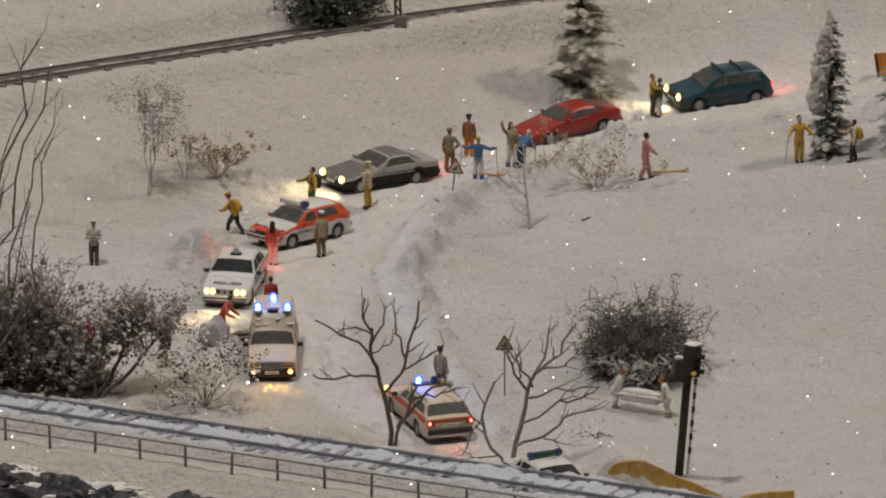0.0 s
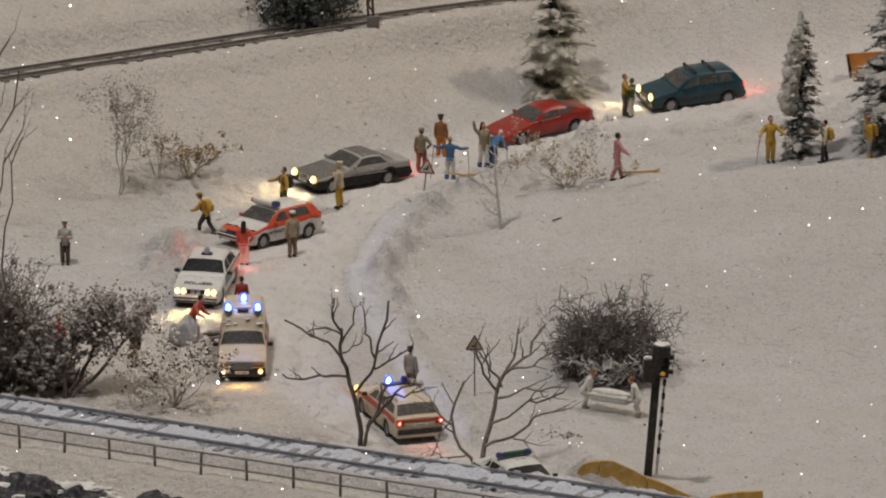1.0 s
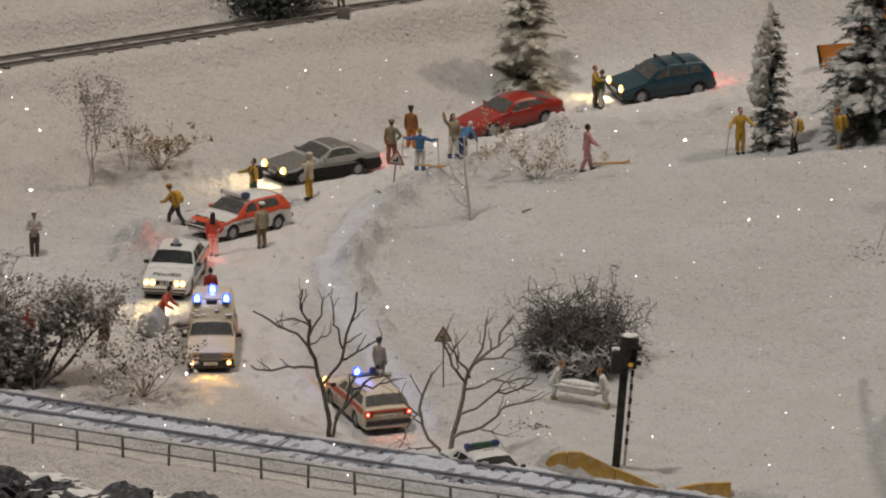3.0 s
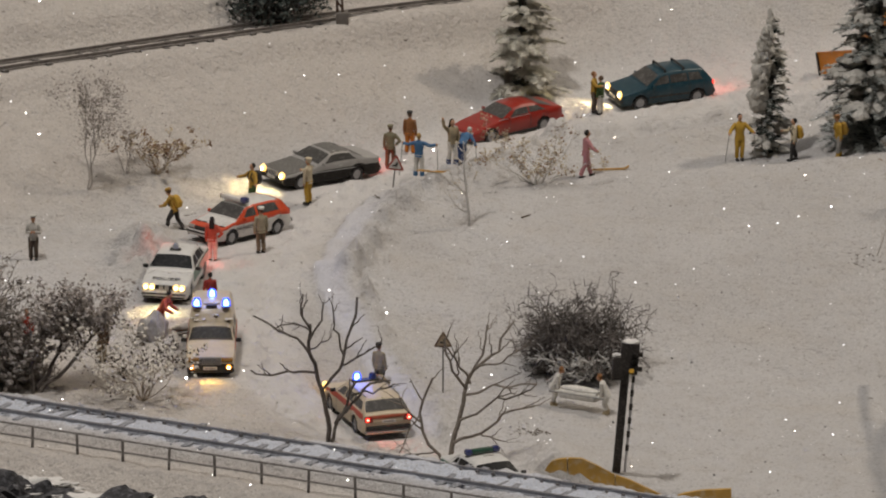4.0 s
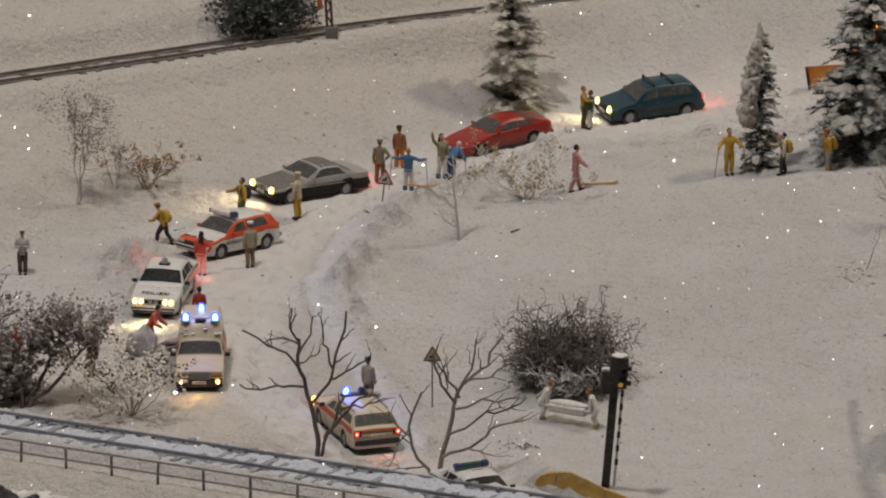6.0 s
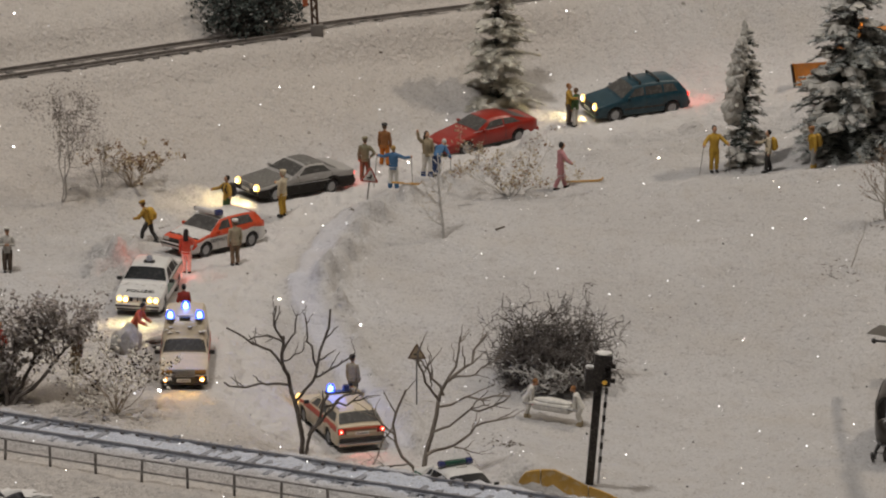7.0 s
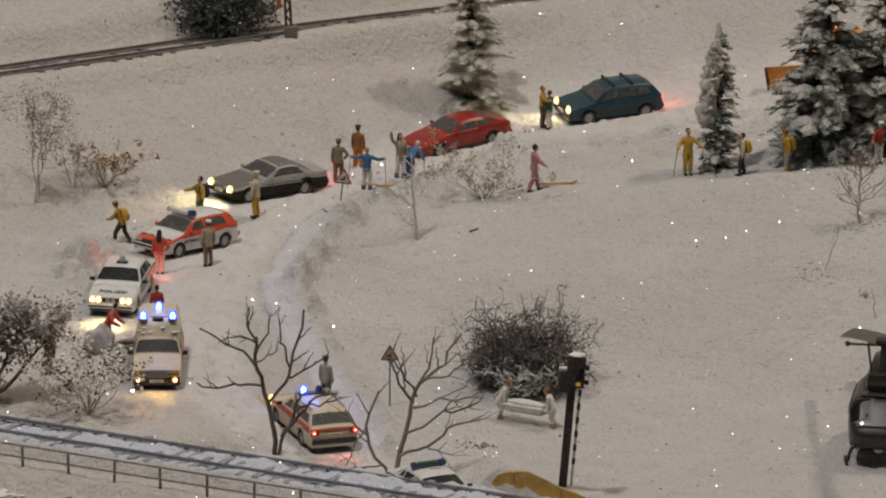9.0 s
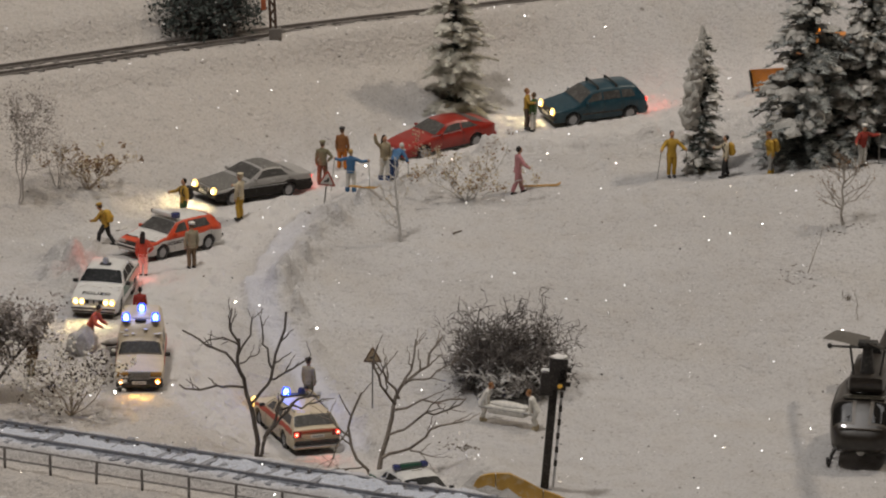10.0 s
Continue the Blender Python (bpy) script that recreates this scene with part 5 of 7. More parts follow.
figurine(0.0351, 1.9211, 60, 0.0205, "blue", "navy", "white", "painted skier figurine in blue bending forward with poles", AHEAD, POLE, lean=55, poles=True)
figurine(0.0907, 1.8940, 20, 0.0220, "rose", "rose", "black", "painted skier figurine in pink suit taking a step", DOWN, POLE, stride=0.75, lean=4)
figurine(0.0974, 2.0097, -20, 0.0198, "mustard", "umber", "rust", "painted figurine in mustard jacket beside the hatchback", DOWN, AHEAD)
figurine(0.1006, 2.0092, 150, 0.0190, "green", "white", "brown", "painted figurine in dark jacket and white trousers", DOWN, DOWN)
figurine(0.1602, 1.9026, -75, 0.0218, "yellow", "yellow", "black", "painted skier figurine in yellow suit holding poles", POLE, POLE, poles=True)
figurine(0.1843, 1.8965, 190, 0.0197, "cream", "dark", "black", "painted figurine in pale jacket with yellow backpack", DOWN, AHEAD, stride=0.4, pack="yellow")
figurine(0.2047, 1.8961, 200, 0.0200, "yellow", "grey", "rust", "painted figurine in yellow jacket with yellow backpack", DOWN, DOWN, stride=0.3, lean=8, pack="mustard", shoes="yellow", hat="rust")
figurine(0.2462, 1.9042, -60, 0.0200, "red", "white", "white", "painted skier figurine in red and white holding poles", OUT, POLE, poles=True, hat="white", lean=10)
figurine(-0.0009, 1.6700, 60, 0.0200, "khaki", "olive", "brown", "painted police figurine in khaki coat and dark cap", DOWN, DOWN, hat="black")
figurine(0.0026, 1.6630, 200, 0.0150, "beige", "dark", "black", "painted figurine crouching behind the estate ambulance", AHEAD, AHEAD, lean=45, knee=0.8)
figurine(0.0712, 1.6540, -10, 0.0190, "white", "white", "rust", "painted stretcher bearer figurine in white", ((0.12, 0.0, -0.24), (0.26, 0.0, -0.50)), ((0.12, 0.0, -0.24), (0.26, 0.0, -0.50)), lean=28, knee=0.2, shoes="beige")
figurine(0.0935, 1.6408, 165, 0.0190, "white", "white", "rust", "painted stretcher bearer figurine in white", ((0.12, 0.0, -0.24), (0.26, 0.0, -0.50)), ((0.12, 0.0, -0.24), (0.26, 0.0, -0.50)), lean=25, knee=0.2, shoes="beige")
figurine(-0.0922, 1.6805, -20, 0.0212, "coral", "grey", "black", "painted helper figurine in red jacket bending over a stretcher", AHEAD, AHEAD, lean=28, coat=True)
figurine(-0.0722, 1.7065, 100, 0.0182, "red", "dark", "black", "painted helper figurine in red jacket behind the ambulance")
figurine(-0.1152, 1.6512, 100, 0.0190, "brown", "beige", "brown", "painted figurine in brown jacket and beige trousers", AHEAD, DOWN)
figurine(-0.1470, 1.6640, -80, 0.0190, "red", "dark", "brown", "painted figurine in red jacket behind the dark tree", DOWN, DOWN)


def ski_pair(x, y, heading, length, label):
    """Two skis with turned-up tips lying in the snow."""
    h = radians(heading)
    z = max(ground(x + math.cos(h) * length * k, y + math.sin(h) * length * k) for k in (-0.4, -0.2, 0, 0.2, 0.4))
    root = thing("ski_pair", Matrix.Translation((x, y, z + 0.0002)) @ Matrix.Rotation(h, 4, "Z"), label, "skis")
    for k in (0, 1):
        bm = bmesh.new()
        pts = [(-length / 2, k * 0.0016, 0), (length * 0.38, k * 0.0016 + 0.0004 * k, 0), (length * 0.46, k * 0.0016, 0.0006), (length / 2, k * 0.0016, 0.0014)]
        rows = [[bm.verts.new((px, py + s * 0.00042, pz + t)) for s, t in ((-1, 0), (1, 0), (1, 0.0003), (-1, 0.0003))] for px, py, pz in pts]
        for a, b in zip(rows, rows[1:]):
            for i in range(4):
                bm.faces.new((a[i], a[(i + 1) % 4], b[(i + 1) % 4], b[i]))
        bm.faces.new(rows[0][::-1])
        bm.faces.new(rows[-1])
        part("ski", bm, C["wood"], root, smooth_faces=False)


ski_pair(0.1015, 1.8985, 8, 0.018, "pair of ochre wooden skis lying in snow")
ski_pair(0.0215, 1.8780, -16, 0.014, "pair of ochre wooden skis lying in snow")


def stretcher(name, x, y, heading, lift, colour, label, legs=True):
    root = thing(name, Matrix.Translation((x, y, ground(x, y) + lift)) @ Matrix.Rotation(radians(heading), 4, "Z"), label, "stretcher")
    bm = bmesh.new()
    box(bm, (0, 0, 0), (0.021, 0.0058, 0.0006), bevel=0.0002)
    part("canvas", bm, C[colour], root)
    bm = bmesh.new()
    ball(bm, (0.0, 0, 0.0014), (0.0095, 0.0026, 0.0016), 0, 10, 7)
    if not legs:
        box(bm, (0.0, 0, -0.0006), (0.0175, 0.0066, 0.0034), bevel=0.0008)
    part("blanket", bm, C[colour], root)
    for s in (1, -1):
        bm = bmesh.new()
        tube(bm, [(-0.0128, s * 0.003, 0), (0.0128, s * 0.003, 0)], 0.0004, 6)
        part("pole", bm, C["grey"], root)
    for sx in (1, -1) if legs else ():
        for sy in (1, -1):
            bm = bmesh.new()
            box(bm, (sx * 0.008, sy * 0.003, -lift / 2 + 0.0004), (0.0005, 0.0005, max(lift - 0.0004, 0.001)))
            part("leg", bm, C["grey"], root)


stretcher("stretcher", 0.0823, 1.6474, -30, 0.0070, "white", "white stretcher carried between two bearers", False)
stretcher("folded_stretcher", -0.0800, 1.6890, 35, 0.0050, "grey", "grey stretcher standing beside the ambulance")


# ---- trees and shrubs ----
BARK = material("dark_bark", (0.10, 0.084, 0.074), 0.85, vary=0.3, scale=400, bump=0.5, dirt=(0.22, 0.20, 0.18), dirt_amount=0.4)
TWIG = material("grey_twig", (0.12, 0.104, 0.094), 0.85, vary=0.35, scale=420, dirt=(0.48, 0.455, 0.43), dirt_amount=0.55)
SIDETWIG = material("brown_grey_twig", (0.20, 0.17, 0.142), 0.85, vary=0.3, scale=500, dirt=(0.34, 0.31, 0.28), dirt_amount=0.35)
FADEDBARK = material("faded_bark", (0.40, 0.375, 0.345), 0.85, vary=0.2, scale=400, dirt=(0.26, 0.24, 0.22), dirt_amount=0.4)
WHITEBARK = material("rimed_bark", (0.56, 0.54, 0.51), 0.85, vary=0.2, scale=400, dirt=(0.24, 0.20, 0.16), dirt_amount=0.45)
PALEBARK = material("frosted_bark", (0.42, 0.385, 0.34), 0.85, vary=0.25, scale=400, dirt=(0.15, 0.12, 0.10), dirt_amount=0.4)
RIME = material("rimed_needles", (0.37, 0.385, 0.37), 0.85, vary=0.3, scale=250, dirt=(0.12, 0.13, 0.11), dirt_amount=0.45)
TREESNOW = material("snow_on_fir", (0.52, 0.50, 0.455), 0.85, vary=0.2, scale=220, bump=0.9, bump_scale=1400, dirt=(0.24, 0.24, 0.215), dirt_amount=0.6)
NEEDLE = material("fir_needles", (0.035, 0.048, 0.042), 0.8, vary=0.4, scale=300, dirt=(0.22, 0.22, 0.20), dirt_amount=0.35)
DARKLEAF = material("dark_leaf", (0.355, 0.32, 0.30), 0.85, vary=0.4, scale=300, dirt=(0.42, 0.40, 0.385), dirt_amount=0.55)
GREYLEAF = material("grey_leaf", (0.27, 0.235, 0.205), 0.85, vary=0.35, scale=300, dirt=(0.40, 0.38, 0.36), dirt_amount=0.4)
DRYLEAF = material("dry_leaf", (0.19, 0.105, 0.05), 0.8, vary=0.4, scale=400, dirt=(0.40, 0.33, 0.22), dirt_amount=0.3)
PALESTEM = material("pale_brown_stem", (0.36, 0.30, 0.235), 0.85, vary=0.25, scale=400, dirt=(0.20, 0.15, 0.10), dirt_amount=0.4)
HOAR = material("hoar_frost", (0.72, 0.68, 0.61), 0.85, vary=0.12, scale=500, bump=0.5, bump_scale=1800, dirt=(0.50, 0.46, 0.40), dirt_amount=0.35)
BROWNLEAF = material("brown_leaf", (0.055, 0.036, 0.026), 0.8, vary=0.4, scale=400, dirt=(0.20, 0.17, 0.14), dirt_amount=0.15)
FLOCKLEAF = material("tan_leaf", (0.50, 0.42, 0.29), 0.85, vary=0.3, scale=400, dirt=(0.30, 0.22, 0.13), dirt_amount=0.4)


def leaf(bm, p, r, rnd, mat=0):
    """A small bent leaf with thickness."""
    d = Vector((rnd.gauss(0, 1), rnd.gauss(0, 1), rnd.gauss(0, 1))).normalized()
    s = d.orthogonal().normalized()
    n = d.cross(s)
    a, b, c, e = (bm.verts.new(v) for v in (p - d * r, p + s * r * 0.6 + n * r * 0.25, p + d * r, p - s * r * 0.6 + n * r * 0.25))
    g = bm.verts.new(p + n * r * -0.35)
    for t in ((a, b, g), (b, c, g), (c, e, g), (e, a, g), (a, e, c), (a, c, b)):
        f = bm.faces.new(t)
        f.material_index = mat


def limb(bm, pts, r0, r1, rnd, depth, length, n=5, spread=0.8, count=4, tips=None, wob=0.12):
    """A limb through points, with twigs that branch off it."""
    pts = [Vector(p) for p in pts]
    dense = []
    for a, b in zip(pts, pts[1:]):
        for k in range(3):
            t = k / 3
            dense.append(a.lerp(b, t) + Vector((rnd.gauss(0, 1), rnd.gauss(0, 1), rnd.gauss(0, 1))) * (b - a).length * wob * (0.35 if k else 0.0))
    dense.append(pts[-1])
    m = len(dense)
    tube(bm, dense, [r0 + (r1 - r0) * i / (m - 1) for i in range(m)], n)
    if tips is not None:
        tips.extend(dense[m // 3:])
    if depth <= 0:
        return
    for k in range(count):
        i = rnd.randint(max(1, m // 3), m - 1)
        p = dense[i]
        d = (dense[i] - dense[i - 1]).normalized()
        side = Vector((rnd.gauss(0, 1), rnd.gauss(0, 1), rnd.gauss(0.25, 0.8))).normalized()
        d = (d + side * spread).normalized()
        q = length * rnd.uniform(0.5, 1.1)
        bend = Vector((rnd.gauss(0, 1), rnd.gauss(0, 1), 0.7)) * q * 0.18
        r = (r0 + (r1 - r0) * i / (m - 1)) * 0.7
        limb(bm, [p, p + d * q * 0.5 + bend * 0.4, p + d * q + bend], r, r * 0.45, rnd, depth - 1, length * 0.6, max(3, n - 1), spread, max(2, count - 1), tips, wob)


def flat_limb(bm, rows, mm, r0, r1, rnd, depth, length, count, tips=None, wob=0.16):
    """A limb whose run is given across and up in sixteenths, with loose depth."""
    y = 0.0
    pts = []
    for a, b in rows:
        pts.append(Vector((a * mm, y, b * mm)))
        y += rnd.uniform(-1, 1) * mm * 14
    limb(bm, pts, r0, r1, rnd, depth, length, 6, 0.8, count, tips, wob)


def bare_tree_front():
    """Leafless tree with long crooked limbs, near the estate ambulance."""
    root = thing("bare_tree", Matrix.Translation((-0.0205, 1.5922, ground(-0.0205, 1.5922) - 0.001)), "leafless dark model tree with crooked limbs by the track", "tree")
    rnd = random.Random(11)
    mm = 0.000236
    bm = bmesh.new()
    flat_limb(bm, [(0, -6), (-2, 50), (-10, 90), (-22, 130), (-35, 170), (-33, 215)], mm, 0.00118, 0.0007, rnd, 0, 0, 0, wob=0.05)
    part("trunk", bm, BARK, root)
    for rows, r in (
        ([(-33, 165), (-55, 190), (-90, 205), (-130, 226)], 0.0007), ([(-30, 205), (-60, 222), (-92, 215)], 0.0005), ([(-33, 212), (-48, 240), (-44, 275)], 0.0006),
        ([(-33, 190), (-12, 225), (-10, 252)], 0.0006), ([(-14, 100), (18, 140), (30, 190), (48, 262)], 0.0009), ([(24, 165), (8, 210), (6, 250)], 0.0006),
        ([(20, 145), (60, 165), (90, 188)], 0.0006), ([(-25, 132), (-60, 136), (-98, 134), (-134, 140)], 0.0007), ([(10, 40), (40, 80), (70, 112), (100, 120)], 0.0008),
        ([(2, 0), (14, 45), (34, 95), (45, 118)], 0.0010), ([(38, 92), (75, 98), (112, 112)], 0.0006), ([(-40, 172), (-20, 178), (0, 190)], 0.0005)):
        bm = bmesh.new()
        flat_limb(bm, rows, mm, r * 0.84, r * 0.52, rnd, 1, 0.0085, 3)
        part("limb", bm, BARK, root)


def bare_tree_side():
    root = thing("bare_tree", Matrix.Translation((0.0279, 1.5758, ground(0.0279, 1.5758) - 0.001)), "leafless grey model tree with many forked twigs by the track", "tree")
    rnd = random.Random(23)
    mm = 0.000236
    bm = bmesh.new()
    flat_limb(bm, [(0, -6), (6, 40), (20, 90), (30, 140), (48, 180)], mm, 0.0013, 0.0007, rnd, 0, 0, 0, wob=0.05)
    part("trunk", bm, SIDETWIG, root)
    for rows, r in (
        ([(30, 140), (5, 175), (-8, 230)], 0.0007), ([(46, 178), (60, 215), (65, 250)], 0.0006), ([(44, 175), (85, 205), (110, 255)], 0.0007), ([(30, 130), (75, 152), (150, 150)], 0.0006),
        ([(18, 85), (60, 110), (120, 132), (150, 150)], 0.0006), ([(8, 45), (55, 58), (90, 92), (145, 104)], 0.0007), ([(55, 58), (95, 50)], 0.0004), ([(36, 150), (10, 200), (-8, 222)], 0.0006),
        ([(0, 0), (-35, 45), (-50, 100), (-28, 160)], 0.0008), ([(-45, 80), (-75, 110), (-85, 130)], 0.0005), ([(-20, 30), (-60, 22), (-90, 10)], 0.0004), ([(-50, 95), (-70, 65), (-85, 30)], 0.0004), ([(48, 180), (90, 190), (135, 235)], 0.0005)):
        bm = bmesh.new()
        flat_limb(bm, rows, mm, r * 0.95, r * 0.55, rnd, 1, 0.0105, 4)
        part("limb", bm, SIDETWIG, root)


bare_tree_front()
bare_tree_side()


def round_bush(name, x, y, wide, tall, count, seed, twig_mat, label, leaf_mat=None, leaves=0, leaf_size=0.0008, snow=60, deep=None, curl=0.35, low=0.1, forks=2, lean=0.0, thick=1.0):
    """A dense bush of curling twigs out of one root."""
    root = thing(name, Matrix.Translation((x, y, ground(x, y))), label, "bush")
    rnd = random.Random(seed)
    deep = deep or wide
    bm, tips = bmesh.new(), []
    for k in range(count):
        a, e = rnd.uniform(0, 2 * math.pi), math.acos(rnd.uniform(low, 1))
        d = Vector((math.cos(a) * math.sin(e) * wide / 2, math.sin(a) * math.sin(e) * deep / 2, math.cos(e) * tall))
        reach = rnd.uniform(0.55, 1.05)
        p = Vector((rnd.gauss(0, wide * 0.04), rnd.gauss(0, deep * 0.04), 0))
        d.x += lean * d.z
        seg = 10
        pts, v = [p.copy()], d * reach / seg
        for i in range(seg):
            v = (v.normalized() * 0.8 + d.normalized() * 0.35 + Vector((rnd.gauss(0, 1), rnd.gauss(0, 1), rnd.gauss(0, 1))) * curl).normalized() * d.length * reach / seg * 1.12
            p = p + v
            out = math.sqrt(((p.x - lean * p.z) / (wide / 2)) ** 2 + (p.y / (deep / 2)) ** 2 + (p.z / tall) ** 2)
            if out > 1.0:
                p -= v * 0.8
            p.z = max(p.z, 0.0003)
            pts.append(p.copy())
        r = rnd.uniform(0.0002, 0.00036) * thick
        tube(bm, pts, [r * (1 - 0.065 * i) for i in range(seg + 1)], 3)
        tips.extend(pts[5:])
        for f in range(forks):
            q = pts[rnd.randint(3, seg)]
            w = (v.normalized() + Vector((rnd.gauss(0, 1), rnd.gauss(0, 1), rnd.gauss(0, 1)))).normalized() * tall * rnd.uniform(0.04, 0.11)
            e1 = q + w * 0.5 + Vector((rnd.gauss(0, 1), rnd.gauss(0, 1), rnd.gauss(0, 1))) * w.length * 0.35
            tube(bm, [q, e1, q + w], [r * 0.6, r * 0.5, r * 0.3], 3)
            tips.append(q + w)
    part("brushwood", bm, twig_mat, root)
    if leaves:
        bm = bmesh.new()
        for k in range(leaves):
            p = rnd.choice(tips)
            if leaf_mat is DARKLEAF and noise.noise(p * 130) < rnd.uniform(-0.35, 0.1):
                continue
            leaf(bm, p + Vector((rnd.gauss(0, 1), rnd.gauss(0, 1), rnd.gauss(0, 1))) * leaf_size, leaf_size * rnd.uniform(0.5, 1.4), rnd, 1 if noise.noise(p * 260) > -0.12 else 0)
        if leaf_mat is DARKLEAF:
            for k in range(leaves // 30):
                p = rnd.choice(tips)
                r = rnd.uniform(0.0007, 0.0017)
                lump(bm, p, (r, r, r * 0.75), seed + k, 0.75, 2, 0)
        part("foliage", bm, [leaf_mat, GREYLEAF if leaf_mat is DARKLEAF else leaf_mat], root, smooth_faces=False)
    if snow:
        bm = bmesh.new()
        for k in range(snow):
            p = rnd.choice(tips)
            lump(bm, p + Vector((0, 0, 0.0004)), (rnd.uniform(0.0004, 0.0012), rnd.uniform(0.0004, 0.001), rnd.uniform(0.0003, 0.0006)), k, 0.6, 1)
        part("snow", bm, FROST, root, "clumps of snow on the twigs")
    return root


def frosted_foot(root, seed, dx):
    """White frosted twigs curling round the foot of a bush."""
    rnd = random.Random(seed + 50)
    bm = bmesh.new()
    for k in range(90):
        a = rnd.uniform(math.pi, 2 * math.pi)
        p = Vector((dx, -0.004, 0)) + Vector((math.cos(a) * 0.014, math.sin(a) * 0.014, 0)) * rnd.uniform(0.5, 1.1) + Vector((0, 0, rnd.uniform(0.0006, 0.009)))
        pts = [p.copy()]
        v = Vector((math.cos(a), math.sin(a), 0.8))
        for i in range(5):
            v = (v.normalized() + Vector((rnd.gauss(0, 1), rnd.gauss(0, 1), rnd.gauss(0, 1))) * 0.6).normalized() * 0.0016
            p = p + v
            p.z = max(p.z, 0.0004)
            pts.append(p.copy())
        tube(bm, pts, [0.0004, 0.0004, 0.00036, 0.00034, 0.0003, 0.00022], 4)
    part("frosted_twig", bm, FROST, root, "twigs thick with white frost")


frosted_foot(round_bush("bush", 0.0775, 1.6950, 0.056, 0.0530, 215, 3, TWIG, "dense dark leafless bush with snow at its base", snow=20, deep=0.040, curl=0.85, forks=10, low=0.62, lean=-0.10, thick=1.15), 3, 0.005)
frosted_foot(round_bush("bush", 0.0868, 1.6930, 0.056, 0.0520, 215, 4, TWIG, "dense dark leafless bush with snow at its base", snow=20, deep=0.040, curl=0.85, forks=10, low=0.62, lean=0.10, thick=1.15), 4, -0.005)
round_bush("dark_bush", -0.0547, 2.052, 0.062, 0.034, 420, 5, BARK, "dark evergreen bush with snow on the hillside", NEEDLE, 5200, 0.0011, snow=160)
round_bush("dark_thicket", -0.172, 1.632, 0.072, 0.066, 740, 8, SIDETWIG, "dark tangled thicket with frosted leaves beside the track", DARKLEAF, 9500, 0.00078, snow=120, deep=0.04, curl=0.4)
round_bush("dark_thicket", -0.150, 1.622, 0.036, 0.034, 240, 9, SIDETWIG, "dark tangled thicket with frosted leaves beside the track", DARKLEAF, 5200, 0.0007, snow=100, deep=0.026, curl=0.4)


def corner_rock(x, y, wide, tall, seed):
    """A dark craggy rock before the railing, with snow on its shoulders."""
    root = thing("dark_rock", Matrix.Translation((x, y, ground(x, y))), "dark craggy rock capped with snow before the railing", "rock", "dark rocks before the railing")
    for name, c, r, mat, label in (("stone", (0, 0, tall * 0.30), (wide * 0.62, wide * 0.40, tall * 0.62), material("dark_crag", (0.035, 0.034, 0.037), 0.85, vary=0.45, scale=160, bump=1.0, bump_scale=600, dirt=(0.20, 0.20, 0.215), dirt_amount=0.5), ""),
                                   ("snow_cap", (0, wide * 0.20, tall * 0.62), (wide * 0.56, wide * 0.26, tall * 0.24), FROST, "uneven cap of bluish snow")):
        bm = bmesh.new()
        g = bmesh.ops.create_icosphere(bm, subdivisions=5, radius=1.0)
        q = Vector((seed * 3.7, seed, seed * 1.9))
        for v in g["verts"]:
            p = v.co.copy()
            k = 1 + 0.45 * noise.noise(p * 1.8 + q) + 0.30 * noise.noise(p * 4.5 + q) + 0.16 * noise.noise(p * 10 + q) + 0.08 * noise.noise(p * 22 + q)
            v.co = Vector(c) + Vector((p.x * r[0] * k, p.y * r[1] * k, p.z * r[2] * k))
        part(name, bm, mat, root, label)


corner_rock(-0.180, 1.512, 0.050, 0.0250, 6)
corner_rock(-0.143, 1.494, 0.048, 0.0250, 7)
corner_rock(-0.108, 1.474, 0.048, 0.0240, 8)
corner_rock(-0.076, 1.466, 0.046, 0.0170, 9)


def crown_tree(x, y, stems, crown, radius, leaves, seed, label, leaf_mat, leaf_size=0.0010, bark=TWIG, snow=60, flat=0.8, thick=0.0010):
    """Leaning stems that carry an open crown."""
    root = thing("small_tree", Matrix.Translation((x, y, ground(x, y) - 0.0006)), label, "tree")
    rnd = random.Random(seed)
    tips = []
    bm = bmesh.new()
    for dx, dy in stems:
        e = Vector((crown[0] + dx, crown[1] + dy, crown[2]))
        limb(bm, [(dx * 0.1, dy * 0.1, 0), e * 0.45 + Vector((dx * 0.2, 0, 0)), e * 0.85, e], thick, thick * 0.4, rnd, 2, radius * 0.9, 5, 0.9, 6, tips)
    part("trunk", bm, bark, root)
    bm = bmesh.new()
    good = [t for t in tips if t.z > crown[2] * 0.45] or tips
    for k in range(leaves):
        p = rnd.choice(good) + Vector((rnd.gauss(0, 1), rnd.gauss(0, 1), rnd.gauss(0, flat))) * radius * 0.16
        if noise.noise(p * 150) < rnd.uniform(-0.25, 0.15):
            continue
        leaf(bm, p, leaf_size * rnd.uniform(0.5, 1.4), rnd, 1 if noise.noise(p * 260) > 0.05 else 0)
    if leaf_mat is DARKLEAF:
        for k in range(leaves // 26):
            r = rnd.uniform(0.0007, 0.0017)
            lump(bm, rnd.choice(good), (r, r, r * 0.75), seed + k, 0.75, 2, 0)
    part("crown", bm, [leaf_mat, GREYLEAF if leaf_mat is DARKLEAF else leaf_mat], root, smooth_faces=False)
    if snow:
        bm = bmesh.new()
        for k in range(snow):
            p = rnd.choice(good)
            lump(bm, p, (rnd.uniform(0.0005, 0.0011), rnd.uniform(0.0005, 0.001), rnd.uniform(0.0003, 0.0006)), k, 0.6, 1)
        part("snow", bm, FROST, root)
    return root


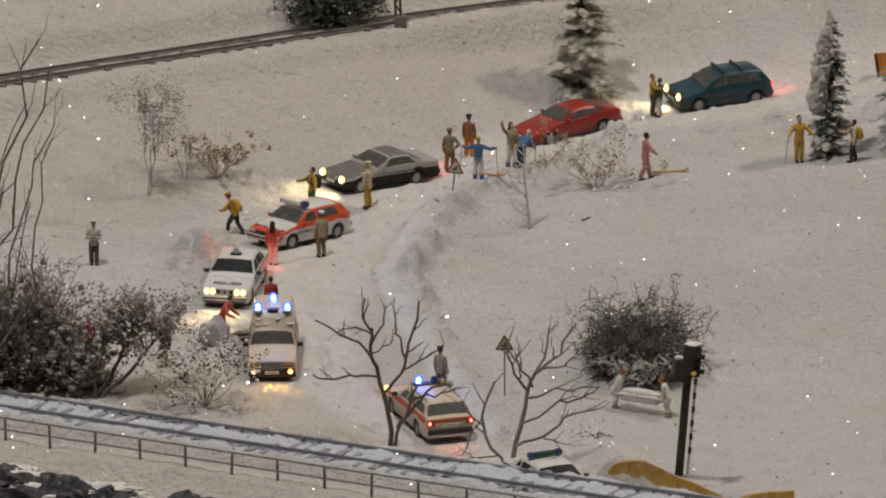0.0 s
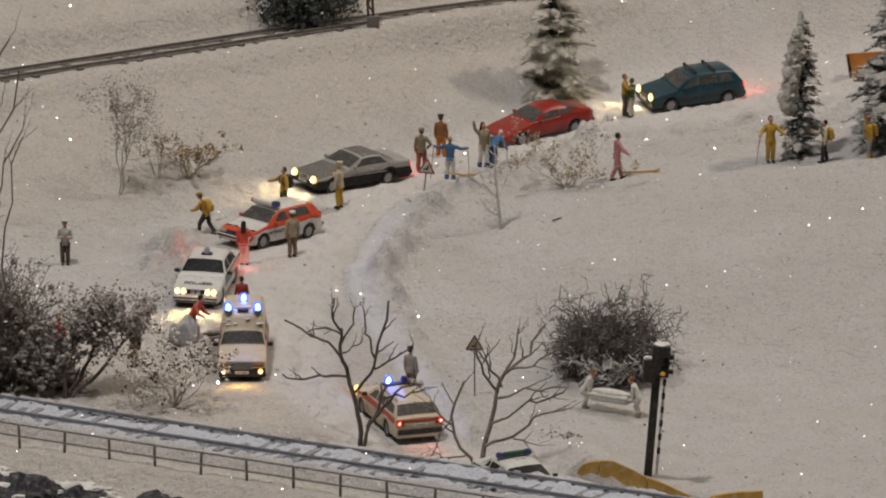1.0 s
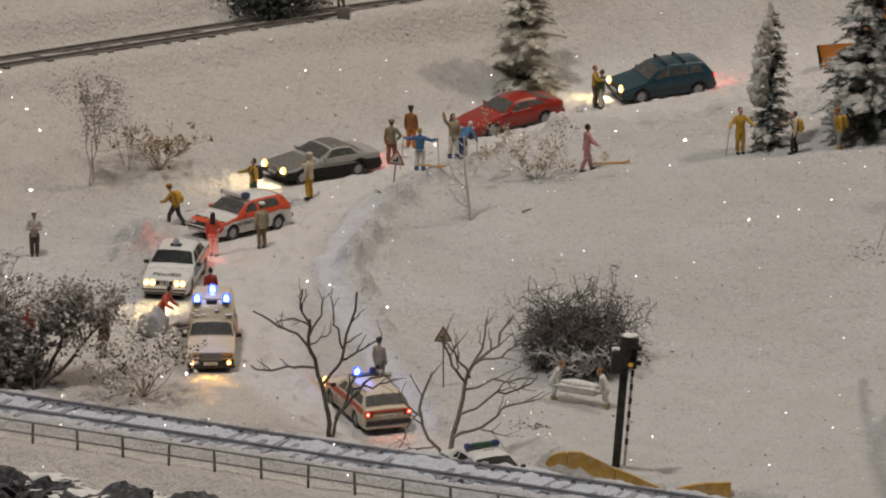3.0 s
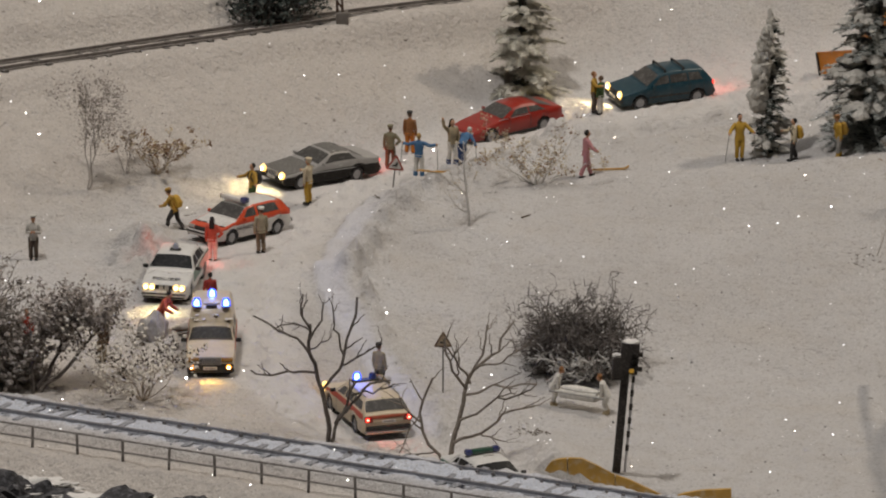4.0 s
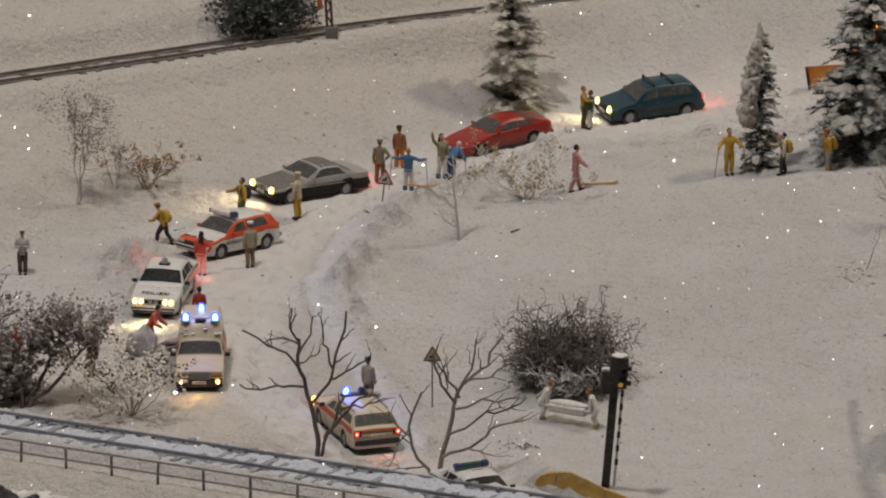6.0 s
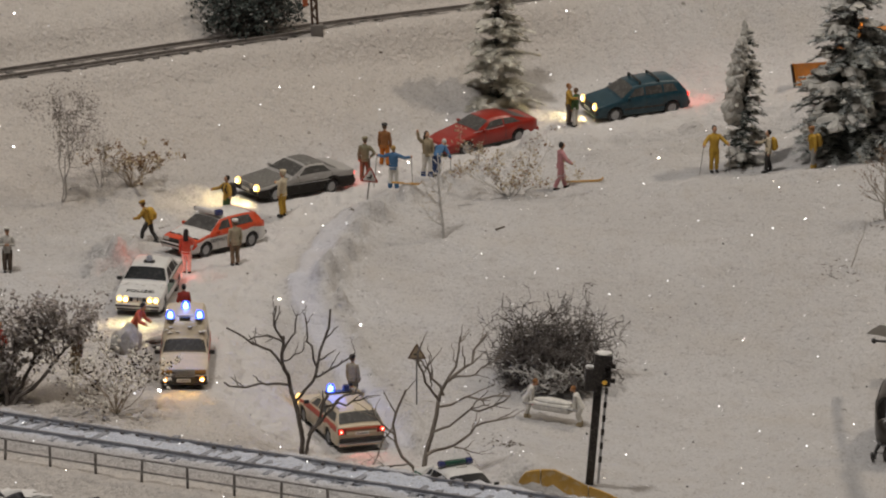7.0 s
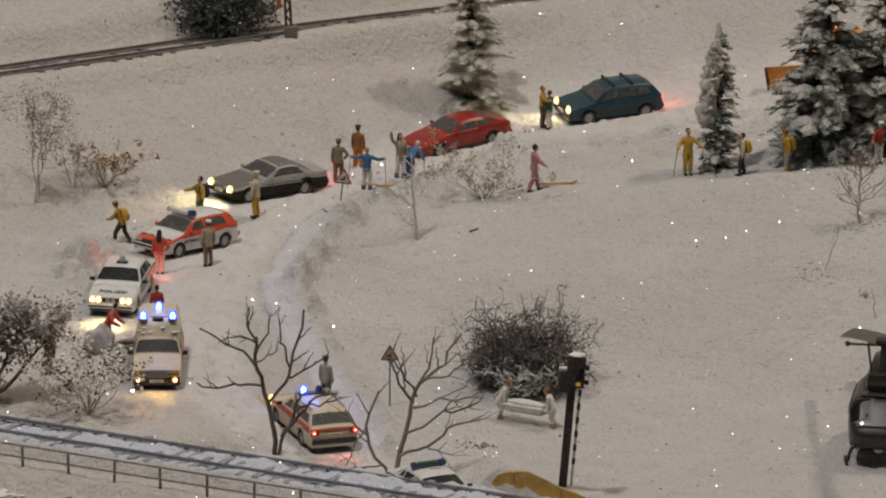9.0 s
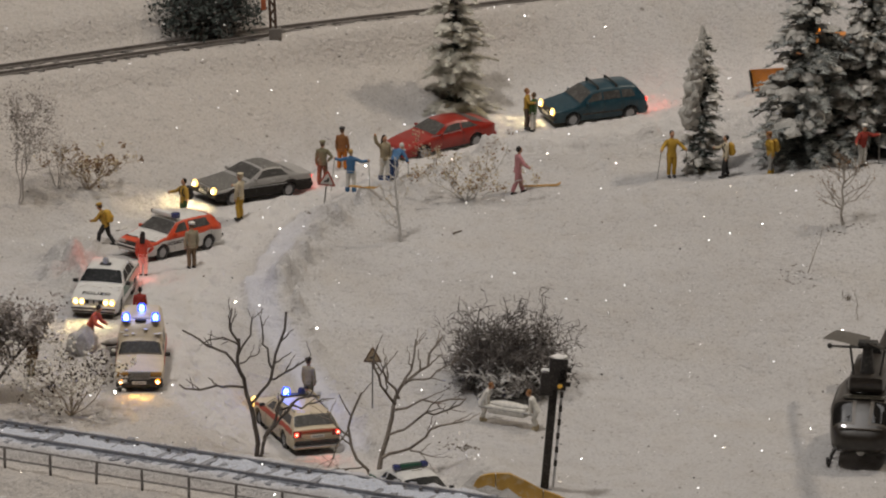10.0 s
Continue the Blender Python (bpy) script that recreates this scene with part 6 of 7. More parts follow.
crown_tree(-0.1400, 1.6126, [(0.009, 0.0), (-0.002, 0.003), (-0.014, -0.002)], (0.016, 0.004, 0.0255), 0.0170, 5200, 14, "dark frosted model tree leaning on two stems by the track", DARKLEAF, 0.00095, BARK, 90)


def tall_twigs():
    """Long leafless whips at the edge of the thicket."""
    root = thing("bare_sapling", Matrix.Translation((-0.202, 1.612, ground(-0.202, 1.612))), "tall leafless sapling with long leaning whips", "tree")
    rnd = random.Random(31)
    for bx, ex, h, r in ((0.000, 0.042, 0.151, 0.0008), (0.004, 0.044, 0.133, 0.0007), (-0.004, 0.036, 0.124, 0.0007), (0.006, 0.046, 0.112, 0.0006), (0.024, 0.0455, 0.108, 0.0006), (-0.002, 0.031, 0.092, 0.0006), (0.020, 0.036, 0.080, 0.0005)):
        bm = bmesh.new()
        y = rnd.uniform(-0.012, 0.012)
        limb(bm, [(bx * 0.4, 0, 0), (bx + (ex - bx) * 0.30, y * 0.5, h * 0.30), (bx + (ex - bx) * 0.66 + rnd.uniform(-0.002, 0.002), y, h * 0.66), (ex, y * 1.2, h)], r, r * 0.4, rnd, 1, 0.016, 4, 0.55, 6, None, 0.13)
        part("whip", bm, TWIG, root)


tall_twigs()


def shrub(x, y, wide, tall, stems, leaves, seed, label, leaf_mat, bark, leaf_size=0.0006, frost=0, frost_mat=FROST, forks=4, base_r=0.00038, lean=0.0, flock=0, dome=0.0, low=0.65):
    """An open shrub: forked stems, loose small leaves."""
    root = thing("shrub", Matrix.Translation((x, y, ground(x, y) - 0.0004)), label, "shrub")
    rnd = random.Random(seed)
    tips = []
    for k in range(stems):
        bm = bmesh.new()
        a = 2 * math.pi * (k + rnd.uniform(0, 0.6)) / stems
        s = rnd.uniform(0.35, 1.0) * wide / 2
        e = Vector((math.cos(a) * s + lean, math.sin(a) * s * 0.6, tall * rnd.uniform(low, 0.95) * (1 - dome * 2 * s / wide)))
        limb(bm, [(0, 0, 0), e * 0.4 + Vector((rnd.gauss(0, 1) * wide * 0.06, 0, tall * 0.06)), e], base_r, base_r * 0.4, rnd, 3, tall * 0.30, 4, 1.15, forks, tips, 0.16)
        part("stem", bm, bark, root)
    hubs = rnd.sample(tips, min(len(tips), max(12, (leaves + frost) // 8)))
    if leaves:
        bm = bmesh.new()
        for k in range(leaves):
            leaf(bm, rnd.choice(hubs) + Vector((rnd.gauss(0, 1), rnd.gauss(0, 1), rnd.gauss(0, 1))) * tall * 0.035, leaf_size * rnd.uniform(0.5, 1.5), rnd)
        part("foliage", bm, leaf_mat, root, smooth_faces=False)
    if frost:
        bm = bmesh.new()
        for k in range(frost):
            leaf(bm, rnd.choice(tips) + Vector((rnd.gauss(0, 1), rnd.gauss(0, 1), rnd.gauss(0, 1))) * tall * 0.035, leaf_size * rnd.uniform(0.7, 1.7), rnd)
        for k in range(flock):
            r = rnd.uniform(0.0003, 0.0009)
            lump(bm, rnd.choice(tips) + Vector((rnd.gauss(0, 1), rnd.gauss(0, 1), rnd.gauss(-0.4, 1))) * tall * 0.04, (r, r, r * 0.8), seed + k, 0.7, 2)
        part("frost", bm, frost_mat, root, "white frost clinging to twigs", smooth_faces=False)
    return root


def sapling(x, y, tip, r, seed, label, bark, twigs, length, leaves=0, leaf_mat=None):
    """One thin stem with fine side twigs."""
    root = thing("sapling", Matrix.Translation((x, y, ground(x, y) - 0.0005)), label, "tree")
    rnd = random.Random(seed)
    tip, tips = Vector(tip), []
    stem = [tip * (k / 6) + Vector((rnd.gauss(0, 1), rnd.gauss(0, 1), 0)) * 0.0004 for k in range(7)]
    bm = bmesh.new()
    tube(bm, stem, [r * (1 - 0.11 * k) for k in range(7)], 6)
    part("trunk", bm, bark, root)
    for k in range(twigs):
        p = tip * rnd.uniform(0.12, 0.95)
        a = rnd.uniform(0, 2 * math.pi)
        l = length * rnd.uniform(0.4, 1.0) * (1.15 - p.z / tip.z)
        d = Vector((math.cos(a), math.sin(a) * 0.6, rnd.uniform(0.2, 1.0))).normalized() * l
        bm = bmesh.new()
        limb(bm, [p, p + d * 0.5, p + d + Vector((0, 0, l * 0.15))], r * 0.45, r * 0.2, rnd, 2, l * 0.45, 4, 0.9, 3, tips, 0.14)
        part("twig", bm, bark, root)
    if leaves:
        bm = bmesh.new()
        for k in range(leaves):
            leaf(bm, rnd.choice(tips), rnd.uniform(0.00022, 0.0005), rnd)
        part("foliage", bm, leaf_mat or DRYLEAF, root, smooth_faces=False)
    return root


shrub(-0.0965, 1.6040, 0.066, 0.036, 15, 460, 41, "frosted open shrub with small dark leaves by the track", BROWNLEAF, PALESTEM, 0.00072, 420, frost_mat=HOAR, forks=3, base_r=0.00024, lean=-0.004, flock=150, dome=0.2, low=0.25)
shrub(-0.1020, 1.8882, 0.054, 0.0215, 11, 640, 42, "small shrub with dry brown leaves on the hillside", DRYLEAF, PALESTEM, 0.00062, 260, frost_mat=FLOCKLEAF, base_r=0.00026, forks=3, lean=0.002, dome=0.35)
crown_tree(-0.1313, 1.8613, [(0.003, 0.0), (-0.004, 0.002), (0.0, -0.002)], (0.003, 0.0, 0.0365), 0.0165, 3300, 43, "faded brown small tree with thin crown on the snowy hillside", GREYLEAF, 0.00050, FADEDBARK, 0, thick=0.00032)
crown_tree(-0.1154, 1.8822, [(0.002, 0.0), (-0.004, 0.002), (0.004, -0.002)], (-0.002, 0.0, 0.020), 0.010, 500, 47, "faded grey small tree with thin crown on the snowy hillside", GREYLEAF, 0.0004, FADEDBARK, 0, thick=0.00026)
shrub(0.0676, 1.8822, 0.058, 0.0265, 9, 420, 44, "frosted shrub with dry yellow leaves on the road bank", DRYLEAF, WHITEBARK, 0.00055, 620, frost_mat=FLOCKLEAF, base_r=0.00034, low=0.30)
sapling(0.0378, 1.8222, (-0.0032, 0.002, 0.0385), 0.00078, 45, "thin whitish birch sapling in the snow", WHITEBARK, 16, 0.018, 300, FLOCKLEAF)
sapling(0.2318, 1.8245, (0.0008, 0.001, 0.0320), 0.0007, 46, "thin leafless sapling on the open slope", PALEBARK, 26, 0.021, 520)
sapling(0.2144, 1.7832, (0.0060, 0.001, 0.0210), 0.00030, 48, "thin leafless twig on the open slope", PALEBARK, 4, 0.007)
sapling(0.2330, 1.7450, (-0.0010, 0.001, 0.0150), 0.00026, 49, "thin leafless twig on the open slope", PALEBARK, 4, 0.007)


def slab(bm, c, out, l, w, h, seed, rough=0.45, sub=2):
    """A drooping, uneven pad of snow that lies along a branch."""
    side = Vector((-out.y, out.x, 0))
    g = bmesh.ops.create_icosphere(bm, subdivisions=sub, radius=1.0)
    q = Vector((seed * 2.3, seed * 0.7, seed * 1.1))
    for v in g["verts"]:
        p = v.co.copy()
        k = 1 + rough * (noise.noise(p * 1.6 + q) + 0.6 * noise.noise(p * 4.2 + q) + 0.3 * noise.noise(p * 9.0 + q))
        v.co = Vector(c) + out * p.x * l * k + side * p.y * w * k + Vector((0, 0, p.z * h * k - 0.30 * l * max(0.0, p.x) ** 2 - 0.25 * w * p.y * p.y))


def needle(bm, p, d, q):
    """One flat tuft of needles with a keel."""
    v = [bm.verts.new(c) for c in (p - q, p + q, p + d, p + d * 0.4 - Vector((0, 0, 0.0003)))]
    bm.faces.new((v[0], v[1], v[2]))
    bm.faces.new((v[1], v[3], v[2]))
    bm.faces.new((v[3], v[0], v[2]))


def fir(x, y, tall, wide, seed, label, snow=0.6, power=1.0, start=0.02, sparse=1.0, rime=0.35, step=0.0030, dense=1.0, gap=0.0, spray=0.30, pad=0.0042, rime_mat=None, snow_mat=None, column=0, slabs=0.5, slab_low=0.0, top=0, core=1):
    """A snowy fir: trunk, drooping needle sprays in tiers, and pads of snow."""
    root = thing("fir_tree", Matrix.Translation((x, y, ground(x, y) - 0.0008)), label, "fir tree")
    rnd = random.Random(seed)
    bm = bmesh.new()
    tube(bm, [(0, 0, 0), (0.0005, 0, tall * 0.5), (0, 0.0004, tall)], [tall * 0.017, tall * 0.012, tall * 0.003], 8)
    part("trunk", bm, BARK, root)
    nb, sb, rb = bmesh.new(), bmesh.new(), bmesh.new()
    tiers = int(tall / step)
    for t in range(tiers):
        f = t / tiers
        reach = wide / 2 * (1 - f) ** power + 0.0012
        for k in range(int(rnd.randint(6, 9) * sparse + 0.5)):
            z = tall * (start + (1 - start) * f) + rnd.uniform(-0.3, 0.3) * (step if not gap else gap)
            a = rnd.uniform(0, 2 * math.pi)
            l = reach * rnd.uniform(0.5, 1.15)
            out = Vector((math.cos(a), math.sin(a), 0))
            side = Vector((-out.y, out.x, 0))
            droop = rnd.uniform(0.15, 0.5)
            spine = [Vector((0, 0, z)) + out * l * u + Vector((0, 0, -l * droop * u * u + l * 0.12 * u)) for u in (0, 0.33, 0.66, 1.0)]
            tube(nb, spine, [0.0003, 0.00028, 0.00022, 0.0001], 3)
            for n in range(int((14 + l / 0.0006) * dense)):
                u = rnd.uniform(0.12, 1.0)
                i = min(int(u * 3), 2)
                p = spine[i].lerp(spine[i + 1], u * 3 - i)
                w = l * spray * (1.15 - u) + 0.0009
                d = (side * rnd.choice((-1, 1)) + out * rnd.uniform(0.2, 1.0) + Vector((0, 0, rnd.uniform(-0.6, 0.25)))).normalized() * w * rnd.uniform(0.6, 1.2)
                q = Vector((0, 0, 1)).cross(d).normalized() * 0.00024
                if rnd.random() < rime * (0.4 + 0.9 * u):
                    needle(rb, p + Vector((0, 0, 0.0003)), d, q * 1.7)
                else:
                    needle(nb, p, d, q)
            for c in range(int(snow * rnd.uniform(2, 9))):
                u = rnd.uniform(0.30, 1.0)
                i = min(int(u * 3), 2)
                p = spine[i].lerp(spine[i + 1], u * 3 - i)
                r = pad * rnd.uniform(0.12, 0.32)
                lump(sb, p + side * rnd.uniform(-1, 1) * l * spray * 0.6 * (1.2 - u) + Vector((0, 0, r * 0.15)), (r * rnd.uniform(0.7, 1.4), r * rnd.uniform(0.7, 1.2), r * rnd.uniform(0.35, 0.8)), seed * 7 + t * 11 + k * 3 + c, 0.6, 1)
            if f >= slab_low and rnd.random() < slabs:
                m = rnd.uniform(0.50, 0.78)
                c = spine[1].lerp(spine[2], m) + Vector((0, 0, 0.0006))
                slab(sb, c, out, l * rnd.uniform(0.18, 0.32) + 0.0008, l * rnd.uniform(0.08, 0.17) + 0.0009, l * 0.06 + 0.0007, seed * 5 + t * 13 + k, 0.75)
                for e in range(2):
                    r = l * rnd.uniform(0.05, 0.11) + 0.0006
                    slab(sb, c + side * rnd.uniform(-1, 1) * l * 0.22 + out * rnd.uniform(-0.3, 0.5) * l * 0.5 - Vector((0, 0, l * 0.05)), out, r * 1.3, r, r * 0.6, seed * 3 + t * 7 + k + e * 50, 0.7)
    for k in range(int(tall / 0.0007) * core):
        # dark inner needles close to the trunk
        z = tall * rnd.uniform(0.03, 0.97)
        a = rnd.uniform(0, 2 * math.pi)
        d = Vector((math.cos(a), math.sin(a), rnd.uniform(-0.5, 0.5))) * (0.0016 + wide * 0.07 * (1 - z / tall))
        for n in range(4):
            e = Vector((rnd.gauss(0, 1), rnd.gauss(0, 1), rnd.gauss(-0.2, 0.7))).normalized() * 0.0016
            needle(nb, Vector((0, 0, z)) + d * rnd.uniform(0.2, 1.0), e, e.orthogonal().normalized() * 0.0003)
    for k in range(column):
        # drifted snow plastered on the weather side
        f = 0.42 + 0.50 * k / column
        r = 0.0030 + 0.0016 * min(1.0, (1 - f) * 2.2)
        lump(sb, (-0.0010 - 0.0085 * (0.96 - f) + rnd.uniform(-1, 1) * r * 0.15, -0.0045, tall * f), (r * rnd.uniform(0.75, 1.0), r, r * rnd.uniform(1.0, 1.3)), seed + k, 0.65, 3)
    for k in range(top):
        # a frosted leader
        f = k / top
        lump(sb, (rnd.uniform(-0.0003, 0.0003), -0.0006, tall * (0.93 + 0.09 * f)), (0.0021 - 0.0012 * f, 0.0020 - 0.0012 * f, 0.0022), seed + 90 + k, 0.45, 2)
    part("needle_spray", nb, NEEDLE, root, smooth_faces=False)
    part("rime", rb, rime_mat or RIME, root, "frosted needles", smooth_faces=False)
    tagged(part("snow", sb, snow_mat or TREESNOW, root, "pads of snow on the branches"), kind="stuff")
    return root


PALERIME = material("pale_rime", (0.62, 0.60, 0.53), 0.85, vary=0.25, scale=250, dirt=(0.32, 0.31, 0.27), dirt_amount=0.4)
FLOCK = material("tan_flock", (0.54, 0.515, 0.445), 0.9, vary=0.25, scale=260, bump=0.9, bump_scale=1500, dirt=(0.32, 0.30, 0.26), dirt_amount=0.5)
fir(0.0640, 2.0370, 0.080, 0.039, 61, "dark fir with soft layers of frosted branches on the roadside", 0.10, 0.42, sparse=1.3, rime=2.2, step=0.0064, dense=2.8, gap=0.006, start=0.06, spray=0.42, rime_mat=PALERIME, snow_mat=FLOCK, slabs=0.20, core=5)
fir(0.1740, 1.9160, 0.066, 0.0235, 62, "slender fir heavily laden with snow", 0.18, 0.5, column=11, rime=0.30, slabs=0.30, top=5)
fir(0.2240, 1.9230, 0.102, 0.068, 63, "tall fir laden with snow on the brow of the slope", 0.30, 0.80, rime=0.8, dense=2.2, pad=0.0050, slabs=0.50, slab_low=0.10)
fir(0.2500, 1.9330, 0.108, 0.054, 64, "tall fir laden with snow on the brow of the slope", 0.45, 0.7, rime=0.85, dense=1.8, pad=0.0056, slabs=0.65)
fir(0.2720, 1.9330, 0.092, 0.048, 65, "tall fir laden with snow on the brow of the slope", 0.45, 0.7, rime=0.85, dense=1.8, pad=0.0056, slabs=0.75)


# ---- signs, signal, mast, plough, helicopter ----
def road_sign(x, y, height, size, face_mat, edge_mat, label, lean=0.0):
    root = thing("warning_sign", Matrix.Translation((x, y, ground(x, y) - 0.001)) @ Matrix.Rotation(radians(lean), 4, "Y"), label, "road sign", "triangular warning signs")
    bm = bmesh.new()
    tube(bm, [(0, 0, 0), (0, 0, height)], 0.00034, 7)
    part("post", bm, material("sign_post", (0.16, 0.15, 0.14), 0.6, 0.3, dirt=(0.4, 0.4, 0.4), dirt_amount=0.3), root)

    def tri(r, t, front):
        b = bmesh.new()
        low = height + size * 0.02
        loops = []
        for yy in (-t, 0):
            loops.append([b.verts.new((r * math.cos(a), yy - front, low + r * math.sin(a))) for a in (math.radians(90), math.radians(210), math.radians(330))])
        b.faces.new(loops[0])
        b.faces.new(loops[1][::-1])
        for k in range(3):
            b.faces.new((loops[0][k], loops[1][k], loops[1][(k + 1) % 3], loops[0][(k + 1) % 3]))
        bmesh.ops.recalc_face_normals(b, faces=b.faces)
        bmesh.ops.bevel(b, geom=[e for e in b.edges if abs(e.verts[0].co.y - e.verts[1].co.y) > t * 0.5], offset=r * 0.08, segments=2, affect="EDGES")
        return b
    plate = part("plate", tri(size * 0.62, 0.0004, 0.0004), edge_mat, root, smooth_faces=False)
    part("face", tri(size * 0.44, 0.0002, 0.0008), face_mat, plate, smooth_faces=False)
    bm = bmesh.new()
    box(bm, (-0.0003, -0.0012, height - size * 0.02), (size * 0.26, 0.0002, size * 0.09), bevel=0.00005)
    box(bm, (0.0005, -0.0012, height + size * 0.10), (size * 0.10, 0.0002, size * 0.16), bevel=0.00005)
    part("pictogram", bm, INK, plate)


SIGNRED = material("sign_red", (0.33, 0.06, 0.035), 0.5, vary=0.15, dirt=(0.3, 0.2, 0.15), dirt_amount=0.3)
SIGNWHITE = material("sign_white", (0.58, 0.55, 0.50), 0.5, vary=0.1)
SIGNBEIGE = material("sign_beige", (0.42, 0.33, 0.20), 0.55, vary=0.2, dirt=(0.12, 0.09, 0.06), dirt_amount=0.7, scale=900)
SIGNDARK = material("sign_brown", (0.17, 0.11, 0.06), 0.6, vary=0.2)
road_sign(0.0036, 1.8586, 0.0158, 0.0078, SIGNWHITE, SIGNRED, "triangular red-edged warning sign on a thin grey post", 6)
road_sign(0.0258, 1.6657, 0.0232, 0.0075, SIGNBEIGE, SIGNDARK, "weathered beige triangular warning sign on a thin post", 0)


def light_signal(x, y):
    """Dark railway signal with lamp head beside the near line."""
    z0 = ground(x, y)
    root = thing("railway_signal", Matrix.Translation((x, y, z0)) @ Matrix.Rotation(radians(4.5), 4, "Y"), "dark railway light signal on a steel mast with snow cap", "railway signal")
    iron = material("signal_iron", (0.030, 0.026, 0.024), 0.6, 0.2, vary=0.3, dirt=(0.2, 0.17, 0.15), dirt_amount=0.35, scale=500)
    pale = material("signal_pipe", (0.50, 0.50, 0.52), 0.6, vary=0.2)
    h = 0.0325 - z0
    bm = bmesh.new()
    box(bm, (0, 0, h * 0.42), (0.0032, 0.0030, h * 0.86), bevel=0.0004)
    part("mast", bm, iron, root)
    bm = bmesh.new()
    tube(bm, [(0.0034, 0, 0), (0.0034, 0, h * 0.80)], 0.00055, 7)
    part("cable_pipe", bm, pale, root, "pale grey cable pipe")
    for k in range(6):
        bm = bmesh.new()
        box(bm, (0.0034, -0.0003, h * (0.20 + 0.11 * k)), (0.0013, 0.0013, 0.0026), bevel=0.0002)
        part("bracket", bm, iron, root)
    bm = bmesh.new()
    box(bm, (0.0010, -0.0010, h * 0.925), (0.0072, 0.0050, 0.0125), bevel=0.0002)
    head = part("lamp_head", bm, iron, root)
    bm = bmesh.new()
    box(bm, (-0.0030, -0.0010, h * 0.84), (0.0050, 0.0045, 0.0090), bevel=0.0002)
    part("lamp_box", bm, iron, root)
    lens = [material("signal_yellow", (0.75, 0.42, 0.05), 0.3, emit=(1.0, 0.55, 0.08), power=0.25), iron, iron]
    for k, (px, pz) in enumerate(((0.0022, 0.835), (0.0030, 0.955), (0.0030, 0.90))):
        bm = bmesh.new()
        tube(bm, [(px, -0.0030, h * pz), (px, -0.0050, h * pz)], [0.0013, 0.0013], 12, close=False)
        part("hood", bm, iron, head)
        bm = bmesh.new()
        tube(bm, [(px, -0.0034, h * pz), (px, -0.0040, h * pz)], [0.0011, 0.0009], 12)
        part("lens", bm, lens[k], head)
    for sx, pz in ((0.0062, 0.955), (0.0064, 0.84)):
        bm = bmesh.new()
        tube(bm, [(0.003, -0.001, h * pz), (sx, -0.001, h * pz)], [0.0008, 0.0011], 8)
        part("side_lamp", bm, iron, head)
    bm = bmesh.new()
    lump(bm, (0.0010, -0.001, h * 0.925 + 0.0066), (0.0036, 0.0026, 0.0009), 3, 0.4, 2)
    part("snow_cap", bm, FROST, root, "cap of snow")
    bm = bmesh.new()
    lump(bm, (-0.0036, -0.001, h * 0.84 + 0.0050), (0.0022, 0.0022, 0.0010), 5, 0.4, 2)
    part("snow_cap", bm, FROST, root, "cap of snow")


light_signal(0.0945, 1.5500)


def line_mast(x, y):
    """Rust-brown mast with a concrete foot at the far line."""
    z0 = ground(x, y)
    root = thing("line_mast", Matrix.Translation((x, y, z0 - 0.0006)) @ Matrix.Rotation(radians(-3), 4, "Y"), "rusty lattice line mast on a concrete foot by the far track", "line mast")
    rust = material("mast_rust", (0.10, 0.06, 0.042), 0.7, 0.2, vary=0.3)
    bm = bmesh.new()
    box(bm, (0.0008, 0, 0.0024), (0.0058, 0.0055, 0.0062), bevel=0.0004)
    part("foot", bm, material("mast_concrete", (0.15, 0.135, 0.12), 0.85, vary=0.2, bump=0.3), root, "weathered concrete foot")
    for dx in (-0.0012, 0.0012):
        bm = bmesh.new()
        box(bm, (dx, 0, 0.034), (0.0012, 0.0016, 0.064), bevel=0.0001)
        part("upright", bm, rust, root)
    for k in range(14):
        bm = bmesh.new()
        s = 1 if k % 2 else -1
        tube(bm, [(-0.0012 * s, 0, 0.007 + 0.0042 * k), (0.0012 * s, 0, 0.011 + 0.0042 * k)], 0.0005, 4)
        part("lattice_bar", bm, rust, root)
    bm = bmesh.new()
    box(bm, (-0.0040, -0.0006, 0.0185), (0.0024, 0.0006, 0.0080), bevel=0.0001)
    part("marker_board", bm, material("board_orange", (0.42, 0.11, 0.04), 0.6, vary=0.2), root, "small orange marker board")


line_mast(-0.0212, 2.0415)


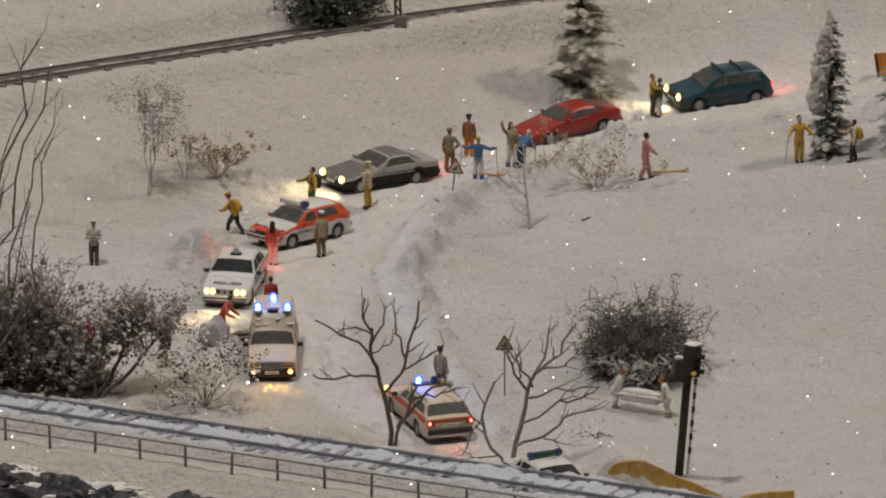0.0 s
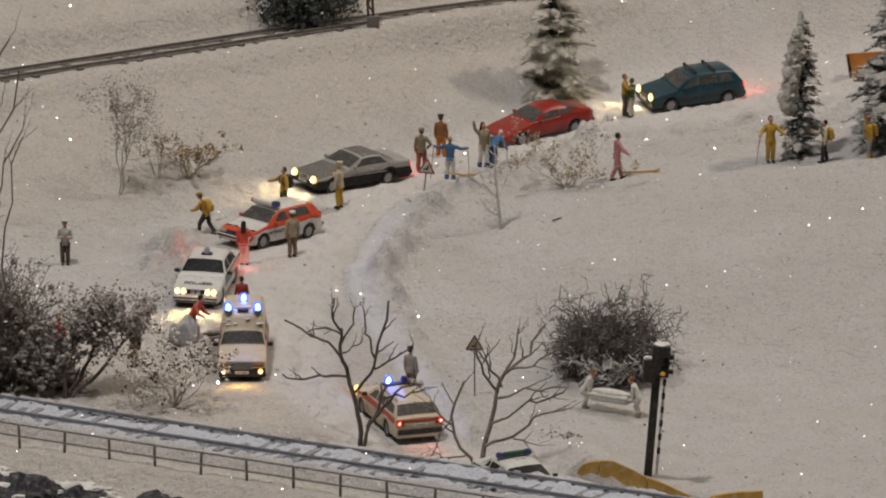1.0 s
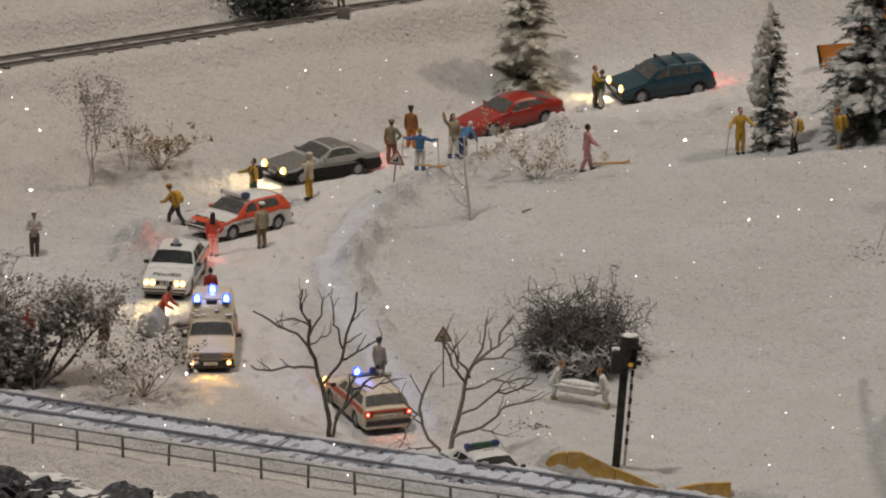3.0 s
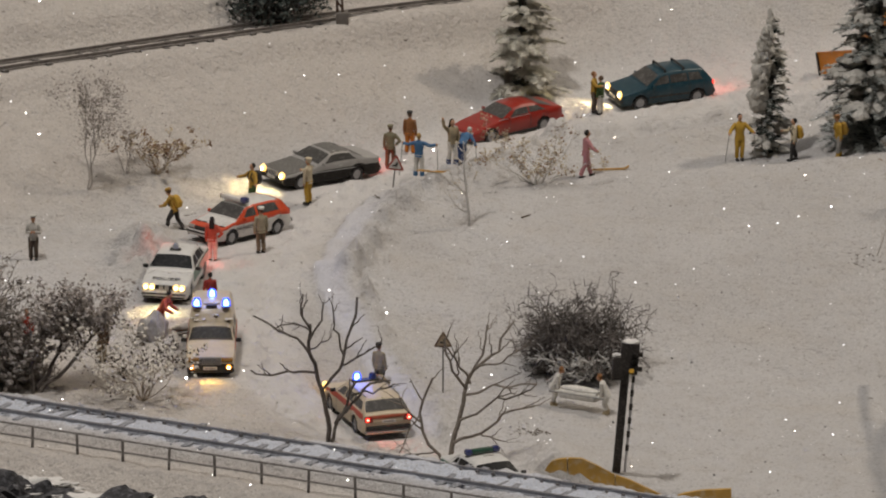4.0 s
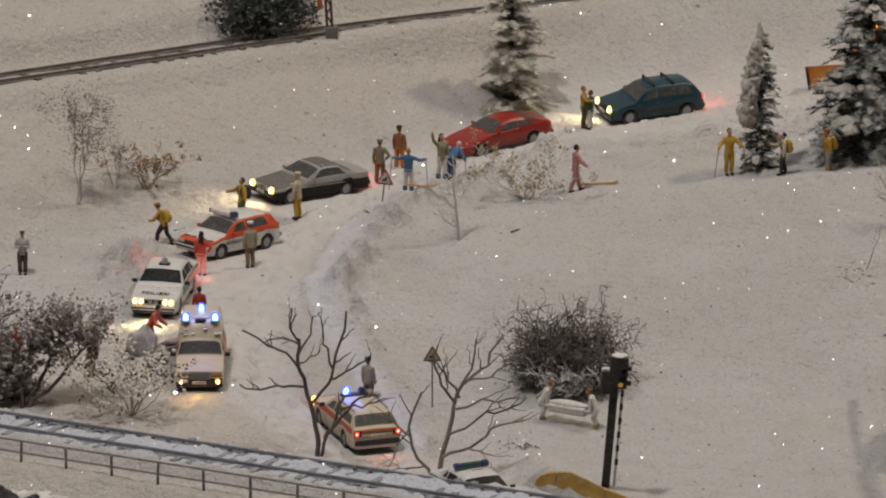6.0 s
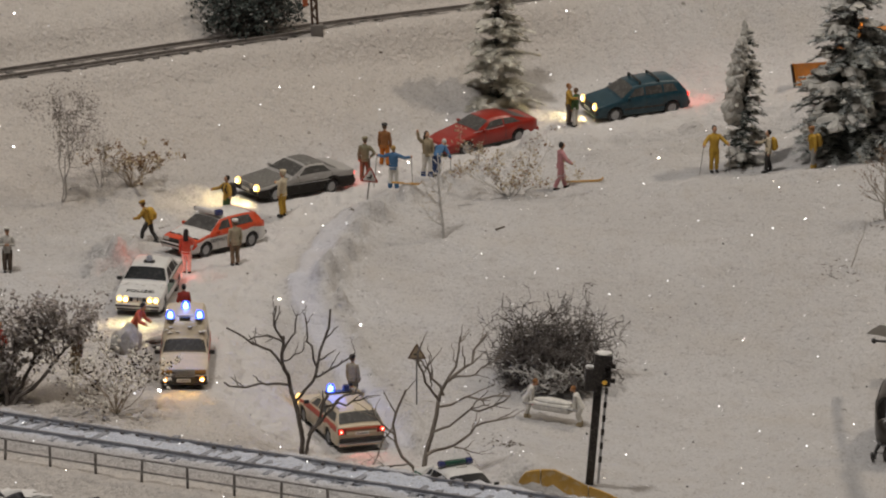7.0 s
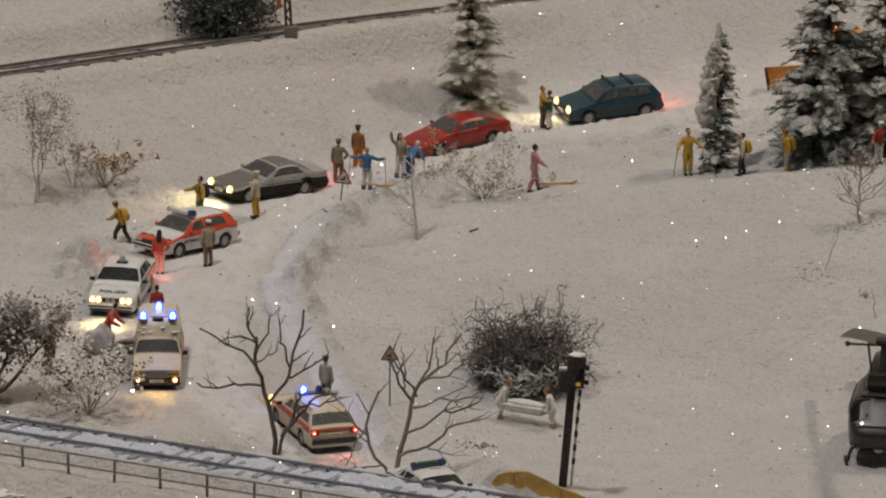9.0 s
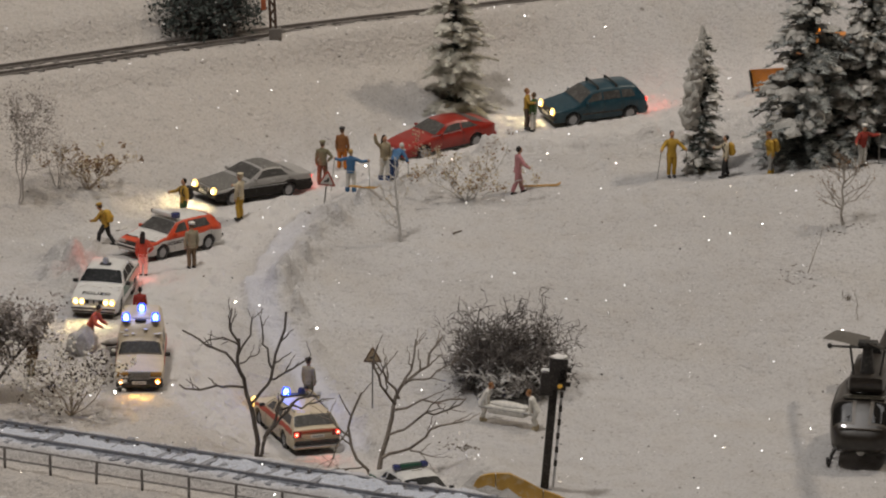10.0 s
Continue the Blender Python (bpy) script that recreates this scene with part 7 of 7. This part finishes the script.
def snow_plough(x, y, heading):
    """Orange snow plough half hidden by the firs."""
    root = thing("snow_plough", Matrix.Translation((x, y, ground(0.2205, 2.0515) - 0.001)) @ Matrix.Rotation(radians(heading), 4, "Z"), "orange snow plough lorry with curved blade behind the firs", "snow plough")
    orange = material("plough_orange", (0.60, 0.22, 0.03), 0.45, vary=0.15, dirt=(0.5, 0.3, 0.15), dirt_amount=0.4)
    bm = bmesh.new()
    n = 9
    rows = []
    for k in range(n):
        a = radians(-60 + 105 * k / (n - 1))
        px, pz = 2.9 + 0.45 * (1 - math.cos(a)), 0.72 + 0.80 * math.sin(a)
        rows.append([bm.verts.new(Vector((px + t, s * 1.35, pz)) * K) for s, t in ((-1, 0), (1, 0.25), (1, 0.29), (-1, 0.04))])
    for a, b in zip(rows, rows[1:]):
        for i in range(4):
            bm.faces.new((a[i], a[(i + 1) % 4], b[(i + 1) % 4], b[i]))
    bm.faces.new(rows[0])
    bm.faces.new(rows[-1][::-1])
    bmesh.ops.recalc_face_normals(bm, faces=bm.faces)
    swing = Matrix.Translation(Vector((3.0, 0, 0)) * K) @ Matrix.Rotation(radians(40), 4, "Z") @ Matrix.Rotation(radians(10), 4, "X") @ Matrix.Translation(Vector((-3.0, 0, 0)) * K)
    bm.transform(swing)
    blade = part("blade", bm, orange, root, "orange curved plough blade")
    part("blade_edge", rbox((3.06, 0, 0.06), (0.10, 2.7, 0.12), 0.02), BLACK, blade).matrix_basis = swing
    part("blade_end", rbox((3.0, -1.36, 0.65), (0.30, 0.05, 1.25), 0.02), BLACK, blade).matrix_basis = swing
    part("cab", rbox((1.3, 0, 1.75), (1.7, 2.2, 1.9), 0.18), orange, root)
    part("windscreen", rbox((2.14, 0, 2.1), (0.06, 1.9, 0.75), 0.03), GLASS, root)
    for s in (1, -1):
        part("side_window", rbox((1.4, s * 1.10, 2.1), (1.0, 0.05, 0.7), 0.03), GLASS, root)
        part("headlamp", disc((2.15, s * 0.8, 1.1), 0.14, 0.06), DULLLAMP, root)
    part("skip", rbox((-1.7, 0, 1.5), (3.6, 2.2, 0.9), 0.08), material("skip_grey", (0.10, 0.095, 0.09), 0.6, vary=0.2), root)
    part("chassis", rbox((-0.4, 0, 0.8), (5.6, 1.0, 0.35), 0.05), BLACK, root)
    part("beacon", disc((1.3, 0.0, 2.7), 0.16, 0.25, (0, 0, 1)), AMBERLAMP, root, "glowing amber beacon")
    part("blade_arm", rbox((2.55, 0, 0.7), (0.9, 0.7, 0.18), 0.04), BLACK, root)
    tyre = None
    for px in (1.4, -2.3):
        for s in (1, -1):
            if tyre is None:
                b = bmesh.new()
                tube(b, [Vector((0, -0.16, 0)) * K, Vector((0, -0.12, 0)) * K, Vector((0, 0.12, 0)) * K, Vector((0, 0.16, 0)) * K], [0.40 * K, 0.48 * K, 0.48 * K, 0.40 * K], 18)
                tyre = part("wheel", b, RUBBER, root)
                tyre.matrix_basis = Matrix.Translation(Vector((px, s * 0.95, 0.48)) * K)
            else:
                again(tyre, Matrix.Translation(Vector((px, s * 0.95, 0.48)) * K))


snow_plough(0.2520, 2.0660, -155)


def helicopter(x, y, heading):
    """Dark olive transport helicopter standing on skids."""
    root = thing("helicopter", Matrix.Translation((x, y, ground(x, y))) @ Matrix.Rotation(radians(heading), 4, "Z"), "dark olive helicopter with skids and two-bladed rotor standing in snow", "helicopter")
    olive = material("heli_olive", (0.024, 0.019, 0.0145), 0.36, vary=0.3, coat=0.25, dirt=(0.05, 0.042, 0.033), dirt_amount=0.4, scale=220)
    pane = material("heli_glass", (0.014, 0.013, 0.012), 0.08, vary=0.2, shine=0.6)
    rim = material("heli_window_frame", (0.075, 0.062, 0.048), 0.45, vary=0.2)
    form = [(0, 0.62, 0.88, 1.24), (0.12, 0.94, 0.74, 1.42), (0.4, 1.16, 0.58, 1.70), (0.9, 1.28, 0.50, 2.16), (1.2, 1.31, 0.47, 2.32), (1.6, 1.34, 0.45, 2.36), (2.2, 1.35, 0.45, 2.36), (3.6, 1.35, 0.45, 2.38), (4.4, 1.18, 0.55, 2.36), (5.1, 0.78, 0.95, 2.45), (6.0, 0.48, 1.35, 2.35), (9.0, 0.27, 1.75, 2.35), (11.4, 0.16, 2.0, 2.42)]

    def at(s, a, grow=0.0):
        w, lo, hi = (table([(r[0], r[i]) for r in form], s) for i in (1, 2, 3))
        c, d = math.cos(a), math.sin(a)
        e = 0.50
        return Vector((3.0 - s, (w * 0.90 + grow) * math.copysign(abs(c) ** e, c), (lo + hi) / 2 + ((hi - lo) / 2 + grow) * math.copysign(abs(d) ** e, d))) * K

    bm = bmesh.new()
    n = 28
    st = [0, 0.05, 0.12, 0.25, 0.4, 0.65, 0.9, 1.2, 1.5, 1.85, 2.2, 2.9, 3.6, 4.0, 4.4, 4.75, 5.1, 5.5, 6.0, 7.5, 9.0, 11.4]
    rings = [[bm.verts.new(at(s, 2 * math.pi * k / n)) for k in range(n)] for s in st]
    for a, b in zip(rings, rings[1:]):
        for k in range(n):
            bm.faces.new((a[k], b[k], b[(k + 1) % n], a[(k + 1) % n]))
    bm.faces.new(rings[0])
    bm.faces.new(rings[-1][::-1])
    bmesh.ops.recalc_face_normals(bm, faces=bm.faces)
    part("fuselage", bm, olive, root)

    def patch(s0, s1, a0, a1, grow):
        b = bmesh.new()
        g = [[b.verts.new(at(s0 + (s1 - s0) * i / 6, radians(a0 + (a1 - a0) * j / 6), grow)) for i in range(7)] for j in range(7)]
        for p, q in zip(g, g[1:]):
            for i in range(6):
                b.faces.new((p[i], p[i + 1], q[i + 1], q[i]))
        bmesh.ops.recalc_face_normals(b, faces=b.faces)
        return b

    def window(name, s0, s1, a0, a1):
        ds, da = (s1 - s0) * 0.07, (a1 - a0) * 0.06
        surround = part(name, patch(s0, s1, a0, a1, 0.012), rim, root, "brownish window frame")
        part("pane", patch(s0 + ds, s1 - ds, a0 + da, a1 - da, 0.024), pane, surround, "dark reflecting pane")

    window("windscreen", 0.34, 1.16, 24, 87.5)
    window("windscreen", 0.34, 1.16, 92.5, 156)
    window("chin_window", 0.10, 0.60, -66, -12)
    window("chin_window", 0.10, 0.60, 192, 246)
    window("door_window", 1.35, 2.1, 2, 34)
    window("door_window", 1.35, 2.1, 146, 178)
    window("cabin_window", 2.4, 3.7, 2, 30)
    window("cabin_window", 2.4, 3.7, 150, 178)
    part("nose_band", rbox((2.80, 0, 1.52), (0.10, 1.5, 0.06), 0.02), material("heli_band", (0.06, 0.05, 0.04), 0.5), root)
    part("engine_cowl", rbox((-0.25, 0, 2.70), (3.3, 1.30, 0.70), 0.22), olive, root)
    part("roof_window", rbox((1.62, 0.0, 2.37), (0.5, 1.5, 0.03), 0.01), material("roof_glass", (0.05, 0.045, 0.035), 0.15, vary=0.2), root, "tinted roof pane")
    part("landing_light", disc((2.70, 0.0, 0.66), 0.16, 0.05, (1, 0, -0.4)), DULLLAMP, root)
    for s in (1, -1):
        part("wiper", rbox((2.42, s * 0.45, 1.88), (0.42, 0.03, 0.03), 0.008, s * 0.3), BLACK, root)
    part("exhaust", disc((-1.9, 0, 2.95), 0.26, 0.55, (-1, 0, 0.1), bulge=0.05), BLACK, root)
    bm = bmesh.new()
    tube(bm, [Vector((0.7, 0, 2.4)) * K, Vector((0.85, 0, 3.2)) * K, Vector((0.9, 0, 3.95)) * K, Vector((0.9, 0, 4.15)) * K], [0.44 * K, 0.24 * K, 0.17 * K, 0.10 * K], 10)
    mast = part("rotor_mast", bm, BLACK, root)
    for s in (1, -1):
        bm = bmesh.new()
        tube(bm, [Vector((1.1, s * 0.42, 2.7)) * K, Vector((0.95, s * 0.62, 4.05)) * K], 0.045 * K, 5)
        part("control_rod", bm, BLACK, mast)
    part("rotor_hub", rbox((0.9, 0, 4.15), (0.5, 0.7, 0.16), 0.05), BLACK, mast)
    bm = bmesh.new()
    tube(bm, [Vector((0.9, -1.35, 3.98)) * K, Vector((0.9, 1.35, 3.98)) * K], 0.045 * K, 6)
    for s in (1, -1):
        ball(bm, Vector((0.9, s * 1.35, 3.98)) * K, 0.10 * K, 0, 8, 6)
    part("stabiliser_bar", bm, BLACK, mast)
    for s in (1, -1):
        bm = bmesh.new()
        d = Vector((-0.95, -0.31, -0.20)) * s
        e = Vector((0.31, -0.95, -0.60 * s)).normalized()
        rows = []
        for u in (0.25, 0.7, 1.3, 2.6, 4.2, 6.4):
            c = Vector((0.9, 0, 4.15 - 0.004 * u * u)) + d * u
            w = 0.10 if u < 0.4 else 0.30
            rows.append([bm.verts.new((c + e * w * a + Vector((0, 0, b))) * K) for a, b in ((-1, 0), (0, 0.03), (1, 0), (0, -0.03))])
        for p, q in zip(rows, rows[1:]):
            for k in range(4):
                bm.faces.new((p[k], p[(k + 1) % 4], q[(k + 1) % 4], q[k]))
        bm.faces.new(rows[0][::-1])
        bm.faces.new(rows[-1])
        bmesh.ops.recalc_face_normals(bm, faces=bm.faces)
        part("rotor_blade", bm, material("blade_grey", (0.10, 0.09, 0.075), 0.6, vary=0.2), mast, smooth_faces=False)
    for s in (1, -1):
        bm = bmesh.new()
        tube(bm, [Vector(p) * K for p in ((2.75, s * 1.16, 0.38), (2.6, s * 1.16, 0.14), (2.3, s * 1.16, 0.05), (-1.0, s * 1.16, 0.05), (-1.3, s * 1.16, 0.07))], 0.06 * K, 7)
        part("skid", bm, BLACK, root)
        for px in (1.6, -0.4):
            bm = bmesh.new()
            tube(bm, [Vector(p) * K for p in ((px, s * 0.6, 0.62), (px, s * 0.95, 0.45), (px, s * 1.16, 0.07))], 0.05 * K, 6)
            part("skid_leg", bm, BLACK, root)
    part("tailplane", rbox((-6.2, 0, 2.1), (0.6, 2.6, 0.08), 0.03), olive, root)


helicopter(0.2290, 1.6230, -100)


# ---- loose things in the snow ----
def boulder(x, y, r, seed, label):
    bm = bmesh.new()
    lump(bm, (0, 0, r[2] * 0.55), r, seed, 0.35, 3)
    ob = part("snowy_boulder", bm, material("rimed_stone", (0.36, 0.345, 0.325), 0.85, vary=0.2, scale=200, bump=0.6, dirt=(0.55, 0.54, 0.53), dirt_amount=0.5))
    ob.matrix_world = Matrix.Translation((x, y, ground(x, y) - 0.0006))
    tagged(ob, label, "boulder")


# a plain lump for the rounded grey-white heap beside the bending helper
boulder(-0.0952, 1.6765, (0.0058, 0.005, 0.0078), 4, "rounded grey-white heap")


def glitter():
    """Bright flakes strewn over the snow."""
    rnd = random.Random(77)
    bm = bmesh.new()
    for k in range(2800):
        x, y = rnd.uniform(-0.24, 0.29), rnd.uniform(1.46, 2.16)
        r = 0.00013 + 0.00040 * rnd.random() ** 4.5
        n = Vector((rnd.gauss(0, 0.22), rnd.gauss(-0.62, 0.22), 0.78)).normalized()
        side = n.orthogonal().normalized()
        up = n.cross(side)
        c = Vector((x, y, ground(x, y) + r * 0.75))
        loops = [[bm.verts.new(c + n * t + (side * math.cos(a) + up * math.sin(a)) * r) for a in [math.pi / 3 * i for i in range(6)]] for t in (-r * 0.12, r * 0.12)]
        bm.faces.new(loops[0][::-1])
        bm.faces.new(loops[1])
        for i in range(6):
            bm.faces.new((loops[0][i], loops[0][(i + 1) % 6], loops[1][(i + 1) % 6], loops[1][i]))
    ob = part("snow_glitter", bm, material("glitter_flake", (0.95, 0.95, 0.95), 0.16, 1.0, vary=0.0), smooth_faces=False)
    tagged(ob, "bright glitter flakes strewn over the snow", "glitter", kind="stuff")


glitter()


def debris():
    """Dark crumbs and bits of dry plant in the snow."""
    rnd = random.Random(78)
    bm = bmesh.new()
    for k in range(420):
        x, y = rnd.uniform(-0.24, 0.29), rnd.uniform(1.56, 2.12)
        r = 0.00012 + 0.0004 * rnd.random() ** 5
        lump(bm, (x, y, ground(x, y)), (r * 1.6, r, r * 0.7), k, 0.6, 1)
    for cx, cy, n, sp in ((0.0595, 1.6188, 34, 0.0035), (0.066, 1.614, 18, 0.0018), (0.2090, 1.780, 26, 0.004), (0.232, 1.822, 24, 0.004), (-0.086, 1.852, 10, 0.0016)):
        for k in range(n):
            x, y = cx + rnd.gauss(0, sp), cy + rnd.gauss(0, sp)
            a = rnd.uniform(0, 6.28)
            l = rnd.uniform(0.0005, 0.0018)
            z = ground(x, y) + 0.0002
            tube(bm, [(x, y, z), (x + math.cos(a) * l, y + math.sin(a) * l, z + rnd.uniform(0, 0.0006))], [0.00022, 0.0001], 4)
    for cx, cy, n, dx, dy in ((-0.1790, 2.0700, 9, 0.012, -0.006), (-0.1420, 2.0760, 14, 0.013, -0.008), (-0.1240, 2.0680, 7, 0.006, -0.004), (0.0010, 1.8520, 8, -0.005, 0.001), (0.2290, 1.7620, 6, 0.003, 0.004)):
        for k in range(n):
            t = rnd.uniform(-0.5, 0.5)
            x, y = cx + dx * t + rnd.gauss(0, 0.0008), cy + dy * t + rnd.gauss(0, 0.0012)
            l = rnd.uniform(0.002, 0.0048)
            a = math.atan2(dy, dx) + rnd.gauss(0, 0.35)
            tube(bm, [(x, y, ground(x, y)), (x + math.cos(a) * l * 0.6, y + math.sin(a) * l * 0.6, ground(x + math.cos(a) * l * 0.6, y + math.sin(a) * l * 0.6) + 0.0007), (x + math.cos(a) * l, y + math.sin(a) * l, ground(x + math.cos(a) * l, y + math.sin(a) * l) + 0.0002)], [0.00016, 0.00014, 0.00008], 4)
    tube(bm, [(0.0610, 1.8290, ground(0.061, 1.829) + 0.0004), (0.0648, 1.8330, ground(0.0648, 1.833) + 0.0006)], [0.0005, 0.0003], 5)
    ob = part("dry_plant_crumbs", bm, material("crumb_brown", (0.10, 0.075, 0.05), 0.9, vary=0.4))
    tagged(ob, "dark crumbs and dry plant bits in the snow", "debris", kind="stuff")


debris()
